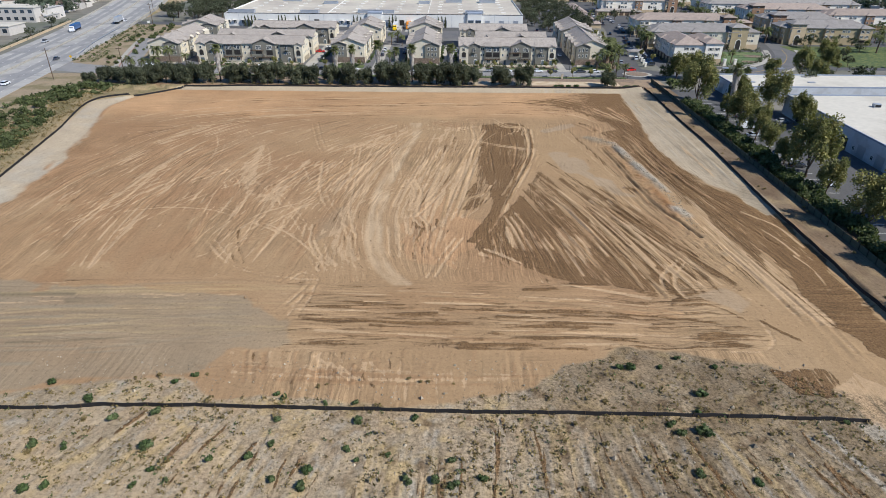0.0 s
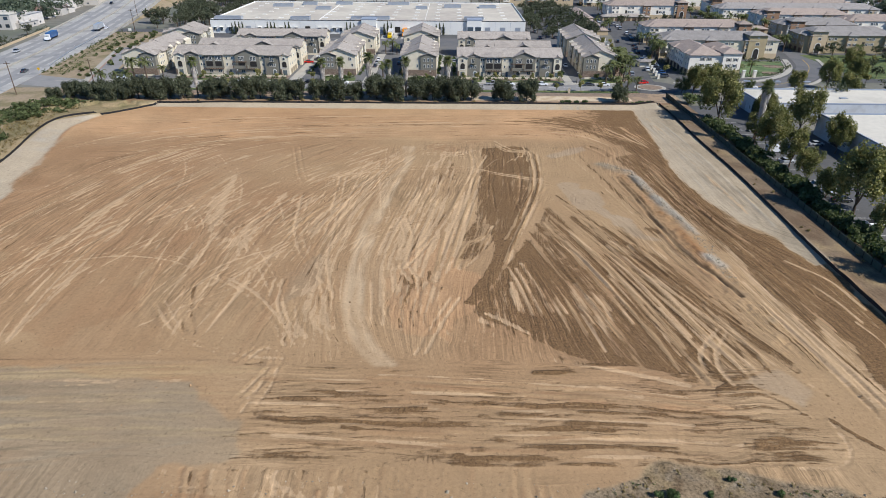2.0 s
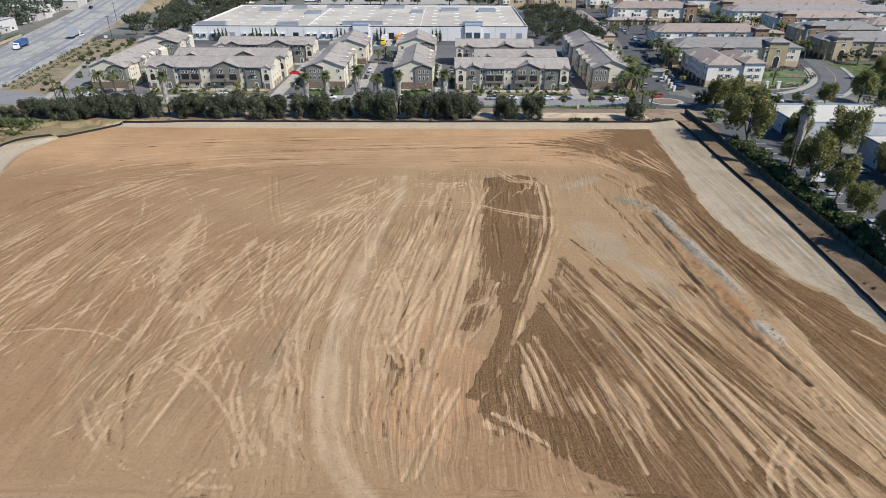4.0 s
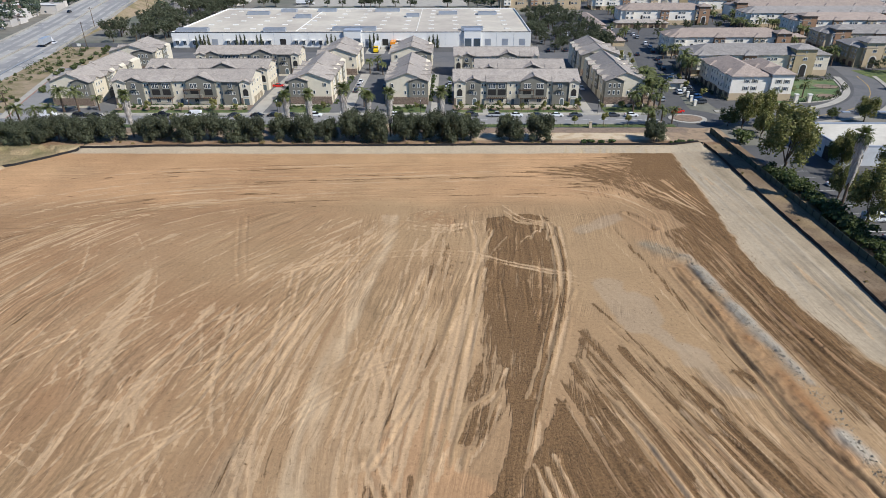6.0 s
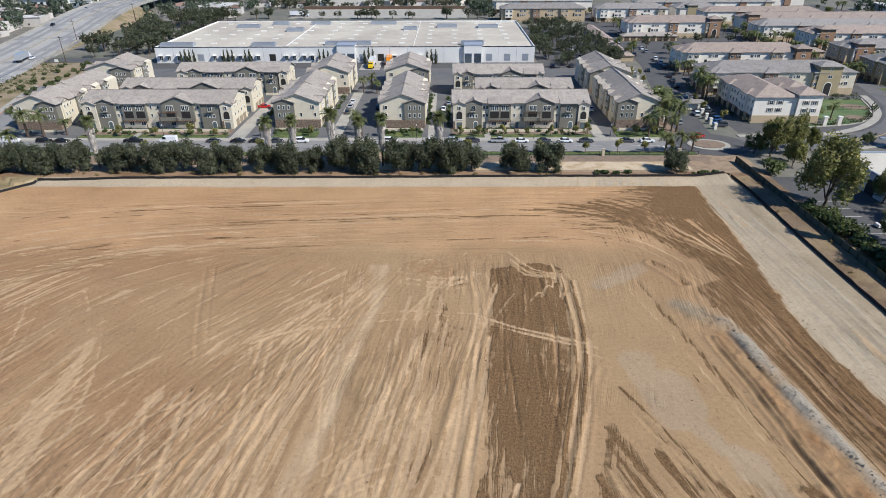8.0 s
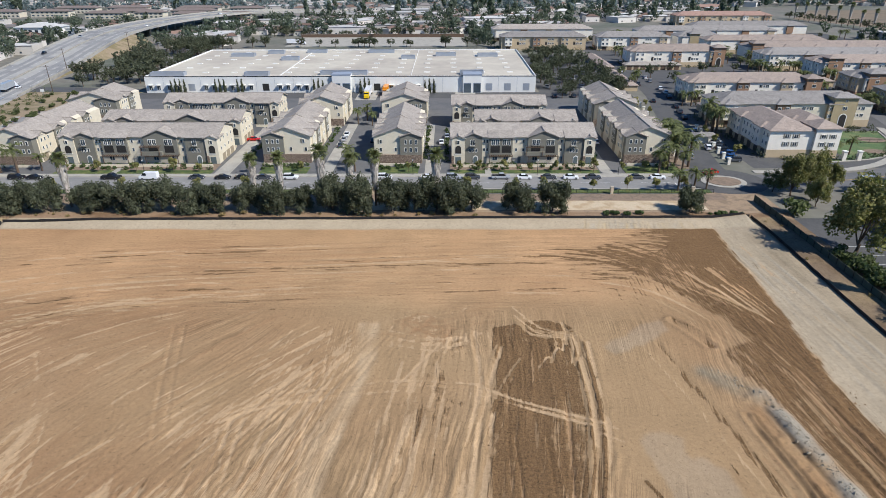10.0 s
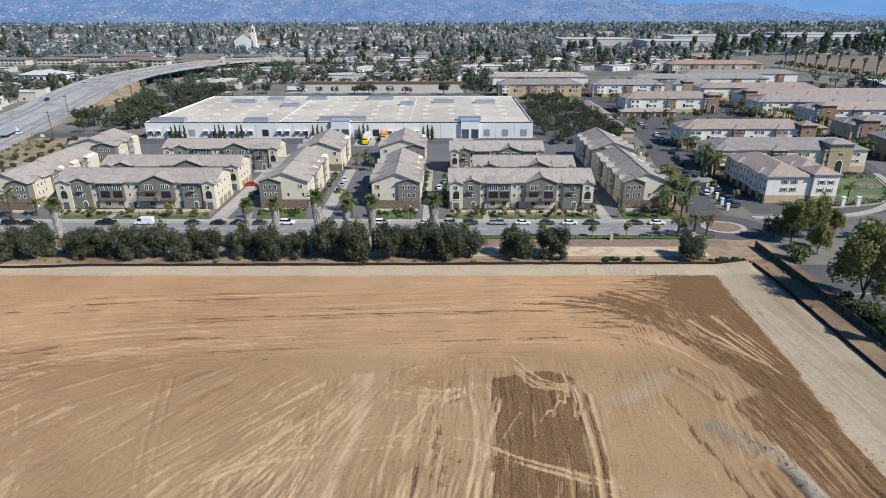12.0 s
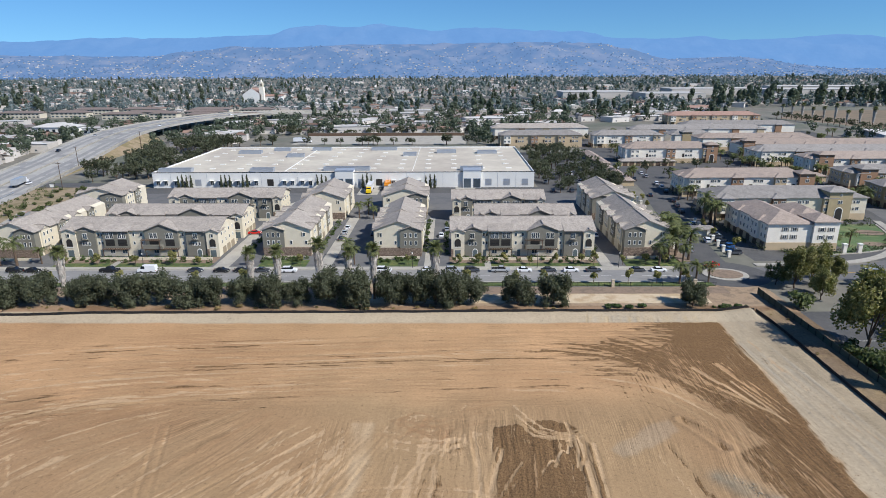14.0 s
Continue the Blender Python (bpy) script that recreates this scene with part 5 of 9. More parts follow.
def stones(name, n, place, size, mat, label, seed):
    """Loose broken stones, joined."""
    r = np.random.default_rng(seed)
    base = np.array([(1, 0, 0), (-1, 0, 0), (0, 1, 0), (0, -1, 0), (0, 0, 1), (0, 0, -0.6)], float)
    tri = np.array([(0, 2, 4), (2, 1, 4), (1, 3, 4), (3, 0, 4), (2, 0, 5), (1, 2, 5), (3, 1, 5), (0, 3, 5)])
    vs, fs = [], []
    for i in range(n):
        x, y = place(r)
        s = size * r.lognormal(0, 0.5)
        v = base * r.uniform(0.5, 1.2, (6, 3)) * s
        a = r.uniform(0, 6.283)
        v[:, :2] = v[:, :2] @ np.array(((math.cos(a), -math.sin(a)), (math.sin(a), math.cos(a))))
        vs.append(v + (x, y, ground_z(x, y) + 0.2 * s))
        fs.append(tri + 6 * i)
    return tagged(from_arrays(name, np.concatenate(vs), np.concatenate(fs), mat), label, "stones", kind="stuff")


ROCK = material("broken_concrete", lin(150, 138, 118), var=0.25, scale=2, island=0.35)
CLOD = material("earth_clods", lin(140, 112, 82), var=0.25, scale=2, island=0.3)


def on_ridge(r):
    y = r.uniform(24, 89)
    return np.interp(y, (22, 29, 36, 43.9, 58.7, 70, 82.5, 85, 90), (57, 56.4, 56.8, 56.5, 54.2, 52.9, 51.2, 48.4, 46)) + r.normal(0, 0.6), y


def on_slope(r):
    return r.uniform(-66, 58), r.uniform(-56, -26) if r.uniform() < 0.7 else r.uniform(-56, -38)


stones("rubble", 1100, on_ridge, 0.085, ROCK, "grey broken rubble along a spoil ridge", 4)
def weeds(name, n, place, mat, label, seed, h=0.3):
    """Dry tufts too many to count, joined."""
    r = np.random.default_rng(seed)
    vs = []
    for i in range(n):
        x, y = place(r)
        s = r.lognormal(0, 0.4) * h
        g = ground_z(x, y)
        vs.append(leaf_quads([(x, y, g + 0.4 * s, s, s, 0.6 * s)], 9, 0.3 * s, seed + i, 0.3, (0.1, 1.0))[0])
    v = np.concatenate(vs)
    return tagged(from_arrays(name, v, np.arange(len(v)).reshape(-1, 4), mat), label, "weeds", kind="stuff")


def rough_place(r):
    while True:
        x, y = r.uniform(-68, 60), r.uniform(-58, -24)
        k = min(ny - 1, np.searchsorted(gy, y)), min(nx - 1, np.searchsorted(gx, x))
        if rough[k] > 0.5 and fnoise(np.array(x), np.array(y), 5, 881) + 0.25 > r.uniform(-0.3, 0.6):
            return x, y


weeds("dry_weeds", 2600, rough_place, LEAF_DRY, "dry brown weeds over the rough slope", 801, 0.28)
weeds("green_weeds", 500, rough_place, LEAF_OLIVE, "dull green weeds over the rough slope", 4801, 0.26)
stones("slope_stones", 2600, on_slope, 0.10, ROCK, "pale stones scattered on the rough slope", 5)
stones("field_clods", 900, lambda r: (r.uniform(-100, 64), r.uniform(-22, 110)), 0.07, CLOD, "small earth clods on the graded field", 6)
stones("bank_clods", 300, lambda r: (np.interp(r.uniform(0, 1), (0, 1), (62, 66)) + r.normal(0, 0.5), r.uniform(48, 132)), 0.09, CLOD, "dark clods at the foot of the cut bank", 7)

def bank_place(r):
    while True:
        y = r.uniform(30, 150)
        x = np.interp(y, (40, 125, 150), (-126, -145, -136)) - r.uniform(0, 22)
        if fnoise(np.array(x), np.array(y), 7, 883) > r.uniform(-0.15, 0.3):
            return x, y


weeds("groundcover", 2600, bank_place, LEAF_OLIVE, "dull green groundcover on the bank by the road", 9001, 0.75)
def verge_place(r):
    y = r.uniform(30, 152)
    return np.interp(y, (0, 53, 64, 87, 124, 136, 152), (-114, -123, -125, -130, -138, -138, -138)) - r.uniform(1.0, 18), y


weeds("dry_grass", 1500, verge_place, LEAF_DRY, "dry grass tufts on the bank by the road", 12001, 0.4)

# ---- street, kerbs, path ----


def slab(name, x0, x1, y0, y1, mat, z1=None, z0=0.3, label="", category="", kind="structure"):
    bm = box(bmesh.new(), x0, x1, y0, y1, z0, ZS + 0.02 if z1 is None else z1)
    return tagged(obj(name, bm, mat), label, category or name, kind=kind)


def ribbon(name, pts, w0, w1, mat, z=None, thick=0.3, label="", category="", kind="structure", zs=None, parent=None):
    """A road along a line, w0 metres to its right and w1 to its left."""
    c = curve_points(pts, 4.0)
    bm = bmesh.new()
    rows = []
    for i, p in enumerate(c):
        t = c[min(i + 1, len(c) - 1)] - c[max(i - 1, 0)]
        nrm = np.array((-t[1], t[0])) / np.linalg.norm(t[:2])
        h = p[2] if len(p) > 2 else (ZS + 0.03 if z is None else z)
        rows.append([bm.verts.new((p[0] + k * nrm[0], p[1] + k * nrm[1], hh)) for k, hh in ((-w0, h), (w1, h), (w1, h - thick), (-w0, h - thick))])
    for a, b in zip(rows, rows[1:]):
        for i in range(4):
            bm.faces.new((a[i], a[(i + 1) % 4], b[(i + 1) % 4], b[i]))
    bm.faces.new(rows[0][::-1])
    bm.faces.new(rows[-1])
    bmesh.ops.recalc_face_normals(bm, faces=bm.faces)
    ob = obj(name, bm, mat, parent)
    return tagged(ob, label, category or name, kind=kind) if not parent else ob


slab("road", -172, 76, 174, 184.4, ASPHALT, ZS + 0.03, label="grey asphalt street with parked cars", category="road")
slab("gutter", -172, 70, 184.4, 185.0, CONCRETE, ZS + 0.05, label="pale concrete gutter", category="gutter")
slab("sidewalk", -150, 72, 185.0, 187.4, CONCRETE, ZS + 0.18, label="pale concrete sidewalk", category="sidewalk")
slab("kerb", -160, 76, 173.4, 174, CONCRETE, ZS + 0.18, label="pale concrete kerb", category="kerb")
slab("planting_strip", -160, 78, 170.6, 173.4, LAWN, ZS + 0.1, label="narrow planted strip beside the street", category="lawn")
slab("mulch_path", -160, 80, 164.8, 169.6, MULCH, ZS + 0.05, label="reddish mulch path behind the railing", category="path")
slab("hedge_soil", -160, 72, 156, 164.8, BROWN_DIRT, ZS + 0.015, label="brown earth under the row of shrubs", category="earth")
slab("corner_soil", 72, 91.5, 152, 171, BROWN_DIRT, ZS + 0.03, label="bare brown earth by the street corner", category="earth")
bm = prism(bmesh.new(), [(-150, 10), (-150, 172), (-186, 172), (-178, 113), (-164, 30)], 0.3, ZS + 0.02)
tagged(obj("road_shoulder", bm, DRY_BANK), "dry dirt shoulder between the road and the bank", "shoulder", kind="structure")
slab("dirt_strip", -20, 72, 157.6, 164.4, PALE_DIRT, ZS + 0.04, label="strip of pale bare dirt", category="dirt")
bm = bmesh.new()
for i in range(38):
    box(bm, -150 + i * 6, -147 + i * 6, 179.1, 179.25, ZS + 0.03, ZS + 0.036)
box(bm, 70, 70.4, 174.5, 179, ZS + 0.03, ZS + 0.036)
tagged(obj("lane_marking", bm, PAINT_WHITE), "worn white dashes along the street", "marking", kind="structure")


def railing(x0, x1, y, gap=3.0):
    e = empty("iron_railing", x0, y, ZS)
    for z in (0.15, 1.2):
        part("rail", box(bmesh.new(), 0, x1 - x0, -0.02, 0.02, z, z + 0.05), IRON, e)
    bm = bmesh.new()
    for i in range(int((x1 - x0) / 0.45)):
        box(bm, i * 0.45, i * 0.45 + 0.03, -0.015, 0.015, 0.1, 1.3)
    tagged(part("pickets", bm, IRON, e), kind="stuff")
    bm = box(bmesh.new(), -0.05, 0.05, -0.05, 0.05, 0, 1.4)
    me = None
    for i in range(int((x1 - x0) / gap) + 1):
        if me is None:
            me = part("post", bm, IRON, e).data
        else:
            o = new("post", me)
            o.parent = e
            o.location.x = i * gap
    return tagged(e, "black iron railing beside the mulch path", "railing")


railing(-150, 78, 170.1)
STONE_PILLAR = material("pale_stone_pillar", lin(196, 180, 154), var=0.2, scale=2, bump=0.3)
CAP = material("stone_cap", lin(170, 160, 144), var=0.1)
pil = None
for x in (-118, -88, -55, -19, 49, 72):
    if pil is None:
        pil = empty("gate_pillar", x, 169.9, ZS)
        part("shaft", box(bmesh.new(), -0.4, 0.4, -0.4, 0.4, 0, 2.0), STONE_PILLAR, pil)
        part("cap", box(bmesh.new(), -0.5, 0.5, -0.5, 0.5, 2.0, 2.2), CAP, pil)
        ob = pil
    else:
        ob = copy_thing(pil, pose(x, 169.9, ZS))
    tagged(ob, "square pale stone pillar in the iron railing", "pillar", "railing pillars")

# roundabout with its planted island, and the road that bends away
bm = bmesh.new()
prism(bm, [(85 + 13 * math.cos(a), 181 + 11.5 * math.sin(a)) for a in np.linspace(0, 6.283, 40)[:-1]], 0.3, ZS + 0.034)
tagged(obj("roundabout", bm, ASPHALT_DARK), "dark asphalt roundabout at the end of the street", "road", kind="structure")
island = empty("traffic_island", 85, 180, ZS)
part("kerb_ring", prism(bmesh.new(), [(6.6 * math.cos(a), 5.4 * math.sin(a)) for a in np.linspace(0, 6.283, 33)[:-1]], 0, 0.2), CONCRETE, island)
part("planting_bed", prism(bmesh.new(), [(5.0 * math.cos(a), 3.9 * math.sin(a)) for a in np.linspace(0, 6.283, 33)[:-1]], 0.1, 0.32), MULCH, island)
tagged(island, "oval traffic island with pale kerb and planted bed", "traffic island")
ribbon("road_east", [(94, 181), (106, 181), (118, 181), (128, 182.5), (141, 187), (153, 195), (163, 205), (171, 217), (177, 229), (182, 245), (187, 265), (191, 300)], 5.6, 5.6, ASPHALT_ROAD, label="asphalt road bending past the dog park", category="road")
ribbon("sidewalk_east", [(98, 189), (117, 189.4), (130, 191.6), (142, 197), (152.5, 205.5), (161, 216), (167, 228), (172, 243)], 1.3, 1.3, CONCRETE, ZS + 0.18, label="pale concrete sidewalk along the bend", category="sidewalk")
ribbon("sidewalk_east", [(128, 175.4), (143, 180.6), (157, 188.4), (168.5, 200), (178, 214), (184, 228), (189, 244)], 0.9, 0.9, CONCRETE, ZS + 0.18, label="pale concrete sidewalk outside the bend", category="sidewalk")
ribbon("lane_line", [(106, 181.1), (118, 181.1), (128, 182.6), (141, 187.1), (153, 195.1), (163, 205.1), (171, 217), (177, 229), (182, 245)], 0.1, 0.1, PAINT_YELLOW, ZS + 0.05, 0.02, label="yellow centre line of the bending road", category="marking")
ribbon("road_north", [(85, 188), (86, 200), (91, 230), (98, 270), (105, 310), (108, 370), (106, 450)], 5, 6, ASPHALT_DARK, ZS + 0.031, label="dark asphalt drive between the two housing estates", category="road")


# ---- vehicles ----
GLASS = material("dark_glass", lin(30, 36, 44), rough=0.12, var=0.1, spec=0.8)
TYRE = material("tyre_rubber", lin(28, 28, 29), var=0.1)
RIM = material("alloy_rim", lin(150, 152, 156), rough=0.35, metal=0.6, var=0.05)
LAMP = material("lamp_lens", lin(225, 225, 220), rough=0.2, var=0.05)
TAIL = material("tail_lens", lin(140, 20, 18), rough=0.25, var=0.05)
PAINTS = {}
for nm, c in (("white", (222, 224, 226)), ("silver", (160, 164, 168)), ("black", (30, 32, 36)), ("dark grey", (66, 70, 76)), ("blue", (44, 84, 132)), ("red", (186, 34, 30)), ("yellow", (226, 190, 30)), ("orange", (220, 140, 30))):
    PAINTS[nm] = material(nm.replace(" ", "_") + "_car_paint", lin(*c), rough=0.25, var=0.04, spec=0.7)


def extrude_profile(bm, prof, w, inset=0.0, mat=0):
    """A body from a side outline (x along the car, z up), w wide, drawn in at the top."""
    zs = [z for _, z in prof]
    zt = max(zs)
    rows = []
    for s in (-1, 1):
        rows.append([bm.verts.new((x, s * (w / 2 - inset * (z / zt) ** 2), z)) for x, z in prof])
    bm.faces.new(rows[0][::-1]).material_index = mat
    bm.faces.new(rows[1]).material_index = mat
    k = len(prof)
    for i in range(k):
        bm.faces.new((rows[0][i], rows[0][(i + 1) % k], rows[1][(i + 1) % k], rows[1][i])).material_index = mat
    bmesh.ops.recalc_face_normals(bm, faces=bm.faces)
    return bm


WHEEL = None


def wheels(e, xs, w, r=0.33):
    global WHEEL
    if WHEEL is None:
        a = bmesh.new()
        bmesh.ops.create_cone(a, cap_ends=True, segments=14, radius1=1, radius2=1, depth=0.66, matrix=Matrix.Rotation(math.pi / 2, 4, "X"))
        b = bmesh.new()
        bmesh.ops.create_cone(b, cap_ends=True, segments=10, radius1=0.62, radius2=0.55, depth=0.72, matrix=Matrix.Rotation(math.pi / 2, 4, "X"))
        ma, mb = bpy.data.meshes.new("tyre"), bpy.data.meshes.new("rim")
        a.to_mesh(ma), b.to_mesh(mb)
        ma.materials.append(TYRE), mb.materials.append(RIM)
        WHEEL = (ma, mb)
    for x in xs:
        for s in (-1, 1):
            t = new("wheel", WHEEL[0])
            t.parent = e
            t.matrix_basis = pose(x, s * (w / 2 - 0.1), r) @ Matrix.Scale(r, 4)
            q = new("rim", WHEEL[1])
            q.parent = t


def car(kind, paint):
    def build():
        e = empty({"sedan": "car", "suv": "car", "pickup": "pickup_truck", "van": "van"}[kind], 0, 0, 0)
        if kind == "sedan":
            L, w = 4.7, 1.82
            body = [(-2.35, 0.35), (-2.3, 0.85), (-1.6, 0.98), (1.0, 0.95), (2.15, 0.78), (2.35, 0.5), (2.3, 0.25), (-2.3, 0.25)]
            cab = [(-1.75, 0.94), (-1.05, 1.42), (0.35, 1.45), (1.15, 0.93)]
        elif kind == "suv":
            L, w = 4.75, 1.92
            body = [(-2.37, 0.4), (-2.35, 1.05), (-1.9, 1.1), (1.1, 1.08), (2.2, 0.95), (2.37, 0.6), (2.3, 0.3), (-2.3, 0.3)]
            cab = [(-2.25, 1.06), (-1.95, 1.68), (0.3, 1.72), (1.15, 1.06)]
        elif kind == "pickup":
            L, w = 5.8, 2.0
            body = [(-2.9, 0.5), (-2.88, 1.1), (-0.75, 1.12), (1.35, 1.12), (2.7, 1.05), (2.9, 0.7), (2.85, 0.4), (-2.85, 0.4)]
            cab = [(-0.85, 1.1), (-0.6, 1.8), (0.75, 1.82), (1.5, 1.1)]
        else:
            L, w = 5.6, 2.0
            body = [(-2.8, 0.4), (-2.8, 2.1), (-2.6, 2.25), (1.2, 2.25), (1.9, 1.35), (2.7, 1.15), (2.8, 0.6), (2.75, 0.35), (-2.75, 0.35)]
            cab = [(0.35, 1.3), (0.4, 2.12), (1.25, 2.2), (1.86, 1.34)]
        b = bmesh.new()
        extrude_profile(b, body, w, 0.1)
        if kind in ("sedan", "suv", "pickup"):
            top = [(x * 1 + 0.0, z + 0.02) for x, z in cab]
            roof = [(cab[1][0] - 0.05, cab[1][1] - 0.03), (cab[1][0] + 0.1, cab[1][1] + 0.03), (cab[2][0] - 0.1, cab[2][1] + 0.03), (cab[2][0] + 0.12, cab[2][1] - 0.05)]
            extrude_profile(b, roof, w * 0.80, 0.0)
        bmesh.ops.bevel(b, geom=[x for x in b.edges if x.calc_length() > 0.3], offset=0.05, segments=1, affect="EDGES")
        part("body", b, PAINTS[paint], e)
        g = bmesh.new()
        extrude_profile(g, cab, w * 0.90 if kind != "van" else w + 0.02, 0.14 if kind != "van" else 0.1)
        part("glasshouse", g, GLASS, e)
        if kind == "pickup":
            part("cargo_bed", box(bmesh.new(), -2.75, -0.95, -0.8, 0.8, 1.0, 1.135), TYRE, e)
        for s in (-1, 1):
            part("headlight", box(bmesh.new(), L / 2 - 0.32, L / 2 - 0.06, s * w * 0.36 - 0.16, s * w * 0.36 + 0.16, 0.58, 0.76), LAMP, e)
            part("tail_light", box(bmesh.new(), -L / 2 - 0.02, -L / 2 + 0.12, s * w * 0.38 - 0.1, s * w * 0.38 + 0.1, 0.68, 0.9), TAIL, e)
        wheels(e, (L * 0.30, -L * 0.29), w, 0.36 if kind in ("pickup", "suv") else 0.33)
        return e
    return build


def park(kind, paint, x, y, rz, where, z=None, group="parked cars"):
    m = pose(x, y, (ZS + 0.03 if z is None else z), 0, 0, rz)
    key = ("car", kind, paint)
    if key not in MADE:
        MADE[key] = car(kind, paint)()
        ob = MADE[key]
    else:
        ob = copy_thing(MADE[key], m)
    ob.matrix_basis = m
    words = {"sedan": "sedan", "suv": "SUV", "pickup": "pickup truck", "van": "van"}[kind]
    return tagged(ob, "%s %s %s" % (paint, words, where), "car" if kind in ("sedan", "suv") else kind, group)


KERBSIDE = "parked at the kerb of the street"
for kind, paint, x in (("suv", "black", -130), ("sedan", "black", -124.5), ("pickup", "black", -100.8), ("van", "white", -89.2), ("sedan", "dark grey", -74.5), ("sedan", "black", -66.5),
                       ("sedan", "black", -60.5), ("sedan", "dark grey", -54), ("suv", "white", -45.8), ("suv", "white", -17), ("sedan", "white", -3.6), ("suv", "silver", 4), ("suv", "dark grey", 9.8), ("pickup", "silver", 18.5),
                       ("sedan", "white", 25.6), ("sedan", "dark grey", 33), ("sedan", "white", 39.8), ("sedan", "dark grey", 46.6), ("sedan", "dark grey", 59.8), ("sedan", "white", 66.2)):
    park(kind, paint, x, 183.0, 0 if kind != "van" else 180, KERBSIDE)
park("van", "white", -141, 183, 0, KERBSIDE)


# ---- houses ----
def tile_material(name, rgb, second):
    m = material(name, rgb, rough=0.85, var=0.22, scale=0.35, second=second, bump=0.35, bscale=5, rand=0.08)
    nt = m.node_tree
    geo = nt.nodes.new("ShaderNodeNewGeometry")
    wave = nt.nodes.new("ShaderNodeTexVoronoi")
    wave.inputs["Scale"].default_value = 2.6
    nt.links.new(geo.outputs["Position"], wave.inputs["Vector"])
    bsdf = nt.nodes["Principled BSDF"]
    old = bsdf.inputs["Base Color"].links[0].from_socket
    r = nt.nodes.new("ShaderNodeMapRange")
    r.inputs["To Min"].default_value = 0.82
    r.inputs["To Max"].default_value = 1.16
    sep = nt.nodes.new("ShaderNodeSeparateColor")
    nt.links.new(wave.outputs["Color"], sep.inputs["Color"])
    nt.links.new(sep.outputs["Red"], r.inputs["Value"])
    s = nt.nodes.new("ShaderNodeVectorMath")
    s.operation = "SCALE"
    nt.links.new(old, s.inputs[0])
    nt.links.new(r.outputs["Result"], s.inputs["Scale"])
    nt.links.new(s.outputs[0], bsdf.inputs["Base Color"])
    return m


ROOF_GREY = tile_material("grey_brown_roof_tiles", lin(162, 153, 143), lin(144, 136, 128))
ROOF_PINK = tile_material("rosy_roof_tiles", lin(158, 143, 131), lin(140, 127, 118))
ROOF_SLATE = tile_material("slate_grey_roof_tiles", lin(144, 139, 134), lin(128, 123, 118))
ROOF_RED = tile_material("faded_red_roof_tiles", lin(158, 128, 114), lin(142, 116, 104))
STUCCO = {k: material(k + "_stucco", lin(*c), var=0.1, scale=0.5, bump=0.15, bscale=14) for k, c in
          (("beige", (212, 202, 180)), ("olive", (123, 120, 109)), ("cream", (230, 223, 209)), ("ochre", (152, 120, 94)), ("khaki", (166, 150, 118)), ("tan", (188, 168, 138)))}
VENEER = material("stone_veneer", lin(112, 96, 84), var=0.4, scale=2.5, bump=0.6, bscale=6, second=lin(140, 124, 108))
TRIM = material("white_trim", lin(226, 224, 216), var=0.06, rough=0.6)
# near-black for doors, and for the shade of openings painted on flat panels
SHADE_AND_DOOR_DARK = material("recess_shade_and_dark_door", lin(46, 44, 42), var=0.2)
DOOR_TEAL = material("teal_door_paint", lin(92, 104, 106), var=0.1, rough=0.7)
GARAGE = material("garage_door_paint", lin(150, 138, 118), var=0.08)
TIMBER = material("brown_timber", lin(98, 80, 66), var=0.2, scale=3)
PANE = material("window_glass", lin(58, 70, 80), rough=0.08, var=0.25, scale=0.4, spec=0.9, rand=0.4)
WIN = {}


def window(parent, x, y, z, w, h, face=0, frame_mat=None, name="window"):
    """A framed window with a mullion on a wall; face 0 looks to -y, 90 to +x, 270 to -x."""
    fm = frame_mat or TRIM
    key = (round(w, 2), round(h, 2), fm.name, name)
    if key not in WIN:
        a = bmesh.new()
        t = 0.09
        for q in ((-w / 2, w / 2, -h / 2, -h / 2 + t), (-w / 2, w / 2, h / 2 - t, h / 2), (-w / 2, -w / 2 + t, -h / 2 + t, h / 2 - t), (w / 2 - t, w / 2, -h / 2 + t, h / 2 - t)):
            box(a, q[0], q[1], -0.10, 0.02, q[2], q[3])
        if w > 0.9:
            box(a, -0.035, 0.035, -0.09, 0.02, -h / 2 + t, h / 2 - t)
        b = box(bmesh.new(), -w / 2 + t, w / 2 - t, -0.04, 0.02, -h / 2 + t, h / 2 - t)
        ma, mb = bpy.data.meshes.new(name), bpy.data.meshes.new("pane")
        a.to_mesh(ma), b.to_mesh(mb)
        ma.materials.append(fm), mb.materials.append(PANE)
        WIN[key] = (ma, mb)
    o = new(name, WIN[key][0])
    o.parent = parent
    o.matrix_basis = pose(x, y, z, 0, 0, face)
    p = new("pane", WIN[key][1])
    p.parent = o
    return o


def slabs(bm, a, b, c, d, t=0.22):
    """A roof slope with thickness: corners in order, seen from above counter-clockwise."""
    lo = [bm.verts.new((p[0], p[1], p[2] - t)) for p in (a, b, c, d)]
    hi = [bm.verts.new(p) for p in (a, b, c, d)]
    bm.faces.new(hi)
    bm.faces.new(lo[::-1])
    for i in range(4):
        bm.faces.new((lo[i], lo[(i + 1) % 4], hi[(i + 1) % 4], hi[i]))


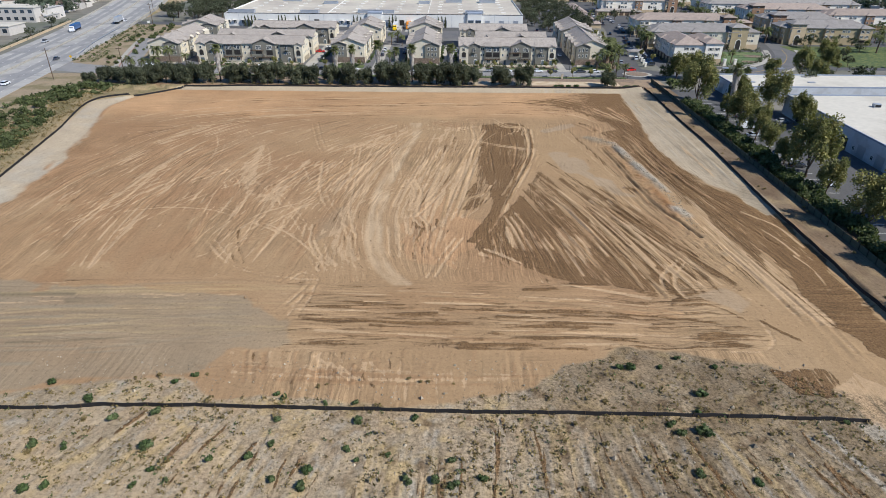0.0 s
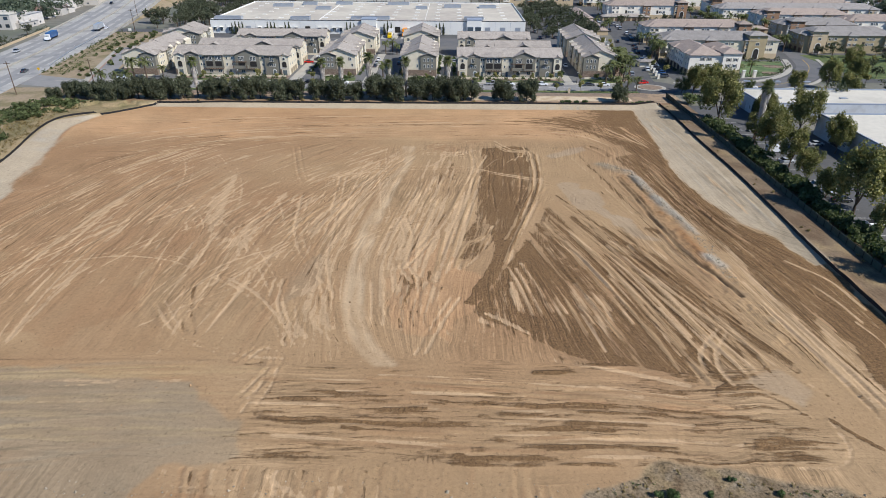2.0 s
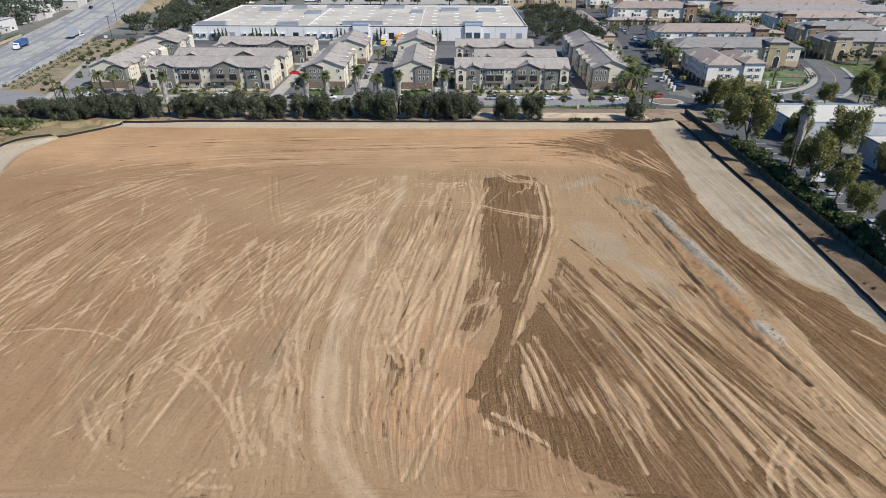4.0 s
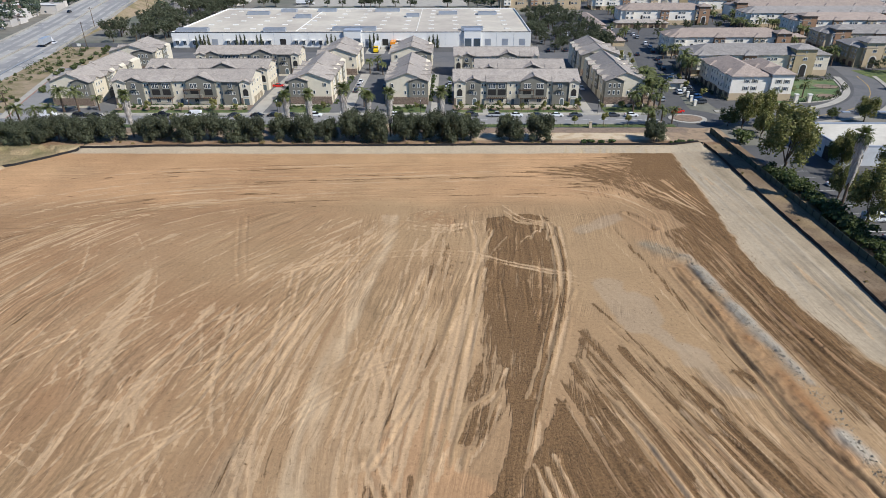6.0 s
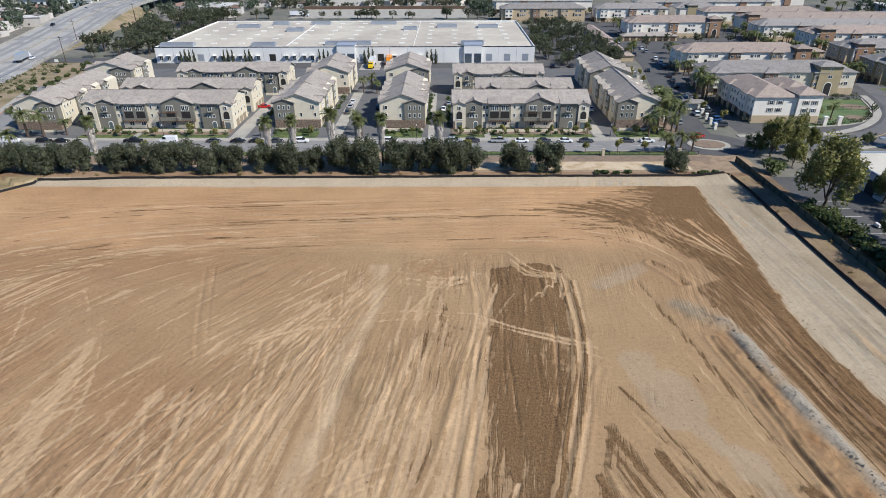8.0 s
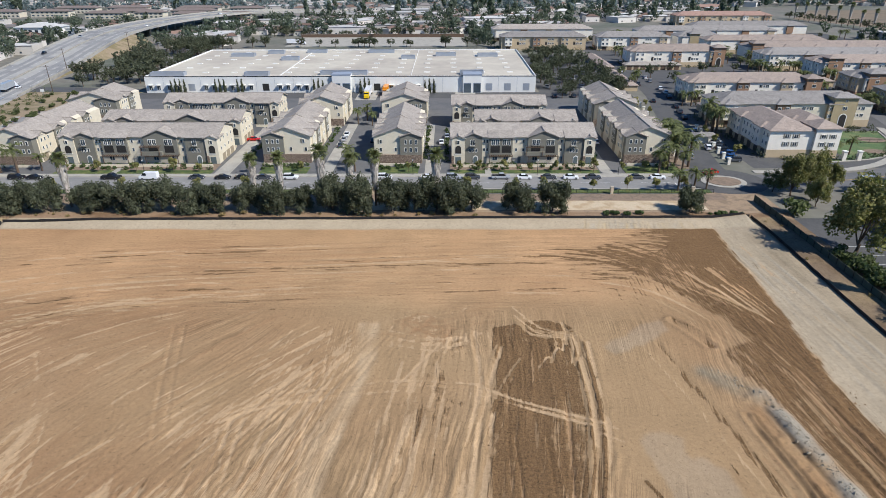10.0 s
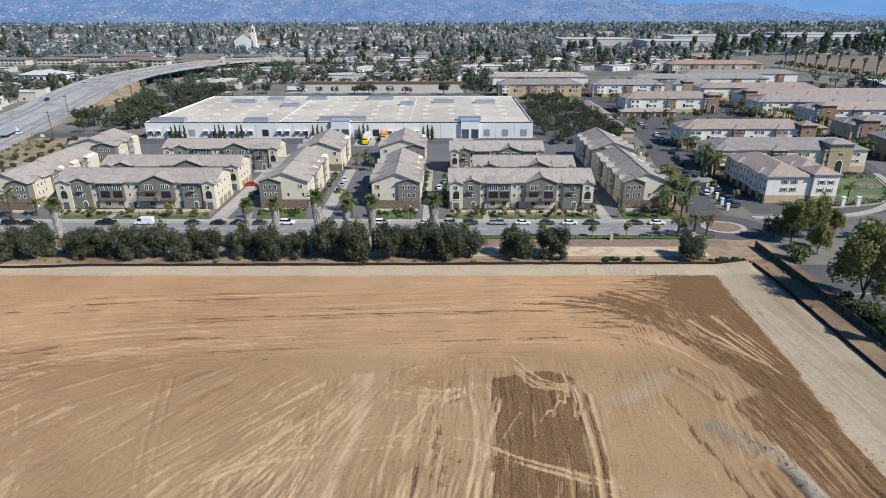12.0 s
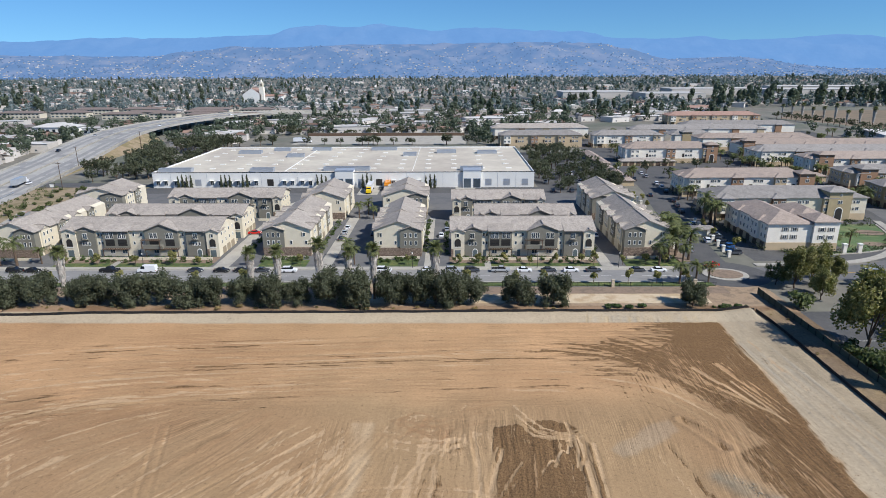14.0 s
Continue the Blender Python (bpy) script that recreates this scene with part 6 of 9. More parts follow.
def gable_roof(bm, x0, x1, y0, y1, ze, zr, along="x", over=0.5, at=0.5):
    """Two slopes that meet in a ridge along x or y."""
    if along == "x":
        ym = y0 + (y1 - y0) * at
        a, b = x0 - over, x1 + over
        sl0, sl1 = (zr - ze) / (ym - y0), (zr - ze) / (y1 - ym)
        slabs(bm, (a, y0 - over, ze - over * sl0), (b, y0 - over, ze - over * sl0), (b, ym, zr), (a, ym, zr))
        box(bm, a, b, ym - 0.16, ym + 0.16, zr - 0.06, zr + 0.12)
        slabs(bm, (a, ym, zr), (b, ym, zr), (b, y1 + over, ze - over * sl1), (a, y1 + over, ze - over * sl1))
    else:
        xm = x0 + (x1 - x0) * at
        a, b = y0 - over, y1 + over
        sl0, sl1 = (zr - ze) / (xm - x0), (zr - ze) / (x1 - xm)
        slabs(bm, (x0 - over, a, ze - over * sl0), (xm, a, zr), (xm, b, zr), (x0 - over, b, ze - over * sl0))
        box(bm, xm - 0.16, xm + 0.16, a, b, zr - 0.06, zr + 0.12)
        slabs(bm, (xm, a, zr), (x1 + over, a, ze - over * sl1), (x1 + over, b, ze - over * sl1), (xm, b, zr))
    return bm


def hip_roof(bm, x0, x1, y0, y1, ze, zr, over=0.6):
    """A hipped roof, closed below by its soffit."""
    x0, x1, y0, y1 = x0 - over, x1 + over, y0 - over, y1 + over
    w, d = x1 - x0, y1 - y0
    k = min(w, d) / 2
    if w >= d:
        r = [(x0 + k, (y0 + y1) / 2), (x1 - k + 0.01, (y0 + y1) / 2)]
    else:
        r = [((x0 + x1) / 2, y0 + k), ((x0 + x1) / 2, y1 - k + 0.01)]
    e = [(x0, y0), (x1, y0), (x1, y1), (x0, y1)]
    lo = [bm.verts.new((*p, ze - 0.22)) for p in e]
    hi = [bm.verts.new((*p, ze)) for p in e]
    rv = [bm.verts.new((*p, zr)) for p in r]
    bm.faces.new(lo[::-1])
    for i in range(4):
        bm.faces.new((lo[i], lo[(i + 1) % 4], hi[(i + 1) % 4], hi[i]))
    if w >= d:
        bm.faces.new((hi[0], hi[1], rv[1], rv[0]))
        bm.faces.new((hi[1], hi[2], rv[1]))
        bm.faces.new((hi[2], hi[3], rv[0], rv[1]))
        bm.faces.new((hi[3], hi[0], rv[0]))
    else:
        bm.faces.new((hi[0], hi[1], rv[0]))
        bm.faces.new((hi[1], hi[2], rv[1], rv[0]))
        bm.faces.new((hi[2], hi[3], rv[1]))
        bm.faces.new((hi[3], hi[0], rv[0], rv[1]))
    return bm


def gable_wall(bm, x0, x1, y0, y1, z0, ze, zr, along="y"):
    """A wall block with a pointed top below a roof whose ridge runs along y (or x)."""
    if along == "y":
        prof = [(x0, z0), (x1, z0), (x1, ze), ((x0 + x1) / 2, zr), (x0, ze)]
        lo = [bm.verts.new((x, y0, z)) for x, z in prof]
        hi = [bm.verts.new((x, y1, z)) for x, z in prof]
    else:
        prof = [(y0, z0), (y1, z0), (y1, ze), ((y0 + y1) / 2, zr), (y0, ze)]
        lo = [bm.verts.new((x0, y, z)) for y, z in prof]
        hi = [bm.verts.new((x1, y, z)) for y, z in prof]
    bm.faces.new(lo)
    bm.faces.new(hi[::-1])
    for i in range(5):
        bm.faces.new((lo[i], hi[i], hi[(i + 1) % 5], lo[(i + 1) % 5]))
    bmesh.ops.recalc_face_normals(bm, faces=bm.faces)
    return bm


def arch(bm, x, y, z0, w, h, d=0.12):
    """An arched panel standing proud of a wall that looks to -y."""
    pts = [(x - w / 2, z0), (x + w / 2, z0)] + [(x + w / 2 * math.cos(a), z0 + h - w / 2 + w / 2 * math.sin(a)) for a in np.linspace(0, math.pi, 9)]
    lo = [bm.verts.new((px, y - d, pz)) for px, pz in pts]
    hi = [bm.verts.new((px, y + 0.05, pz)) for px, pz in pts]
    bm.faces.new(lo)
    bm.faces.new(hi[::-1])
    for i in range(len(pts)):
        bm.faces.new((lo[i], hi[i], hi[(i + 1) % len(pts)], lo[(i + 1) % len(pts)]))
    bmesh.ops.recalc_face_normals(bm, faces=bm.faces)
    return bm


def balcony(parent, x0, x1, y, z):
    e = part("balcony", box(bmesh.new(), x0, x1, y - 0.9, y, z - 0.15, z), STUCCO["olive"], parent)
    bm = box(bmesh.new(), x0, x1, y - 0.9, y - 0.86, z + 0.95, z + 1.0)
    for i in range(int((x1 - x0) / 0.18)):
        box(bm, x0 + i * 0.18, x0 + i * 0.18 + 0.03, y - 0.89, y - 0.87, z, z + 0.95)
    part("balcony_rail", bm, IRON, e, "thin black iron rail")
    return e


def pergola(parent, x0, x1, y, z):
    top = part("pergola", box(bmesh.new(), x0, x1, y - 1.9, y - 1.75, z, z + 0.2), TIMBER, parent, "brown timber pergola")
    n = int((x1 - x0) / 0.75)
    me = None
    for i in range(n + 1):
        if me is None:
            o = part("rafter", box(bmesh.new(), -0.08, 0.08, y - 2.2, y, z + 0.2, z + 0.36), TIMBER, top)
            me = o.data
        else:
            o = new("rafter", me)
            o.parent = top
        o.location.x = x0 + (x1 - x0) * i / n
    for x in (x0 + 0.2, x1 - 0.2):
        part("post", box(bmesh.new(), x - 0.1, x + 0.1, y - 1.92, y - 1.74, 0 if z < 4 else z - 2.6, z), TIMBER, top)


def townhouse_row(x, y, W, D=15.0, label="", full=True, rise=2.6):
    """A three-storey row: tower bays, olive bays with gables, balcony shade painted on panels, pergolas and a low
    garden wall.
    """
    e = empty("townhouse_row", x, y, ZS)
    k = W / 47.0
    H = 9.0
    part("wall", gable_wall(bmesh.new(), 0, W, 0, D, 0, H, H + rise - 0.25, "x"), STUCCO["beige"], e)
    bm = gable_roof(bmesh.new(), 0, W, 0, D, H + 0.15, H + rise, "x", 0.6)
    part("roof", bm, ROOF_GREY, e)
    bays = [(0.0, 4.3, 0.9, "beige", 8.6), (4.3, 10.0, 0.55, "olive", H), (12.3, 20.0, 0.7, "olive", H), (25.0, 35.0, 0.9, "olive", H), (37.2, 43.4, 0.7, "olive", H), (43.4, 47.0, 1.1, "beige", 8.6)]
    for i, (a, b, p, colour, top) in enumerate(bays):
        a, b = a * k - (0.03 if i == 0 else 0), b * k + (0.03 if i == 5 else 0)
        z0 = 0 if i in (0, 1, 4, 5) else 2.9
        if i in (0, 1, 3, 5):
            part("bay", gable_wall(bmesh.new(), a, b, -p, 2.5, z0, top, top + (b - a) * 0.18), STUCCO[colour], e)
            part("bay_roof", gable_roof(bmesh.new(), a, b, -p, 4.5, top + 0.12, top + 0.12 + (b - a) * 0.2, "y", 0.45), ROOF_GREY, e)
        else:
            part("bay", box(bmesh.new(), a, b, -p, 2.5, z0, top), STUCCO[colour], e)
            sl = rise / (D / 2)
            rb = bmesh.new()
            slabs(rb, (a - 0.4, -p - 0.6, top + 0.15 - 0.3), (b + 0.4, -p - 0.6, top + 0.15 - 0.3), (b + 0.4, 3.0, top + 0.15 + 3 * sl + 0.1), (a - 0.4, 3.0, top + 0.15 + 3 * sl + 0.1))
            part("bay_roof", rb, ROOF_GREY, e)
        if not full:
            continue
        c = (a + b) / 2
        if i in (0, 5):
            window(e, c, -p, 7.2, 0.9, 1.3)
            part("shutter", box(bmesh.new(), c - 0.85, c - 0.5, -p - 0.06, -p, 6.6, 7.8), STUCCO["olive"], e)
            # shade inside the arch, put in as a flat dark panel
            part("arch_shade_panel", arch(bmesh.new(), c, -p, 3.5, 1.9, 2.6), SHADE_AND_DOOR_DARK, e)
            part("arch_trim", box(bmesh.new(), c - 1.1, c + 1.1, -p - 0.16, -p, 3.2, 3.45), TRIM, e)
            part("door", box(bmesh.new(), c - 0.9, c + 0.9, -p - 0.08, -p, 0.05, 2.3), DOOR_TEAL, e, "dull teal panelled door")
            part("stone_base", box(bmesh.new(), a - 0.05, a + 0.7, -p - 0.1, -p + 0.02, 0, 2.7), VENEER, e)
        elif i in (1, 4):
            window(e, c - 0.3, -p, 7.0, 1.5, 1.9)
            balcony(e, c - 1.3, c + 0.8, -p, 6.0)
            for q in (-0.9, 0.1, 1.1):
                window(e, c + q - 0.2, -p, 4.4, 0.75, 1.2)
            part("arched_door", arch(bmesh.new(), c + 0.7, -p, 0.05, 1.3, 2.4), DOOR_TEAL, e, "arched dull teal door")
            part("porch_arch", arch(bmesh.new(), c + 0.7, -p + 0.02, 0.0, 1.7, 2.75, 0.08), TRIM, e)
        else:
            q = (b - a) * 0.24
            for s in (-1, 1):
                window(e, c + s * q - 0.66, -p, 7.2, 1.25, 1.9)
                window(e, c + s * q + 0.66, -p, 7.2, 1.25, 1.9)
                # no recess is cut: the balcony's shade is this dark flat panel
                part("balcony_shade_panel", box(bmesh.new(), c + s * q - 1.5, c + s * q + 1.5, -p - 0.03, -p + 0.1, 3.7, 5.9), SHADE_AND_DOOR_DARK, e, "flat dark panel painted as shade in a balcony opening")
                part("balcony_rail", box(bmesh.new(), c + s * q - 1.5, c + s * q + 1.5, -p - 0.08, -p - 0.04, 4.55, 4.63), IRON, e)
                window(e, c + s * q, 0, 1.6, 1.7, 1.4)
            pergola(e, a, b, -0.1, 2.7)
            if i == 3:
                part("balcony_parapet", box(bmesh.new(), a - 1.0, c + 0.5, -p - 1.2, -p, 3.0, 4.2), STUCCO["olive"], e)
                pergola(e, a - 0.8, c, -p + 0.4, 5.8)
    if full:
        for a in (10.7, 11.7, 21.3, 23.6, 36.1):
            for z in (7.3, 4.5):
                window(e, a * k, 0, z, 0.8, 1.2)
        for a in (11.1, 22.4, 36.1):
            part("door", box(bmesh.new(), a * k - 0.5, a * k + 0.5, -0.08, 0, 0.05, 2.2), DOOR_TEAL, e)
        wall = bmesh.new()
        for a, b in ((1.5, 9.5), (12, 21), (22.6, 36), (38, 46)):
            box(wall, a * k, b * k, -4.6, -4.35, 0, 0.9)
        part("garden_wall", wall, STUCCO["beige"], e, "low beige garden wall")
    side = 1 if x + W < 5 else -1
    if full:
        xs = W if side == 1 else 0
        for j in range(4):
            for z in (7.2, 4.4):
                window(e, xs, 2 + j * 3.4, z, 0.9, 1.2, 90 if side == 1 else 270)
        for j in range(3):
            g = bmesh.new()
            box(g, xs - 0.02 if side == 1 else xs - 0.08, xs + 0.08 if side == 1 else xs + 0.02, 2 + j * 4, 5 + j * 4, 0.05, 2.4)
            part("garage_door", g, GARAGE, e)
    return tagged(e, label, "house", "townhouse rows")


def end_house(x, y, W=15.5, L=36.0, label="", flip=False, rise=3.0, front=True):
    """A gable-ended row seen end on: beige gable, olive bay with six windows, dark stone base, stepped roofs behind."""
    e = empty("gabled_townhouse", x, y, ZS)
    H = 9.0

    def mx(a, b):
        return (W - b, W - a) if flip else (a, b)
    part("wall", gable_wall(bmesh.new(), 0, W, 0, L, 0, H, H + rise - 0.3), STUCCO["beige"], e)
    part("roof", gable_roof(bmesh.new(), 0, W, 0, L * 0.42, H + 0.15, H + rise, "y", 0.6), ROOF_GREY, e)
    part("rear_roof", gable_roof(bmesh.new(), 0.6, W - 0.6, L * 0.42 + 0.7, L, H + 0.1, H + rise + 0.35, "y", 0.5), ROOF_GREY, e)
    a, b = mx(W * 0.55, W)
    part("bay", gable_wall(bmesh.new(), a - 0.03, b + 0.03, -0.6, 2, 0, H, H + 1.2), STUCCO["olive"], e)
    part("bay_roof", gable_roof(bmesh.new(), a, b, -0.6, 6, H + 0.12, H + 1.35, "y", 0.45), ROOF_GREY, e)
    part("stone_base", box(bmesh.new(), -0.06, W + 0.06, -0.72, 0.5, 0, 2.9), VENEER, e, "dark stone veneer base")
    c = (a + b) / 2
    for z in (7.2, 4.6):
        for q in (-1.7, 0, 1.7):
            window(e, c + q, -0.6, z, 0.85, 1.5)
    a2, b2 = mx(0, W * 0.55)
    window(e, a2 + (b2 - a2) * (0.25 if not flip else 0.75), 0, 7.2, 0.9, 1.4)
    part("shutter", box(bmesh.new(), a2 + (b2 - a2) * (0.25 if not flip else 0.75) - 0.95, a2 + (b2 - a2) * (0.25 if not flip else 0.75) - 0.5, -0.06, 0.02, 6.5, 7.9), STUCCO["olive"], e)
    for q in (0.25, 0.82):
        window(e, a2 + (b2 - a2) * q, 0, 4.5, 0.85, 1.4)
    part("garden_wall", box(bmesh.new(), 0.5, W - 0.5, -3.2, -2.95, 0, 0.8), STUCCO["beige"], e)
    # the long sides: cross gables, windows, garage doors
    n = max(2, int(L / 9))
    for s, face, xs in ((1, 90, W), (-1, 270, 0)):
        for i in range(n):
            yc = 4.5 + i * (L - 6) / n
            w0 = gable_wall(bmesh.new(), xs - 2.5 if s == 1 else xs - 0.5, xs + 0.5 if s == 1 else xs + 2.5, yc - 2, yc + 2, 2.9, H, H + 1.0, "x")
            part("side_bay", w0, STUCCO["olive" if i % 2 else "beige"], e)
            part("side_roof", gable_roof(bmesh.new(), xs - 5 if s == 1 else xs - 0.5, xs + 0.5 if s == 1 else xs + 5, yc - 2, yc + 2, H + 0.12, H + 1.1, "x", 0.4), ROOF_GREY, e)
            for z in (7.2, 4.6):
                for q in (-0.9, 0.9):
                    window(e, xs + 0.5 * s, yc + q, z, 0.8, 1.3, face)
            for z in (7.2, 4.6):
                window(e, xs, yc + 3.6, z, 0.8, 1.2, face)
            g = box(bmesh.new(), xs - 0.06, xs + 0.06, yc - 1.6, yc + 1.4, 0.05, 2.4)
            part("garage_door", g, GARAGE, e)
    return tagged(e, label, "house", "gabled townhouses")


slab("estate_court", -152, 80, 187.5, 300, ASPHALT_ROAD, ZS + 0.02, label="dark asphalt courts between the townhouses", category="pavement")
for nm, a, b in (("lawn", -122, -72), ("lawn", 3, 50)):
    slab(nm, a, b, 187.6, 191.0, LAWN, ZS + 0.14, label="mown green strip in front of the townhouses", category="lawn")
for a, b in ((-57, -42), (-21, -7), (58, 76)):
    slab("lawn", a, b, 187.6, 194.5, LAWN, ZS + 0.14, label="small lawn before a gabled townhouse", category="lawn")
for a, b in ((-122, -72), (3, 50)):
    slab("planting_bed", a, b, 191.0, 197.6, MULCH, ZS + 0.12, label="mulched bed with low plants behind the garden wall", category="planting bed")
for a, b in ((-71, -66), (-5, -2.8), (50.5, 54), (-38, -34)):
    slab("drive", a, b, 187.5, 250, CONCRETE, ZS + 0.04, label="pale concrete drive between the houses", category="drive")
slab("path", -104, -102, 187.5, 193, CONCRETE, ZS + 0.16, label="pale concrete garden path", category="path")
slab("path", 14, 16, 187.5, 193, CONCRETE, ZS + 0.16, label="pale concrete garden path", category="path")
townhouse_row(3.6, 198.6, 46.2, label="three-storey beige and olive stucco townhouse row with balconies and pergolas")
townhouse_row(-124, 199.2, 51.5, label="long three-storey beige and olive stucco townhouse row")
townhouse_row(12.4, 220.4, 35.5, 13, "rear townhouse row with grey-brown tiled roof and small gables", rise=2.2)
townhouse_row(-121, 221.4, 49, 13, "rear beige townhouse row with low dormer gables", rise=2.2)
townhouse_row(4.2, 245.6, 36.5, 13, "beige and olive townhouse row facing the warehouse lot", rise=2.4)
townhouse_row(-111.5, 250.4, 46, 13, "olive and beige townhouse row near the warehouse", rise=2.4)
end_house(-21.6, 198.8, 15.4, 36, "gable-ended beige and olive townhouse with stone base")
end_house(-58.2, 199.6, 15.6, 38, "gable-ended beige townhouse with olive window bay", True)
end_house(59.8, 199.0, 14.6, 40, "gable-ended beige townhouse beside the estate drive", True)
end_house(-147, 197.5, 15.0, 42, "gable-ended townhouse beside the highway bank", False)
end_house(-24.3, 251.6, 18, 24, "rear gable-ended townhouse by the loading yard")
end_house(-56.5, 247.6, 17, 26, "rear gable-ended townhouse by the garden court", True)
end_house(60, 246.4, 16.5, 30, "rear gable-ended townhouse beside the parking lot", True)
end_house(-153, 254.5, 20, 20, "gable-ended townhouse near the highway ramp", False)


# ---- the cream and ochre apartments ----
FOOT = []


def apartment(x0, x1, y0, y1, label, wall="cream", roof=None, base="tan", tower=None, H=9.0, detail=True, bays=True):
    """Three storeys under hipped tile roofs, with projecting bays, a coloured base and an optional corner tower."""
    roof = roof or ROOF_PINK
    e = empty("apartment_building", x0, y0, ZS)
    W, D = x1 - x0, y1 - y0
    rise = min(W, D) * 0.16 + 0.6
    FOOT.append((x0, x1, y0, y1))
    part("wall", box(bmesh.new(), 0, W, 0, D, 0, H), STUCCO[wall], e)
    part("base", box(bmesh.new(), -0.08, W + 0.08, -0.08, D + 0.08, 0, 2.7), STUCCO[base], e)
    part("roof", hip_roof(bmesh.new(), 0, W, 0, D, H + 0.2, H + 0.2 + rise), roof, e)
    pitch = 9.5
    n = max(1, int(W / pitch))
    for i in range(n):
        a = W * (i + 0.5) / n
        if bays and i % 2 == 0:
            col = ("cream", "ochre", "tan")[(i // 2) % 3] if wall != "khaki" else "tan"
            part("bay", box(bmesh.new(), a - 2.6, a + 2.6, -1.2, 1, 3.0, H), STUCCO[col], e)
            part("bay_roof", hip_roof(bmesh.new(), a - 2.6, a + 2.6, -1.2, 5.2, H + 0.22, H + 1.6, 0.5), roof, e)
            yy = -1.2
        else:
            yy = 0.0
        if detail:
            for z in (7.3, 4.6):
                for q in (-1.5, 1.5):
                    window(e, a + q, yy, z, 1.5, 1.4)
                    if i % 2 == 0 and y0 < 300:
                        for sh in (-0.98, 0.98):
                            part("shutter", box(bmesh.new(), a + q + sh - 0.19, a + q + sh + 0.19, yy - 0.07, yy - 0.004, z - 0.75, z + 0.75), TIMBER if i % 4 else STUCCO["olive"], e)
                if yy == 0 and n > 1:
                    window(e, a - pitch * 0.0, yy, z, 0.8, 1.1)
            if n > 1 and i % 2:
                # balcony shade painted as a dark strip on the plain wall
                part("balcony_shade_strip", box(bmesh.new(), a - 3.9, a - 2.6, -0.05, 0.1, 3.6, 5.8), SHADE_AND_DOOR_DARK, e)
        part("garage_door", box(bmesh.new(), a - 1.6, a + 1.6, yy - 0.06 if yy == 0 else -0.14, 0.05, 0.05, 2.4), TIMBER, e)
    face = 270 if x0 > 0 else 90
    xs = 0 if face == 270 else W
    for i in range(max(1, int(D / 5.0))):
        b = 2.4 + i * 5.0
        if b < D - 1 and detail:
            proud = 0.9 if i % 3 == 1 else 0.0
            if proud:
                part("side_bay", box(bmesh.new(), -0.9, 0.6, b - 2.3, b + 2.3, 2.7, H + 0.02) if face == 270 else box(bmesh.new(), W - 0.6, W + 0.9, b - 2.3, b + 2.3, 2.7, H + 0.02), STUCCO[wall], e)
                part("side_bay_roof", hip_roof(bmesh.new(), -0.9, 4.6, b - 2.3, b + 2.3, H + 0.22, H + 1.5, 0.5) if face == 270 else hip_roof(bmesh.new(), W - 4.6, W + 0.9, b - 2.3, b + 2.3, H + 0.22, H + 1.5, 0.5), roof, e)
            xf = xs - proud if face == 270 else xs + proud
            for z in (7.3, 4.6):
                for q in ((-1.2, 1.2) if y0 < 320 else (0,)):
                    window(e, xf, b + q, z, 1.0, 1.5, face)
            part("garage_door", box(bmesh.new(), xs - 0.12, xs + 0.12, b - 1.3, b + 1.3, 0.05, 2.4), TIMBER, e)
    if tower:
        tx, tw, th, tc = tower
        part("tower", box(bmesh.new(), tx, tx + tw, -1.6, 5, 0, H + th), STUCCO[tc], e)
        part("tower_roof", hip_roof(bmesh.new(), tx, tx + tw, -1.6, 5, H + th + 0.2, H + th + 1.8, 0.7), roof, e)
        if detail:
            # the entry has no depth; a dark arched panel paints its shade
            part("entry_shade_panel", arch(bmesh.new(), tx + tw / 2, -1.6, 0.1, 2.6, 5.2), SHADE_AND_DOOR_DARK, e)
            part("entry_trim", arch(bmesh.new(), tx + tw / 2, -1.58, 0.0, 3.2, 5.6, 0.08), TRIM, e)
            window(e, tx + tw / 2, -1.6, 7.6, 1.8, 1.4)
            window(e, tx + tw / 2, -1.6, H + th - 1.2, 0.8, 0.8)
    return tagged(e, label, "apartment building", "apartment estate")


slab("estate_yard", 100, 330, 193, 562, ASPHALT_DARK, ZS + 0.015, label="dark asphalt yards round the apartments", category="pavement")
apartment(108.8, 123.4, 204.5, 236, "cream stucco apartment building with ochre base and rosy tiled roof", roof=ROOF_PINK, bays=False)
apartment(123.5, 131.8, 203.6, 213, "cream corner tower beside the dog park", roof=ROOF_PINK, H=9.9, bays=False)
apartment(123.5, 134.5, 213.1, 232, "rear cream block beside the dog park", roof=ROOF_PINK, bays=False)
apartment(108, 168, 245, 262, "beige apartment building with grey roof and khaki entry tower", "beige", ROOF_SLATE, "tan", (44, 9, 2.6, "khaki"))
apartment(112.5, 172, 290, 306, "cream and ochre apartment row with rosy tiled roof", tower=(53, 7, 1.8, "ochre"))
apartment(203, 262, 346, 362, "cream apartment row behind palms", tower=(4, 8, 2.4, "ochre"), roof=ROOF_PINK)
apartment(188, 300, 376, 392, "apartment row with long grey roof", roof=ROOF_SLATE, tower=None)
apartment(113.5, 170, 391, 408, "cream and ochre apartment row beside the estate road", tower=(50, 7, 2.2, "ochre"))
apartment(193, 300, 409, 424, "long apartment row with rosy roof", detail=False, tower=(2, 7, 2.4, "ochre"))
apartment(180, 262, 444, 458, "long apartment row with pale rosy roof", detail=False)
apartment(110, 162, 464, 480, "cream apartment row with grey roof", roof=ROOF_SLATE)
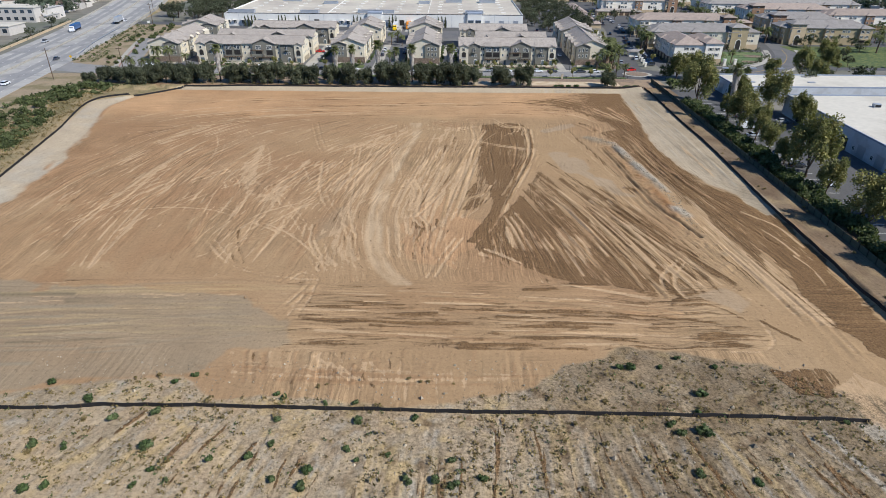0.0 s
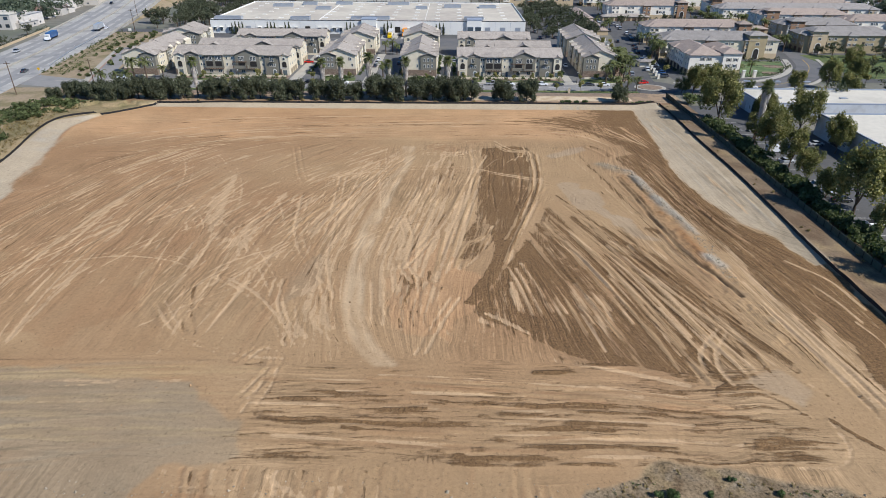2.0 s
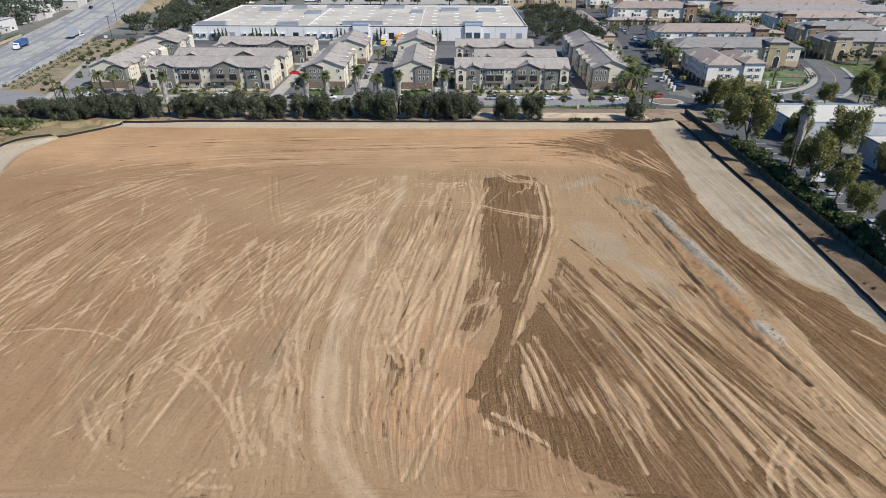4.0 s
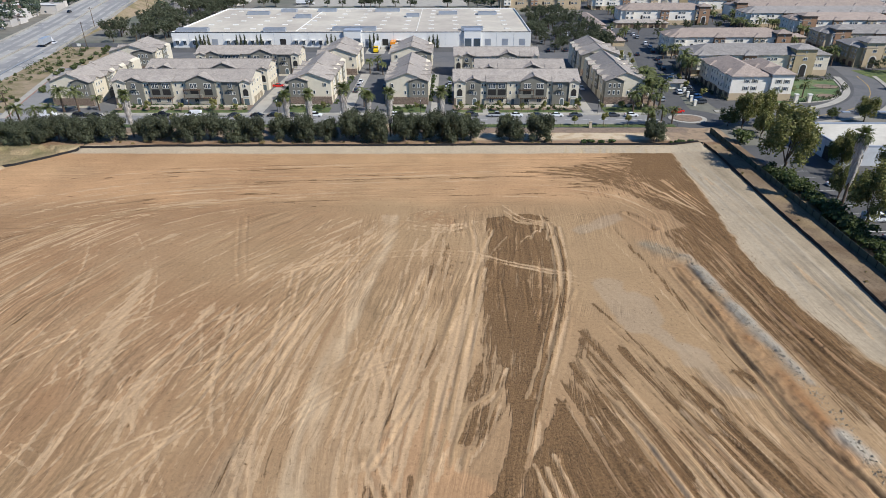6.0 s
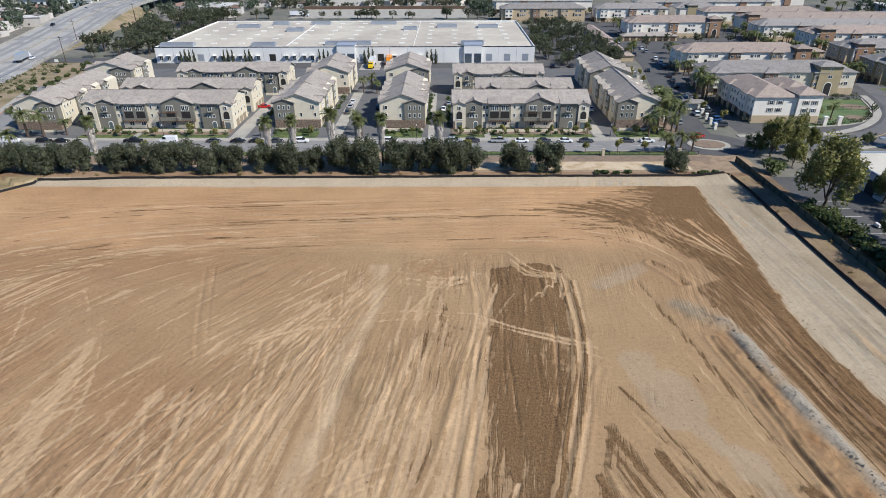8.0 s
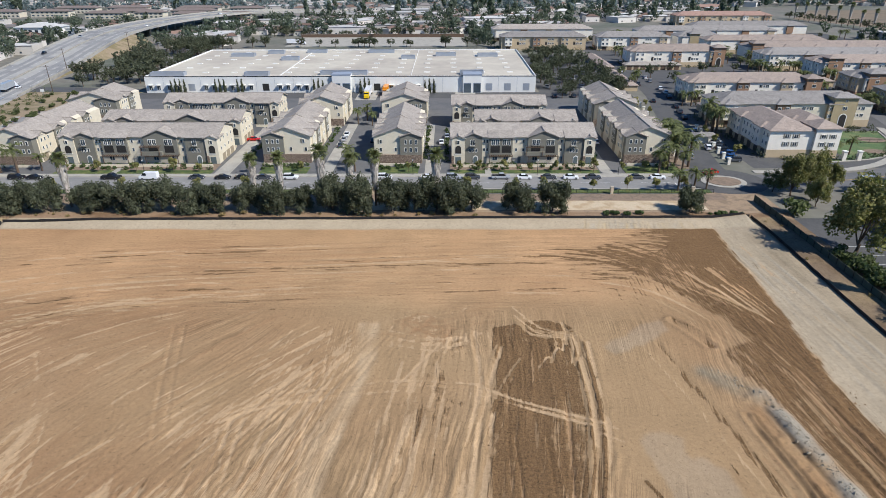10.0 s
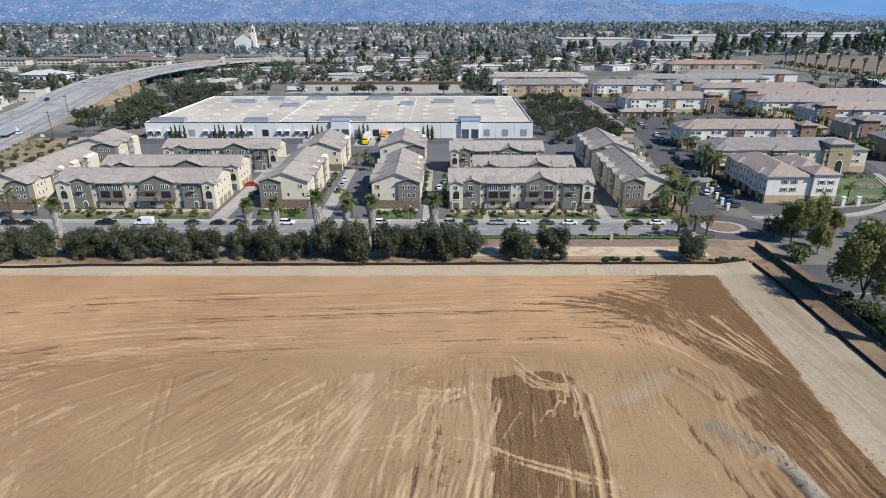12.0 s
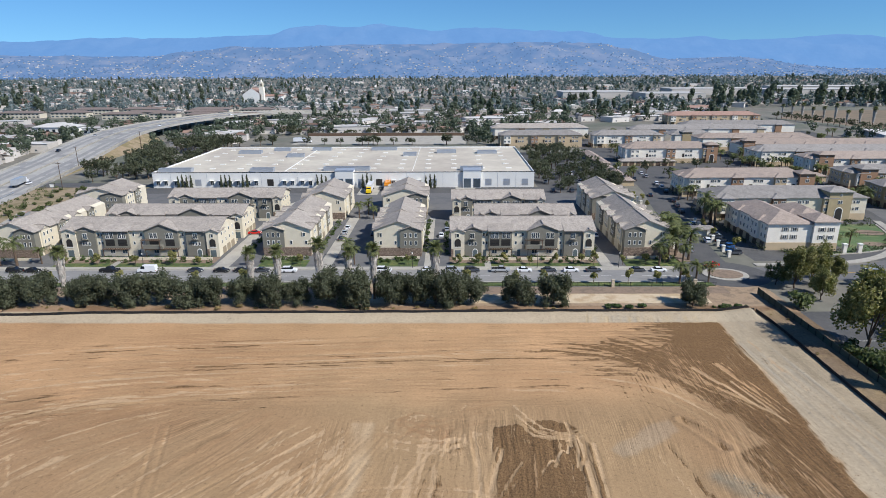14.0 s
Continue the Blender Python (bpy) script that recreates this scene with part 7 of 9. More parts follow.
apartment(168, 200, 466, 482, "short apartment row with entry tower", roof=ROOF_SLATE, tower=(8, 7, 2, "khaki"), detail=False)
apartment(41, 102, 466, 482, "cream and ochre apartment row beyond the warehouse", roof=ROOF_SLATE, wall="tan")
apartment(38, 118, 518, 534, "far apartment row with grey-brown roof", roof=ROOF_GREY, detail=False)
apartment(150, 258, 505, 520, "far apartment row with grey roof", roof=ROOF_SLATE, detail=False)
apartment(205, 300, 540, 556, "far apartment row with pale roof", roof=ROOF_SLATE, detail=False)
apartment(225, 318, 637, 655, "three-storey tan apartment building with red tiled roof", wall="tan", roof=ROOF_RED)
apartment(190, 240, 262, 280, "grey apartment building at the estate edge", "khaki", ROOF_SLATE, "khaki", (3, 8, 2.2, "tan"))
apartment(196, 240, 300, 316, "tan apartment building among palms", "tan", ROOF_SLATE, "ochre", (4, 8, 2.2, "ochre"))
apartment(245, 320, 318, 334, "apartment row at the estate edge", "cream", ROOF_PINK, "ochre")
for x, y, w in ((112, 268, 9), (108, 379, 33), (150, 335, 40), (175, 326, 26), (228, 300, 14), (130, 330, 14)):
    e = empty("garage", x, y, ZS)
    part("wall", box(bmesh.new(), 0, w, 0, 7, 0, 2.9), STUCCO["tan"], e)
    part("roof", hip_roof(bmesh.new(), 0, w, 0, 7, 3.0, 4.5, 0.5), ROOF_PINK if w < 30 else ROOF_GREY, e)
    for i in range(int(w / 4)):
        part("garage_door", box(bmesh.new(), 1 + i * 4, 3.8 + i * 4, -0.06, 0.05, 0.05, 2.3), TIMBER, e)
    tagged(e, "low tan garage block with tiled hip roof", "garage", "garage blocks")
e = empty("gatehouse", 92, 222, ZS)
part("wall", box(bmesh.new(), 0, 7, 0, 4, 0, 2.6), STUCCO["cream"], e)
part("roof", hip_roof(bmesh.new(), 0, 7, 0, 4, 2.7, 3.6, 0.9), ROOF_SLATE, e)
tagged(e, "small cream gatehouse with dark hip roof", "gatehouse")

# dog park
PARK = [(124, 198.5), (136, 200.5), (148, 204.5), (157, 214), (163, 224), (168, 238), (136, 238), (136, 203), (124, 203)]
tagged(obj("dog_park", prism(bmesh.new(), PARK, 0.3, ZS + 0.06), TURF), "green turf dog park with low kerbs", "lawn", kind="structure")
ribbon("park_kerb", PARK[:6], 0.3, 0.3, CONCRETE, ZS + 0.25, label="pale kerb round the dog park", category="kerb")
for x, y, r in ((158, 226, 5), (150, 211, 4)):
    tagged(obj("mulch_bed", prism(bmesh.new(), [(x + r * math.cos(a), y + r * 0.7 * math.sin(a)) for a in np.linspace(0, 6.283, 20)[:-1]], 0.3, ZS + 0.1), MULCH), "curved mulch bed at the edge of the turf", "planting bed", kind="structure")
rail = empty("park_fence", 136.5, 222, ZS)
for z in (0.1, 1.2):
    part("rail", box(bmesh.new(), 0, 24, -0.03, 0.03, z, z + 0.06), IRON, rail)
for i in range(9):
    part("post", box(bmesh.new(), i * 3, i * 3 + 0.08, -0.04, 0.04, 0, 1.4), IRON, rail)
tagged(rail, "black wire fence across the dog park", "fence")
for x in (133, 138):
    e = empty("gate_post", x, 201.2, ZS)
    part("shaft", box(bmesh.new(), -0.6, 0.6, -0.6, 0.6, 0, 3.0), STUCCO["cream"], e)
    part("cap", box(bmesh.new(), -0.75, 0.75, -0.75, 0.75, 3.0, 3.25), TRIM, e)
    tagged(e, "white square gate post at the dog park", "gate post", "dog park gate")

first = None
for x, y in [(93.5 + 5.5 * k / 7, 197 + 43 * k / 7) for k in range(8)] + [(79 + 11 * k / 9, 206 + 84 * k / 9) for k in range(10)]:
    if first is None:
        first = ob = empty("wall_pillar", x, y, ZS)
        part("shaft", box(bmesh.new(), -0.45, 0.45, -0.45, 0.45, 0, 2.0), STUCCO["cream"], ob)
        part("cap", box(bmesh.new(), -0.55, 0.55, -0.55, 0.55, 2.0, 2.2), TRIM, ob)
    else:
        ob = copy_thing(first, pose(x, y, ZS))
    tagged(ob, "square white pillar along the estate drive", "pillar", "drive pillars")


# ---- the warehouse ----
WH_WALL = material("pale_blue_grey_tiltup_wall", lin(220, 219, 214), var=0.06, scale=0.2)
WH_BLUE = material("blue_grey_band", lin(142, 152, 166), var=0.06)
WH_ROOF = material("weathered_membrane_roof", lin(196, 188, 172), var=0.12, scale=0.03, second=lin(172, 163, 150), mix=0.6)
METAL = material("galvanised_metal", lin(166, 172, 180), rough=0.4, metal=0.4, var=0.1)


def warehouse(x0, x1, y0, y1, h, label):
    e = empty("warehouse", x0, y0, ZS)
    W, D = x1 - x0, y1 - y0
    body = part("wall", box(bmesh.new(), 0, W, 0, D, 0, h), WH_WALL, e)
    part("roof", box(bmesh.new(), 0.4, W - 0.4, 0.4, D - 0.4, h - 0.05, h + 0.02), WH_ROOF, e)
    bm = bmesh.new()
    for q in ((0, W, 0, 0.35), (0, W, D - 0.35, D), (0, 0.35, 0.35, D - 0.35), (W - 0.35, W, 0.35, D - 0.35)):
        box(bm, *q, h, h + 0.7)
    part("parapet", bm, WH_WALL, e)
    part("cornice", box(bmesh.new(), -0.05, W + 0.05, -0.06, -0.004, h + 0.35, h + 0.72), IRON, e)
    n = int(W / 9)
    for i in range(1, n):
        part("panel_joint", box(bmesh.new(), W * i / n - 0.06, W * i / n + 0.06, -0.03, 0.02, 0, h), METAL, e)
    rr = random.Random(2)
    for i in range(n):
        c = W * (i + 0.5) / n
        if i in (9, 10, 16, 17):
            continue
        if rr.random() < 0.55:
            part("loading_door", box(bmesh.new(), c - 1.6, c + 1.6, -0.06, 0.05, 1.0, 4.4), METAL if rr.random() < 0.6 else SHADE_AND_DOOR_DARK, e)
        else:
            for q in (-2, 2):
                window(e, c + q, 0, 2.4, 1.8, 2.2, name="window")
                part("awning", box(bmesh.new(), c + q - 1.2, c + q + 1.2, -1.6, -0.02, 3.9, 4.05), TRIM, e)
    for c in (W * 0.505, W * 0.838):
        t = part("entry_tower", box(bmesh.new(), c - 4.6, c + 4.6, -1.4, 6, 0, h + 1.7), WH_WALL, e)
        part("tower_band", box(bmesh.new(), c - 4.7, c + 4.7, -1.5, 6.1, h + 1.1, h + 1.75), WH_BLUE, e)
        for s in (-1, 1):
            part("entry_glass", box(bmesh.new(), c + s * 2.4 - 1.7, c + s * 2.4 + 1.7, -1.46, -1.35, 0.2, 4.6), PANE, e)
            part("entry_frame", box(bmesh.new(), c + s * 2.4 - 1.9, c + s * 2.4 + 1.9, -1.43, -1.36, 0.1, 4.9), WH_BLUE, e)
    for i, (c, d, w) in enumerate(((10, 4, 17), (55, 4, 12), (W * 0.505, 7, 24), (W * 0.838, 7, 12), (28, 70, 14), (45, 82, 10), (70, 84, 12), (110, 84, 16), (128, 60, 8), (150, 70, 12), (175, 68, 12), (60, 55, 10))):
        p = part("roof_screen", bmesh.new(), METAL, e)
        b = bmesh.new()
        for q in ((c - w / 2, c + w / 2, d, d + 0.3), (c - w / 2, c + w / 2, d + 3.7, d + 4), (c - w / 2, c - w / 2 + 0.3, d + 0.3, d + 3.7), (c + w / 2 - 0.3, c + w / 2, d + 0.3, d + 3.7)):
            box(b, *q, h + 0.02, h + 1.9)
        b.to_mesh(p.data)
        b.free()
    sky_mesh = None
    for i in range(13):
        for j in range(6):
            sx, sy = 12 + i * (W - 24) / 12, 14 + j * (D - 24) / 5
            if sky_mesh is None:
                o = part("skylight", box(bmesh.new(), -1.5, 1.5, -0.8, 0.8, h, h + 0.35), TRIM, e)
                sky_mesh = o.data
            else:
                o = new("skylight", sky_mesh)
                o.parent = e
            o.location = (sx + rr.uniform(-0.4, 0.4), sy, 0)
    rm = bmesh.new()
    box(rm, W * 0.34, W * 0.34 + 0.6, 6, D - 1, h + 0.02, h + 0.22)
    box(rm, W * 0.68, W * 0.68 + 0.3, 6, D - 1, h + 0.02, h + 0.16)
    part("roof_joint", rm, TRIM, e)
    return tagged(e, label, "warehouse")


slab("yard", -152, 78, 300.0, 314, ASPHALT_DARK, ZS + 0.018, label="dark asphalt yard before the warehouse", category="pavement")
warehouse(-149, 46, 314, 411, 7.4, "long white tilt-up warehouse with flat weathered roof")
for x in (-38, -26, 10, -128):
    slab("loading_apron", x - 4, x + 6, 296, 313.8, CONCRETE, ZS + 0.05, label="pale concrete loading apron", category="apron")


def lorry(x, y, rz, cab, box_col, label, z=None, L=12.0, group=""):
    e = empty("lorry", x, y, ZS + 0.03 if z is None else z, rz)
    part("trailer", box(bmesh.new(), -L + 2, 1.6, -1.3, 1.3, 1.1, 4.0), PAINTS[box_col], e)
    part("cab", extrude_profile(bmesh.new(), [(1.9, 0.6), (1.9, 3.2), (3.0, 3.3), (3.6, 2.0), (4.6, 1.8), (4.7, 0.6)], 2.4, 0.1), PAINTS[cab], e)
    part("windscreen", box(bmesh.new(), 3.0, 3.5, -1.0, 1.0, 2.1, 2.8), GLASS, e)
    part("chassis", box(bmesh.new(), -L + 2, 4.4, -0.9, 0.9, 0.6, 1.1), TYRE, e)
    wheels(e, (3.6, -L + 3.2, -L + 4.5, 0.9), 2.5, 0.5)
    return tagged(e, label, "lorry", group)


lorry(-36.5, 302, -90, "yellow", "white", "yellow lorry with white trailer at the loading yard")
lorry(-28.3, 308, -90, "orange", "orange", "orange rental lorry parked in the loading yard")
park("sedan", "white", -51, 303, 10, "parked by the warehouse entrance")
park("sedan", "red", -69.6, 226, 0, "parked in the townhouse court")
park("pickup", "white", -66, 240, 0, "parked in the townhouse court")
park("sedan", "dark grey", -66, 232, 0, "parked in the townhouse court")
for x, y, p in ((-36, 218, "dark grey"), (-36, 226, "silver"), (-36, 233, "white"), (-25, 236, "silver"), (-25, 224, "black"), (0, 222, "white"), (56, 222, "white"), (2, 230, "silver")):
    park("sedan", p, x, y, 90, "parked between the townhouses")
rr = random.Random(12)
for i in range(10):
    park(rr.choice(("sedan", "suv")), rr.choice(("white", "silver", "dark grey", "blue", "black")), 96.5 + i * 0.45, 200 + i * 3.6, rr.choice((0, 180)), "parked in the carport row of the apartments")
for i in range(20):
    y = 206 + i * 10.5 + rr.uniform(-2.5, 2.5)
    x = np.interp(y, (188, 230, 270, 310, 370, 450), (85, 91, 98, 105, 108, 106)) + (4.7 if i % 4 else -3.9)
    park(rr.choice(("sedan", "suv", "pickup")), rr.choice(("white", "white", "white", "silver", "dark grey", "black")), x, y, 82, "parked along the estate drive")
for i in range(16):
    park(rr.choice(("sedan", "suv")), rr.choice(("white", "silver", "dark grey", "black")), 54 + (i % 4) * 9 + rr.uniform(-1, 1), 302 + (i // 4) * 24, 90, "in the tree-lined parking lot")
slab("tree_lot", 48, 92, 300.5, 440, ASPHALT_DARK, ZS + 0.026, label="dark asphalt parking lot under trees", category="pavement")
park("suv", "white", 128, 180.5, 8, "waiting near the roundabout")
park("sedan", "red", 84, 187.5, 200, "driving round the traffic island")

# ---- workshops beyond the hedge ----
SHOP_WALL = material("pale_workshop_wall", lin(196, 200, 204), var=0.1, scale=0.3, second=lin(178, 180, 182))
SHOP_ROOF = material("pale_flat_roof", lin(200, 194, 180), var=0.1, scale=0.06, second=lin(182, 176, 162))
SCREEN = material("green_screen_fabric", lin(74, 80, 66), var=0.2, scale=1.2)


def workshop(x0, x1, y0, y1, h, label):
    e = empty("workshop", x0, y0, ZS)
    W, D = x1 - x0, y1 - y0
    part("wall", box(bmesh.new(), 0, W, 0, D, 0, h), SHOP_WALL, e)
    part("roof", box(bmesh.new(), 0.4, W - 0.4, 0.4, D - 0.4, h - 0.05, h + 0.03), SHOP_ROOF, e)
    bm = bmesh.new()
    for q in ((0, W, 0, 0.4), (0, W, D - 0.4, D), (0, 0.4, 0.4, D - 0.4), (W - 0.4, W, 0.4, D - 0.4)):
        box(bm, *q, h, h + 0.5)
    part("parapet", bm, WH_BLUE, e)
    for i in range(int(D / 9)):
        c = 5 + i * 9
        part("roller_door", box(bmesh.new(), -0.08, 0.05, c - 1.8, c + 1.8, 0.05, 3.8), METAL if i % 3 else SHADE_AND_DOOR_DARK, e)
        window(e, 0, c + 3.6, 2.0, 1.2, 1.4, 270)
    for i in range(6):
        part("skylight", box(bmesh.new(), 8 + (i % 3) * 12, 10.5 + (i % 3) * 12, 8 + (i // 3) * 26, 9.4 + (i // 3) * 26, h, h + 0.35), METAL, e)
    u = part("air_conditioner", box(bmesh.new(), 22, 24.2, D - 16, D - 14.4, h + 0.02, h + 1.2), METAL, e)
    part("grille", box(bmesh.new(), 22.2, 24.0, D - 16.06, D - 15.98, h + 0.2, h + 1.0), IRON, u)
    return tagged(e, label, "workshop", "workshops")


slab("workshop_lot", 91.5, 121, 8, 152, ASPHALT_DARK, ZS + 0.02, label="dark asphalt lot with painted bays", category="pavement")
bm = bmesh.new()
for i in range(26):
    box(bm, 95.5, 101, 20 + i * 4.6, 20.15 + i * 4.6, ZS + 0.02, ZS + 0.026)
tagged(obj("bay_marking", bm, PAINT_WHITE), "white painted parking bay lines", "marking", kind="structure")
workshop(121.5, 182, 20, 118, 6.6, "white flat-roofed workshop with roller doors")
workshop(110.8, 186, 134.5, 156.5, 5.4, "long low white workshop with flat roof")
e = empty("screen_fence", 86.8, 164, ZS)
part("fabric", box(bmesh.new(), -0.03, 0.03, -166, 0, 0.05, 1.9), SCREEN, e)
me = None
for i in range(56):
    if me is None:
        o = part("post", box(bmesh.new(), -0.05, 0.05, -0.05, 0.05, 0, 2.05), IRON, e)
        me = o.data
    else:
        o = new("post", me)
        o.parent = e
    o.location = (-0.09, -i * 3.0, 0)
tagged(e, "chain-link fence with dull green screen fabric", "fence")
rr = random.Random(21)
for i, (x, y, s) in enumerate(((94.5, 131, 1.62), (99, 168.5, 1.02), (105.6, 172, 1.0), (97, 97.4, 1.16), (97.8, 86, .95), (97.4, 76, .82), (97.9, 54.5, 1.5), (96.6, 42, .9), (117.4, 119.5, 1.25), (111.5, 133, .9),
                               (117.6, 98, 1.0), (95, 22, 1.3), (96, 2, 1.2), (95, -18, 1.3), (106, 24, 1.0), (159.5, 180.5, 1.1), (157, 162, 1.0), (144, 176.5, .8), (178, 192, 1.0), (114, 174, .6), (190, 216, .9), (101.5, 160, .7), (99, 112, .8), (96.4, 64, .75))):
    plant("lot%d" % (i % 3), lot_tree(410 + i % 3, 3.7), x, y, s=s * 1.06, label="leafy yellow-green tree beside the workshop lot", category="tree", group="trees along the lot")
for i in range(74):
    y = -24 + i * 2.1
    plant("hedge%d" % (i % 2), shrub(430 + i % 2, LEAF_OLIVE, 300), 91.2 + rr.uniform(-1.4, 1.6), y, z=ZS - 0.05, s=rr.uniform(2.5, 3.9), label="dull green hedge shrub by the screen fence", category="shrub", group="hedge along the lot")
for i in range(18):
    plant("dry%d" % (i % 2), shrub(320 + i % 2, LEAF_DRY, 150), rr.uniform(81, 86.4), rr.uniform(-20, 150), s=rr.uniform(0.35, 0.8), label="dry weed clump on the strip beside the fence", category="weed", group="weeds on the strip")
plant("hedge0", shrub(430, LEAF_OLIVE, 300), 93.6, 155.4, z=ZS, s=4.2, label="round bright green bush near the corner", category="shrub")
for kind, p, x, y in (("suv", "white", 99.5, 67), ("suv", "silver", 99, 71.5), ("pickup", "white", 100, 48), ("sedan", "dark grey", 104, 111), ("sedan", "white", 103, 120), ("sedan", "silver", 99, 90), ("van", "white", 100, 99), ("sedan", "black", 99.4, 62), ("sedan", "silver", 116, 106), ("suv", "dark grey", 107, 122)):
    park(kind, p, x, y, 0, "parked in the workshop lot")
plant("lotpalm", tall_palm(77, 17), 97, 107, label="tall shaggy palm in the workshop lot", category="palm tree")

# ---- hedge of big shrubs and palms along the far fence ----
for i, (x, s) in enumerate(((-112.8, 1.05), (-104.8, 1.0), (-94.5, .9), (-90, 1.0), (-81.6, 1.1), (-74.6, 1.1), (-65.6, 1.0), (-60.5, .95), (-51.2, .9), (-43.9, 1.0), (-37.4, .85), (-28.5, 1.15), (-21.5, 1.15),
                            (-12.6, 1.05), (-6.6, 1.0), (-0.7, 1.15), (4.3, 1.15), (8.6, .9), (20.8, 1.0), (30.2, 1.02))):
    plant("bush%d" % (i % 3), big_bush(500 + i % 3), x, 156.6 + (i % 3) * 0.7, z=ZS, s=s * 1.1, label="large dense dark green shrub behind the silt fence", category="shrub", group="shrubs along the far fence")
plant("bush1", big_bush(501), 66, 155.6, z=ZS, s=0.95, label="dark green shrub standing alone by the dirt strip", category="shrub", group="shrubs along the far fence")
for i, (x, y, k) in enumerate(((-131.8, 152.6, .9), (-128, 156.5, 1.05), (-122, 156, 1.05), (-116, 156, 1.0), (-137, 153.5, .95), (-142, 156, .9), (-148, 157, .85), (-134, 158, .9), (-126, 153.4, .7), (-153, 153, .7))):
    plant("bush%d" % (i % 3), big_bush(500 + i % 3), x, y, z=ZS, s=k, label="ragged shrub at the site corner", category="shrub", group="shrubs at the corner")
for i in range(30):
    x = rr.uniform(-136, 36)
    plant("dry%d" % (i % 2), shrub(320 + i % 2, LEAF_DRY, 150), x, rr.uniform(152.6, 155.2), s=rr.uniform(0.4, 1.3), label="dry brown undergrowth below the dark shrubs", category="weed", group="undergrowth by the far fence")
for i in range(26):
    x = rr.uniform(43, 54) if i % 2 else rr.uniform(71, 80)
    plant("low%d" % (i % 2), shrub(340 + i % 2), x, 154.4 + rr.uniform(-0.8, 0.8), s=rr.uniform(0.7, 1.2), label="low green creeping weed above the silt fence", category="weed", group="creeping weeds")
for i, (x, y, s) in enumerate(((-100, 160, 1.0), (-49.6, 160, 0.9), (-42.5, 160.5, 0.92), (-31.6, 161, 1.08), (-24, 162, 0.86), (-17.2, 161, 1.0), (-0.8, 161, 1.05))):
    plant("tallpalm%d" % (i % 2), tall_palm(600 + i % 2, 14.2), x, y, z=ZS, s=s, label="tall fan palm with a shaggy grey skirt", category="palm tree", group="palms along the street")
for i, (x, y, s) in enumerate(((-143.5, 171, 1.3), (-137.5, 171, 1.3), (-132.3, 171, 1.3), (-139, 189, 1.6), (-133.5, 189, 1.6), (68.5, 172, 1.2), (73.5, 173, 1.15), (77.5, 174, 1.0), (68, 188, 1.3), (72, 192, 1.4), (76, 190, 1.25), (-127, 191, 1.0), (-30, 196, 1.2), (-27, 190, 1.0),
                               (128, 205, .9), (133, 206, .9), (139, 208, 1.0), (-34, 250, 1.1), (-31, 256, 1.1), (-28, 248, 1.0), (-14, 258, .9))):
    plant("palm%d" % (i % 2), short_palm(620 + i % 2, 5.0), x, y, z=ZS, s=s, label="feathery palm beside the estate entrance", category="palm tree", group="estate palms")
for i, x in enumerate((-112, -92, -70, -56, -22, 8, 22, 30, 44, 54, 62, 70)):
    plant("street%d" % (i % 2), small_tree(640 + i % 2), x, 172.2, z=ZS, s=0.95, label="young street tree in the planting strip", category="tree", group="street trees")
for i, x in enumerate((-118, -108, -96, -84, -76, -60, -44, -20, -10, 6, 12, 20, 28, 36, 44, 48, 57, 64, 70)):
    plant("street%d" % (i % 2), small_tree(640 + i % 2), x, 189.2, z=ZS, s=0.8 + 0.07 * (i % 4), label="young garden tree before the townhouses", category="tree", group="garden trees")
rr = random.Random(33)
for i in range(70):
    x = rr.choice((rr.uniform(-120, -74), rr.uniform(4, 49), rr.uniform(-57, -43), rr.uniform(-21, -7)))
    plant("shrub%d" % (i % 3), shrub(300 + i % 3), x, rr.uniform(191.5, 196), z=ZS + 0.1, s=rr.uniform(0.7, 1.3), label="clipped green garden shrub", category="shrub", group="garden shrubs")
for i, (x, n) in enumerate(((-135, 4), (-113, 3), (-102, 2), (-64, 3), (-41, 3), (-9, 3))):
    for j in range(n):
        plant("cypress", cypress(660), x + j * 2.2, 311.5, z=ZS, s=0.8 + 0.1 * (j % 2), label="dark columnar cypress against the warehouse wall", category="cypress", group="cypresses")
for i in range(64):
    x, y = rr.uniform(50, 88), rr.uniform(298, 440)
    plant("far%d" % (i % 3), lot_tree(670 + i % 3, 4.0, 3.4, 2.4, LEAF_DARK, 700), x, y, z=ZS, s=rr.uniform(0.8, 1.25), label="dense dark green tree in the parking lot", category="tree", group="parking lot trees")
for i in range(70):
    x, y = rr.uniform(-204, -156), rr.uniform(330, 480)
    plant("far%d" % (i % 3), lot_tree(670 + i % 3, 4.0, 3.4, 2.4, LEAF_DARK, 700), x, y, z=ZS, s=rr.uniform(0.9, 1.5), label="dense dark green tree below the highway", category="tree", group="trees below the highway")
for i in range(46):
    x, y = rr.uniform(178, 300), rr.choice((268, 288, 336, 366, 368, 400))
    plant("palm%d" % (i % 2), short_palm(620 + i % 2, 5.0), x + rr.uniform(-3, 3), y + rr.uniform(-3, 3), z=ZS, s=rr.uniform(0.9, 1.5), label="palm between the apartment rows", category="palm tree", group="apartment palms")
for x, y in ((112, 282), (115, 284), (108, 282), (150, 322), (156, 322), (120, 322), (96, 322), (100, 330), (104, 340), (96, 345)):
    plant("palm%d" % (int(x) % 2), short_palm(620, 5.0), x, y, z=ZS, s=1.2, label="palm by the apartment drive", category="palm tree", group="apartment palms")
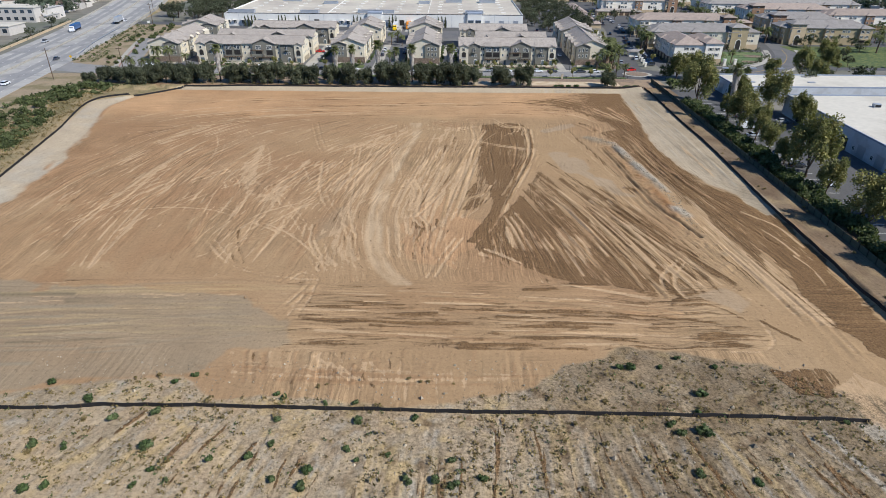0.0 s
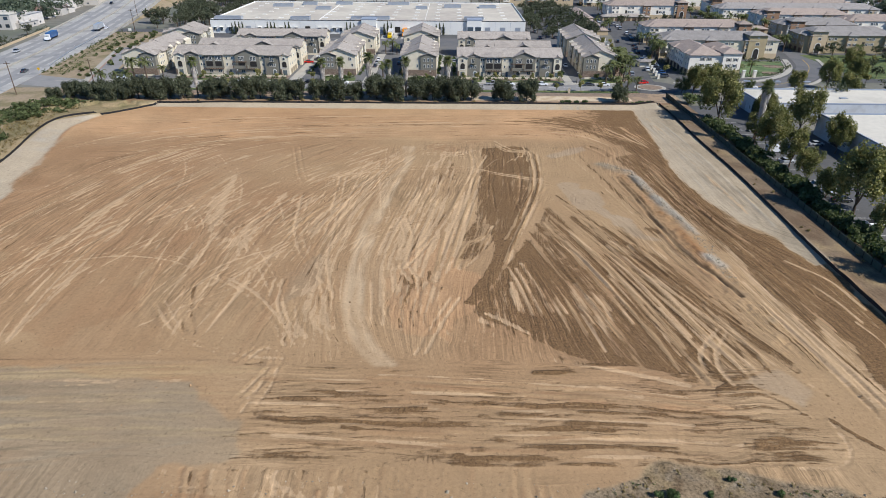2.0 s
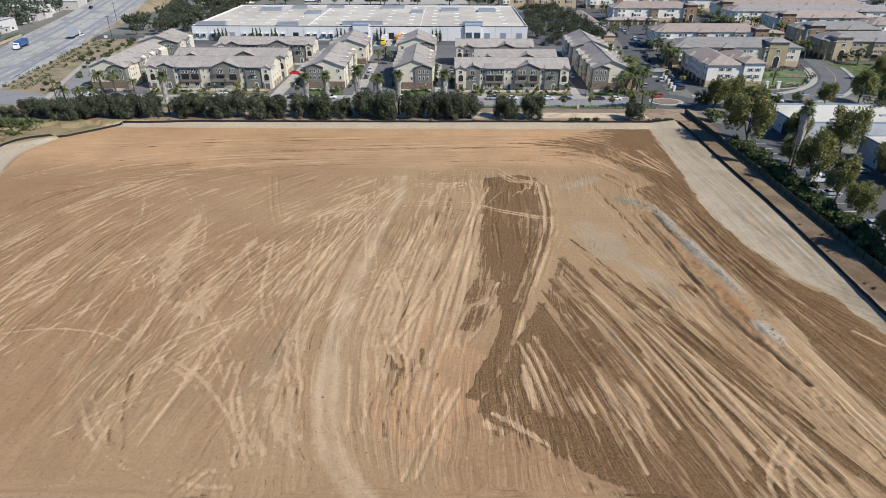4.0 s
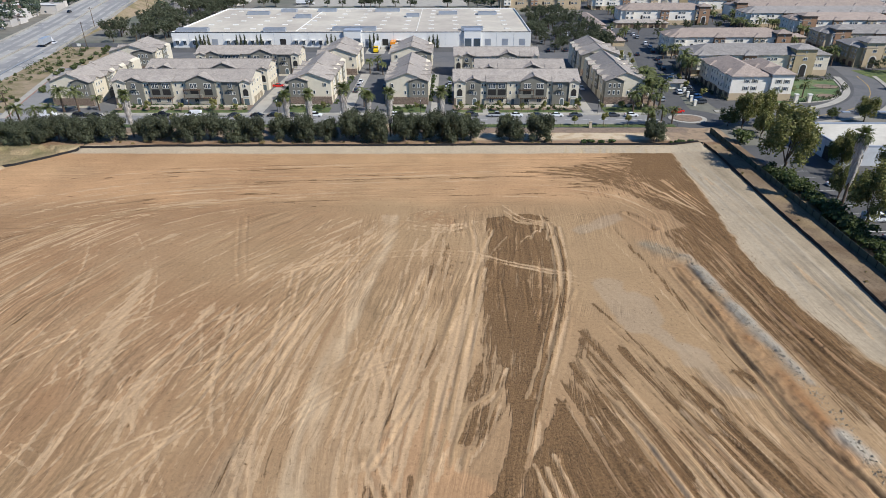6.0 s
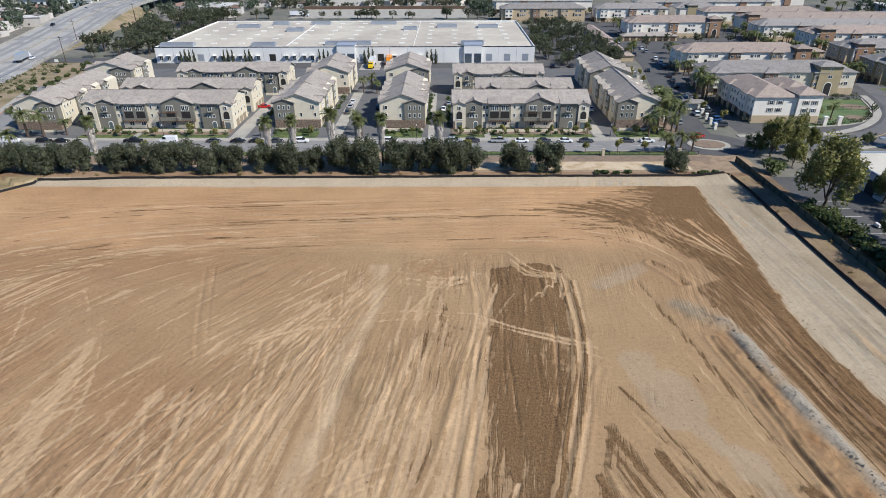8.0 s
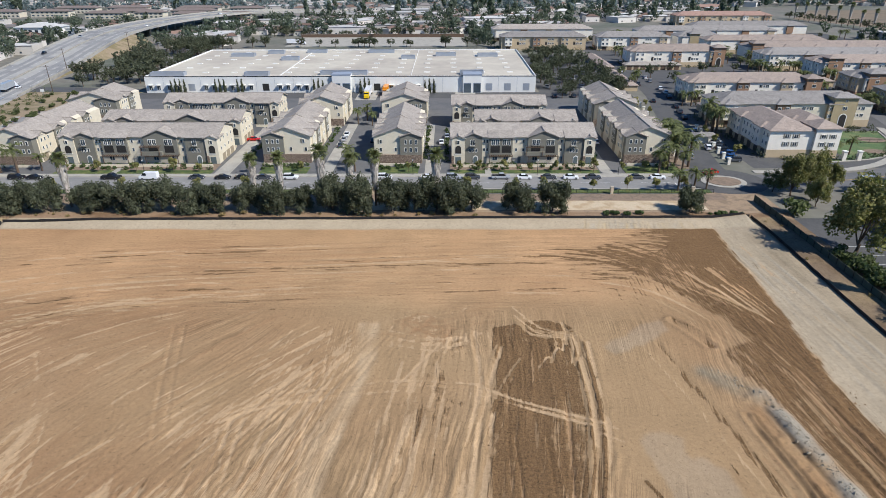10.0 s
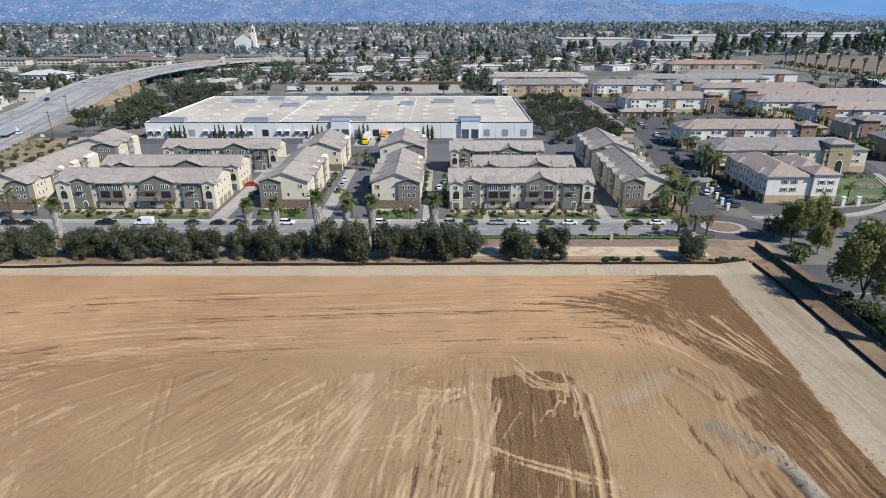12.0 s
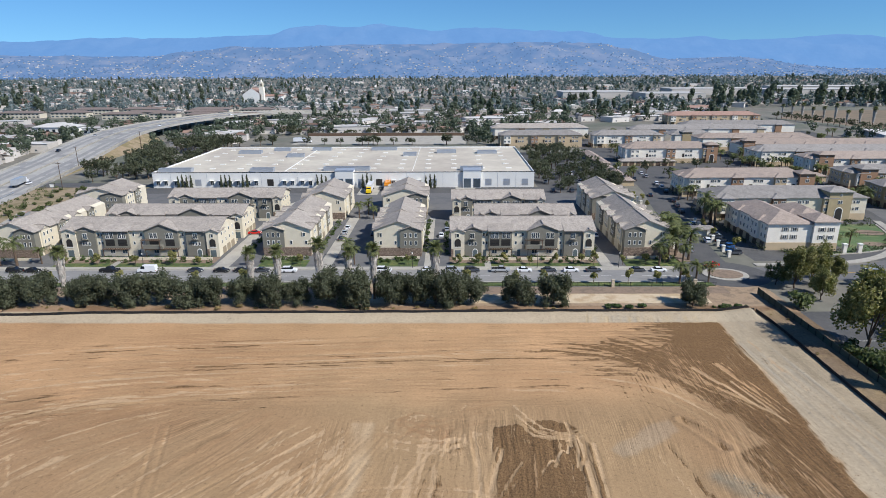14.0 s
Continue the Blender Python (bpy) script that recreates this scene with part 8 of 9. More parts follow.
for i in range(40):
    x, y = rr.uniform(78, 100), rr.uniform(192, 300)
    if abs(x - np.interp(y, (188, 230, 270, 310), (85, 91, 98, 105))) < 6.5:
        continue
    plant("street%d" % (i % 2), small_tree(640 + i % 2), x, y, z=ZS, s=rr.uniform(0.7, 1.1), label="young tree along the estate drive", category="tree", group="drive trees")

n = 0
while n < 92:
    x, y = rr.uniform(112, 330), rr.uniform(236, 540)
    if any(a - 3.5 < x < b + 3.5 and c - 4 < y < d + 3.5 for a, b, c, d in FOOT) or abs(x - np.interp(y, (188, 230, 270, 310, 370, 450), (85, 91, 98, 105, 108, 106))) < 8:
        continue
    n += 1
    if n % 3:
        plant("far%d" % (n % 3), lot_tree(670 + n % 3, 4.0, 3.4, 2.4, LEAF_DARK, 700), x, y, z=ZS, s=rr.uniform(0.5, 0.95), label="dark green tree between the apartment rows", category="tree", group="apartment trees")
    else:
        plant("palm%d" % (n % 2), short_palm(620 + n % 2, 5.0), x, y, z=ZS, s=rr.uniform(1.0, 1.6), label="palm between the apartment rows", category="palm tree", group="apartment palms")

for x0, x1, y0, y1 in ((75.5, 79.5, 192, 244), (77, 82, 246, 296)):
    slab("planting_bed", x0, x1, y0, y1, MULCH, ZS + 0.14, label="mulched bed along the estate drive", category="planting bed")
for i in range(11):
    x, y = (77.5 + rr.uniform(-1.5, 2), 194 + i * 4) if i < 7 else (104 + rr.uniform(-1, 1), 204 + i * 4)
    plant("palm%d" % (i % 2), short_palm(620 + i % 2, 5.0), x, y, z=ZS, s=rr.uniform(1.3, 1.9), label="broad palm in the bed along the estate drive", category="palm tree", group="drive palms")
for i, (x, y, k) in enumerate(((95.4, 171.5, .72), (102.5, 164.5, .5), (111.5, 134.5, .85), (122, 172, .6), (135, 180, .5))):
    plant("olive%d" % (i % 2), lot_tree(450 + i % 2, 4.2, 5.4, 1.4, LEAF_OLIVE, 4200), x, y, z=ZS, s=k, label="dark olive-green tree by the street corner", category="tree", group="corner trees")
for i in range(40):
    x, y = rr.uniform(-150, 40), rr.choice((484, 550, 556))
    plant("far%d" % (i % 3), lot_tree(670 + i % 3, 4.0, 3.4, 2.4, LEAF_DARK, 700), x, y + rr.uniform(-3, 3), z=ZS, s=rr.uniform(0.6, 1.2), label="dark green tree behind the warehouse", category="tree", group="trees behind the warehouse")

n = 0
while n < 50:
    x, y = rr.uniform(140, 290), rr.uniform(156, 258)
    if any(a - 4 < x < b + 4 and c - 5 < y < d + 4 for a, b, c, d in FOOT) or (x > 104 and y < 156) or min(math.dist((x, y), q) for q in ((141, 187), (153, 195), (163, 205), (171, 217), (177, 229), (182, 245), (136, 205), (150, 220))) < 12:
        continue
    n += 1
    if n % 2:
        plant("far%d" % (n % 3), lot_tree(670 + n % 3, 4.0, 3.4, 2.4, LEAF_DARK, 700), x, y, z=ZS, s=rr.uniform(0.6, 1.1), label="dark green tree beside the bending road", category="tree", group="roadside trees")
    else:
        plant("street%d" % (n % 2), small_tree(640 + n % 2), x, y, z=ZS, s=rr.uniform(0.9, 1.4), label="young tree beside the bending road", category="tree", group="roadside trees")
slab("lawn", 186, 300, 200, 256, LAWN, ZS + 0.05, label="lawn before the apartments by the bending road", category="lawn")

for x, y, L in ((91, 316, 46), (93, 372, 52)):
    e = empty("garage", x, y, ZS)
    part("wall", box(bmesh.new(), 0, 6.5, 0, L, 0, 2.8), STUCCO["tan"], e)
    part("roof", hip_roof(bmesh.new(), 0, 6.5, 0, L, 2.9, 4.2, 0.5), ROOF_PINK, e)
    for k in range(int(L / 4)):
        part("garage_door", box(bmesh.new(), 6.42, 6.56, 0.6 + k * 4, 3.4 + k * 4, 0.05, 2.3), TIMBER, e)
    tagged(e, "long tan garage row beside the estate drive", "garage", "garage blocks")

# low planting along the buildings, too dense to count
def planting(name, rows, mat, label, seed, gap=3.0, r0=0.7, r1=1.5):
    """Clumps of leaves in loose rows: each row from (x0, y0) to (x1, y1)."""
    r = random.Random(seed)
    vs = []
    for x0, y0, x1, y1 in rows:
        n = max(1, int(math.hypot(x1 - x0, y1 - y0) / gap))
        for i in range(n):
            if r.random() < 0.25:
                continue
            t, q = (i + r.random()) / n, r.uniform(r0, r1)
            x, y = x0 + (x1 - x0) * t + r.uniform(-0.5, 0.5), y0 + (y1 - y0) * t + r.uniform(-0.6, 0.6)
            vs.append(leaf_quads([(x, y, ZS + q * 0.5, q, q, q * r.uniform(0.7, 1.3)), (x + q * 0.6, y, ZS + q * 0.4, q * 0.7, q * 0.7, q * 0.7)], 60, 0.22, seed + len(vs), 0.6)[0])
    v = np.concatenate(vs)
    return tagged(from_arrays(name, v, np.arange(len(v)).reshape(-1, 4), mat), label, "shrubs", kind="stuff")


planting("estate_planting", [(a, c - 2.6, b, c - 2.6) for a, b, c, d in FOOT] + [(a - 2.4, c, a - 2.4, d) for a, b, c, d in FOOT] + [(137, 236, 166, 236), (150, 206, 166, 226), (128, 200, 150, 206)], LEAF_DARK,
         "dark green shrubs along the apartment walls", 811, 2.6, 0.8, 1.8)
planting("garden_planting", [(-122, 192, -73, 192), (-122, 196, -73, 196), (4, 192, 49, 192), (4, 196, 49, 196), (-57, 195.6, -43, 195.6), (-21, 195.6, -7, 195.6), (60, 195, 75, 195), (-147, 195, -132, 195), (-64.5, 200, -64.5, 240), (-41, 200, -41, 244), (-23, 200, -23, 240), (1.8, 200, 1.8, 240), (51.5, 200, 51.5, 240), (-5.2, 202, -5.2, 246)],
         LEAF_SHRUB, "green shrubs in the townhouse gardens", 812, 1.9, 0.45, 1.0)

# palms in thick rows between the apartment blocks
r9 = random.Random(91)
grove = []
for x0, x1, y in ((178, 312, 270), (178, 190, 300), (176, 244, 338), (176, 300, 368), (176, 186, 392), (114, 172, 276), (114, 150, 314), (176, 300, 400), (112, 176, 416), (112, 176, 438), (176, 270, 434)):
    for i in range(int((x1 - x0) / 7.5)):
        x, yy, h = x0 + (i + r9.random()) * 7.5, y + r9.uniform(-3.5, 3.5), r9.uniform(4.0, 6.5)
        if any(a - 2.6 < x < b + 2.6 and c - 3 < yy < d + 2.6 for a, b, c, d in FOOT):
            continue
        v, f = fronds(34, 3.0, 900 + len(grove), 1.4, (-0.4, 1.3), h, fan=False)
        grove.append((v + (x, yy, ZS), f, 0))
        bm = tube(bmesh.new(), x, yy, ZS - 0.05, ZS + h, 0.3, 0.24, 6)
        bm.verts.index_update()
        tv = np.array([q.co[:] for q in bm.verts])
        tf = np.array([[q.index for q in p.verts] for p in bm.faces if len(p.verts) == 4])
        bm.free()
        grove.append((tv, tf, 1))
gv, gf, gm, base = [], [], [], 0
for v, f, m in grove:
    gv.append(v)
    gf.append(f + base)
    gm.append(np.full(len(f), m))
    base += len(v)
tagged(from_arrays("palm_grove", np.concatenate(gv), np.concatenate(gf), [PALM_LEAF, BARK], np.concatenate(gm)), "thick rows of dark palms between the apartment blocks", "palm trees", kind="stuff")

# ---- highway on its bank, bridge ----
ROAD_LINE = [(-184, 60, 0.8), (-197, 140, 0.8), (-208, 205, 0.8), (-227, 300, 1.0), (-246, 390, 3.2), (-259, 455, 6.5), (-269, 515, 8.2), (-270, 575, 8.6), (-260, 640, 8.6), (-236, 710, 8.2), (-200, 745, 7.0), (-150, 770, 4.5), (-95, 780, 2.0), (-40, 786, 1.0)]
highway = empty("highway", 0, 0, 0)
ribbon("deck", ROAD_LINE, 20, 20, HIGHWAY, thick=1.2, parent=highway)
for off, w in ((8, 3.2), (13.5, 3.0), (-8, 3.2), (-13.5, 3.0)):
    c = [(x, y, z + 0.02) for x, y, z in ROAD_LINE]
    ribbon("wheel_lane", c, w / 2 - off, w / 2 + off, LANE_WORN, thick=0.03, parent=highway)
for off in (19.6, -19.6, 0):
    c = [(x, y, z + 0.8) for x, y, z in ROAD_LINE[3 if off else 0:]]
    ribbon("parapet", c, 0.2 - off, 0.2 + off, CONCRETE, thick=0.85 if off else 0.7, parent=highway)
cl = curve_points(ROAD_LINE, 2.0)
bm = bmesh.new()
for i in range(2, len(cl) - 3, 5):
    t = cl[i + 2] - cl[i]
    nrm = np.array((-t[1], t[0])) / np.linalg.norm(t[:2])
    for off in (10.8, 15.6, 5.6, -10.8, -15.6, -5.6):
        a, b = cl[i][:2] + nrm * off, cl[i + 1][:2] + nrm * off
        za = cl[i][2] + 0.05
        d = nrm * 0.12
        v = [bm.verts.new((*p, za)) for p in (a - d, b - d, b + d, a + d)]
        bm.faces.new(v)
part("lane_dashes", bm, PAINT_WHITE, highway)
for y in (530, 560, 590, 620, 650):
    k = np.argmin(abs(cl[:, 1] - y))
    for off in (-14, -5, 5, 14):
        part("pier", tube(bmesh.new(), cl[k][0] + off, cl[k][1], 0.4, cl[k][2] - 1, 0.9, 0.9, 10), CONCRETE, highway)
tagged(highway, "multi-lane concrete highway curving up onto a bridge", "highway", kind="structure")
bank = bmesh.new()
rows = []
for p in curve_points(ROAD_LINE[2:7], 6.0):
    t = np.array((-0.25, 1.0))
    h = p[2] - 1.0
    rows.append([bank.verts.new((p[0] + k, p[1], z)) for k, z in ((-20 - 1.8 * h, 0.4), (-19.5, max(0.5, h)), (19.5, max(0.5, h)), (20 + 2.0 * h, 0.4))])
for a, b in zip(rows, rows[1:]):
    for i in range(3):
        bank.faces.new((a[i], a[i + 1], b[i + 1], b[i]))
bank.faces.new(rows[-1])
tagged(obj("highway_bank", bank, DRY_BANK), "dry earth bank below the highway", "bank", kind="structure")
ribbon("side_road", [(-160, 179, .63), (-178, 184, .63), (-198, 191, .7)], 8, 8, ASPHALT, label="street mouth at the highway", category="road")
ribbon("ramp_road", [(-155, 318, .63), (-190, 322, .66), (-212, 322, .8)], 6, 6, ASPHALT_DARK, label="asphalt road joining the highway", category="road")
ribbon("back_road", [(-152, 330, .63), (-160, 400, .63), (-185, 460, .63), (-230, 560, .63), (-250, 640, .63)], 6, 6, ASPHALT_DARK, label="asphalt lane passing under the bridge", category="road")
bm = prism(bmesh.new(), [(-152, 188), (-152, 316), (-212, 316), (-190, 205), (-186, 188)], 0.3, ZS + 0.012)
tagged(obj("verge", bm, DRY_BANK), "dry grass verge beside the highway", "verge", kind="structure")
ribbon("walkway", [(-157, 181, .70), (-163.6, 200, .70), (-173.9, 234.6, .70), (-182, 264, .70)], 1.2, 1.2, CONCRETE, label="pale concrete walkway on the verge", category="path")
ribbon("red_kerb", [(-155.4, 181, .76), (-162, 200, .76), (-172.3, 234.6, .76), (-180.4, 264, .76)], 0.25, 0.25, KERB_RED, label="red-painted kerb beside the walkway", category="kerb")
ribbon("side_lane", [(-151, 181, .64), (-157.6, 200, .64), (-167.9, 234.6, .64), (-176, 264, .64)], 4.0, 4.0, ASPHALT, label="grey asphalt lane beside the end house", category="road")
guard = empty("guardrail", -191, 213, ZS)
GL = [(-191, 213, 1.45), (-202, 252, 1.5), (-212, 300, 1.6)]
ribbon("rail", [(x + 191, y - 213, z - ZS) for x, y, z in GL], 0.06, 0.06, METAL, thick=0.32, parent=guard)
for p in curve_points(GL, 4.0):
    part("post", box(bmesh.new(), p[0] + 191 + 0.1, p[0] + 191.22, p[1] - 213.08, p[1] - 212.92, 0, 0.75), METAL, guard)
tagged(guard, "galvanised steel guardrail at the highway's edge", "guardrail")
SIGN_YELLOW = material("yellow_sign_face", lin(226, 178, 40), var=0.06)
for nm, x, y, mat, w, label in (("warning_sign", -182, 191, SIGN_YELLOW, 0.75, "yellow diamond warning sign on a post"), ("road_sign", -195, 304, TRIM, 1.0, "white board sign beside the highway")):
    e = empty(nm, x, y, ZS)
    part("post", tube(bmesh.new(), 0, 0, 0, 4.0, 0.06, 0.06), METAL, e)
    bm = bmesh.new()
    if w < 0.9:
        f0 = [bm.verts.new((w * a, -0.10, 3.6 + w * b)) for a, b in ((0, -1), (1, 0), (0, 1), (-1, 0))]
        f1 = [bm.verts.new((w * a, -0.07, 3.6 + w * b)) for a, b in ((0, -1), (1, 0), (0, 1), (-1, 0))]
        bm.faces.new(f0)
        bm.faces.new(f1[::-1])
        for q in range(4):
            bm.faces.new((f0[q], f1[q], f1[(q + 1) % 4], f0[(q + 1) % 4]))
        bmesh.ops.recalc_face_normals(bm, faces=bm.faces)
    else:
        box(bm, -w, w, -0.10, -0.07, 2.6, 4.0)
    part("face", bm, mat, e)
    tagged(e, label, "road sign")
for i in range(64):
    y = rr.uniform(60, 310)
    x = np.interp(y, (60, 140, 205, 310), (-152, -165, -176, -198)) + rr.uniform(2, 18)
    if x > -150 and y < 156 or y > 170 and y < 190:
        continue
    plant("bank%d" % (i % 3), shrub(350 + i % 3, LEAF_OLIVE), x, y, z=ZS - 0.05, s=rr.uniform(1.0, 2.6), label="low dull green shrub on the highway verge", category="shrub", group="verge shrubs")
for t, side, kind, p in ((0.05, 1, "sedan", "black"), (0.10, -1, "suv", "white"), (0.16, -1, "sedan", "dark grey"), (0.22, 1, "pickup", "silver"), (0.3, -1, "sedan", "white"), (0.42, 1, "suv", "black"), (0.5, 1, "sedan", "silver"), (0.58, -1, "sedan", "white"), (0.72, -1, "suv", "white")):
    k = int(t * len(cl))
    d = cl[k + 1] - cl[k]
    nrm = np.array((-d[1], d[0])) / np.linalg.norm(d[:2])
    q = cl[k][:2] + nrm * side * 12
    park(kind, p, q[0], q[1], math.degrees(math.atan2(d[1], d[0])) + (180 if side > 0 else 0), "driving on the highway", z=cl[k][2] + 0.03, group="highway traffic")
for t, side, lab in ((0.30, -1, "grey lorry driving on the highway"), (0.26, 1, "pale blue lorry driving on the highway")):
    k = int(t * len(cl))
    d = cl[k + 1] - cl[k]
    nrm = np.array((-d[1], d[0])) / np.linalg.norm(d[:2])
    q = cl[k][:2] + nrm * side * 9
    lorry(q[0], q[1], math.degrees(math.atan2(d[1], d[0])) + (180 if side > 0 else 0), "white", "silver" if side < 0 else "blue", lab, z=cl[k][2] + 0.03)
POLE = material("weathered_pole", lin(92, 76, 62), var=0.2, scale=2)
for x, y, h in ((-173, 160, 13), (-199, 318, 13), (-222, 372, 14), (-212, 430, 13), (-150, 176, 11), (-232, 470, 13)):
    e = empty("utility_pole", x, y, ZS)
    part("pole", tube(bmesh.new(), 0, 0, 0, h, 0.2, 0.14), POLE, e)
    part("crossarm", box(bmesh.new(), -1.3, 1.3, -0.08, 0.08, h - 0.9, h - 0.7), POLE, e)
    tagged(e, "brown wooden utility pole beside the road", "utility pole", "utility poles")
for x, y in ((-92, 186.3), (-8.5, 186.3), (30, 186.3), (55, 186.3), (-60, 186.3)):
    e = empty("street_lamp", x, y, ZS + 0.18)
    part("post", tube(bmesh.new(), 0, 0, 0, 4.4, 0.09, 0.06), IRON, e)
    part("lantern", tube(bmesh.new(), 0, 0, 4.4, 5.0, 0.14, 0.24), TRIM, e)
    part("cap", tube(bmesh.new(), 0, 0, 5.0, 5.2, 0.28, 0.05), IRON, e)
    tagged(e, "black street lamp with a pale lantern", "street lamp", "street lamps")


# the far side of the highway: a low wall with a hedge, a car park before the depots
c = [p for p in cl if 90 < p[1] < 345]
wall_line = [(p[0] - 24.5, p[1] - 5, ZS + 1.2) for p in c[::12]]
verge_wall = empty("verge_wall", 0, 0, 0)
ribbon("blocks", wall_line, 0.15, 0.15, STUCCO["tan"], thick=1.25, parent=verge_wall)
tagged(verge_wall, "low tan block wall beside the highway", "wall")
planting("verge_scrub", [(-188 - 0.18 * (y - 195) + k, y, -188 - 0.18 * (y - 183) + k, y + 12) for y in range(196, 306, 12) for k in (3, 8, 13)], LEAF_OLIVE, "dull green scrub on the verge beside the highway", 814, 3.2, 0.6, 1.5)
planting("verge_hedge", [(a[0] - 1.8, a[1], b[0] - 1.8, b[1]) for a, b in zip(wall_line, wall_line[1:])], LEAF_DARK, "dark hedge behind the wall beside the highway", 813, 1.4, 0.9, 1.7)
slab("depot_lot", -300, -240, 142, 229, ASPHALT, ZS + 0.02, label="grey asphalt car park before the depots", category="pavement")
for i, (x, y, p) in enumerate(((-262, 150, "white"), (-266, 150, "dark grey"), (-274, 150, "silver"), (-262, 226, "white"), (-270, 226, "black"), (-280, 226, "white"), (-250, 200, "silver"))):
    park("sedan" if i % 2 else "suv", p, x, y, 90, "parked before the depots")
for i, (x, y) in enumerate(((-244, 170), (-250, 215), (-258, 178), (-246, 262), (-256, 300))):
    plant("far%d" % (i % 3), lot_tree(670 + i % 3, 4.0, 3.4, 2.4, LEAF_DARK, 700), x, y, z=ZS, s=0.8 + 0.1 * (i % 3), label="dark green tree beside the depot car park", category="tree", group="depot trees")


# ---- the town beyond ----
def merge(parts):
    vs, fs, ms, k = [], [], [], 0
    for v, f, m in parts:
        vs.append(v)
        fs.append(np.asarray(f) + k)
        ms.append(np.full(len(f), m))
        k += len(v)
    return np.concatenate(vs), np.concatenate(fs), np.concatenate(ms)


BOX_F = np.array([(0, 2, 3, 1), (4, 5, 7, 6), (0, 1, 5, 4), (1, 3, 7, 5), (3, 2, 6, 7), (2, 0, 4, 6)])


def box_v(x0, x1, y0, y1, z0, z1):
    return np.array([(x, y, z) for z in (z0, z1) for y in (y0, y1) for x in (x0, x1)], float)


def hut(x, y, w, d, h, r, a, z0, roof_mat):
    """Walls and a hipped roof with eaves, as arrays."""
    c, s = math.cos(a), math.sin(a)
    rot = np.array(((c, s, 0), (-s, c, 0), (0, 0, 1)))
    v0 = box_v(-w / 2, w / 2, -d / 2, d / 2, 0, h) @ rot + (x, y, z0)
    o = 0.5
    k = min(w, d) / 2
    e = [(-w / 2 - o, -d / 2 - o, h), (w / 2 + o, -d / 2 - o, h), (w / 2 + o, d / 2 + o, h), (-w / 2 - o, d / 2 + o, h), (-w / 2 + k, 0, h + r), (w / 2 - k + 0.1, 0, h + r)]
    v1 = np.array(e) @ rot + (x, y, z0)
    f1 = np.array([(0, 1, 5, 4), (1, 2, 5, 5), (2, 3, 4, 5), (3, 0, 4, 4)])
    win = []
    for q in (-0.28, 0.28):
        win.append((box_v(q * w - 0.7, q * w + 0.7, -d / 2 - 0.05, -d / 2, 1.0, 2.2) @ rot + (x, y, z0), BOX_F, 4))
    return [(v0, BOX_F, 0), (v1, f1, roof_mat)] + win


TOWN_WALL = material("town_walls", lin(198, 192, 184), var=0.1, scale=0.1, island=0.22)
TOWN_ROOFS = [material("town_roof_grey", lin(118, 112, 108), var=0.15, scale=0.2, island=0.3), material("town_roof_brown", lin(122, 100, 88), var=0.15, scale=0.2, island=0.3),
              material("town_roof_pale", lin(184, 182, 178), var=0.1, scale=0.2, island=0.25)]
BLOCKS = ((-560, -180, 660, 820), (-215, -150, 290, 480), (-152, 100, 0, 470), (100, 330, 190, 560), (36, 125, 460, 545), (130, 325, 500, 665), (-160, 20, 470, 552), (330, 640, 540, 880), (200, 560, 1030, 1230), (420, 900, 1230, 1420), (-420, -180, 700, 765), (-345, -275, 1000, 1050), (-385, -320, 545, 580))


def blocked(x, y, pad=4.0):
    if any(a - pad < x < b + pad and c - pad < y < d + pad for a, b, c, d in BLOCKS):
        return True
    i = np.argmin((cl[:, 0] - x) ** 2 + (cl[:, 1] - y) ** 2)
    if math.hypot(cl[i, 0] - x, cl[i, 1] - y) < 40 + pad * 0.5:
        return True
    return abs(y - np.interp(x, (-260, -134, 0, 126, 260), (1000, 1041, 1062, 1019, 930))) < 14 and -260 < x < 260


rr = random.Random(41)
pieces = []
spots = []
while len(spots) < 1900:
    y = 1 / rr.uniform(1 / 2850, 1 / 330)
    x = rr.uniform(-0.86, 0.86) * y
    if not blocked(x, y, 10):
        spots.append((x, y))
for x, y in spots:
    a = round(rr.uniform(-0.2, 1.7), 1) if rr.random() < 0.4 else 0.12
    if rr.random() < 0.08:
        pieces += hut(x, y, rr.uniform(18, 46), rr.uniform(12, 26), rr.uniform(4.5, 8), 0.6, a, ZS, 3)
    else:
        pieces += hut(x, y, rr.uniform(10, 19), rr.uniform(8, 12), rr.uniform(2.8, 5.4), rr.uniform(1.4, 2.4), a, ZS, rr.choice((1, 1, 1, 2, 2, 2, 3)))
v, f, mi = merge(pieces)
tagged(from_arrays("town_houses", v, f, [TOWN_WALL, *TOWN_ROOFS, PANE], mi), "many small pale houses with grey and brown roofs", "houses", kind="stuff")


def town_trees(name, n, near, far, leaves, size, seed, hmin, hmax, label, thin=1.0):
    r = random.Random(seed)
    vs, k = [], 0
    while k < n:
        y = 1 / r.uniform(1 / far, 1 / near)
        x = r.uniform(-0.86, 0.86) * y
        if blocked(x, y, 1):
            continue
        h = r.uniform(hmin, hmax)
        w = h * r.uniform(0.32, 0.5) * thin
        g = [(x + r.uniform(-0.5, 0.5) * w, y + r.uniform(-0.5, 0.5) * w, ZS + h * q, w * r.uniform(0.5, 0.8), w * r.uniform(0.5, 0.8), h * 0.26) for q in (0.35, 0.55, 0.76)]
        q, _ = leaf_quads(g, leaves, size * h / 9, seed + k, 0.88, (0.6, 1.0))
        vs.append(q)
        k += 1
    v = np.concatenate(vs)
    return tagged(from_arrays(name, v, np.arange(len(v)).reshape(-1, 4), LEAF_FAR if near < 750 else LEAF_HAZED), label, "trees", kind="stuff")


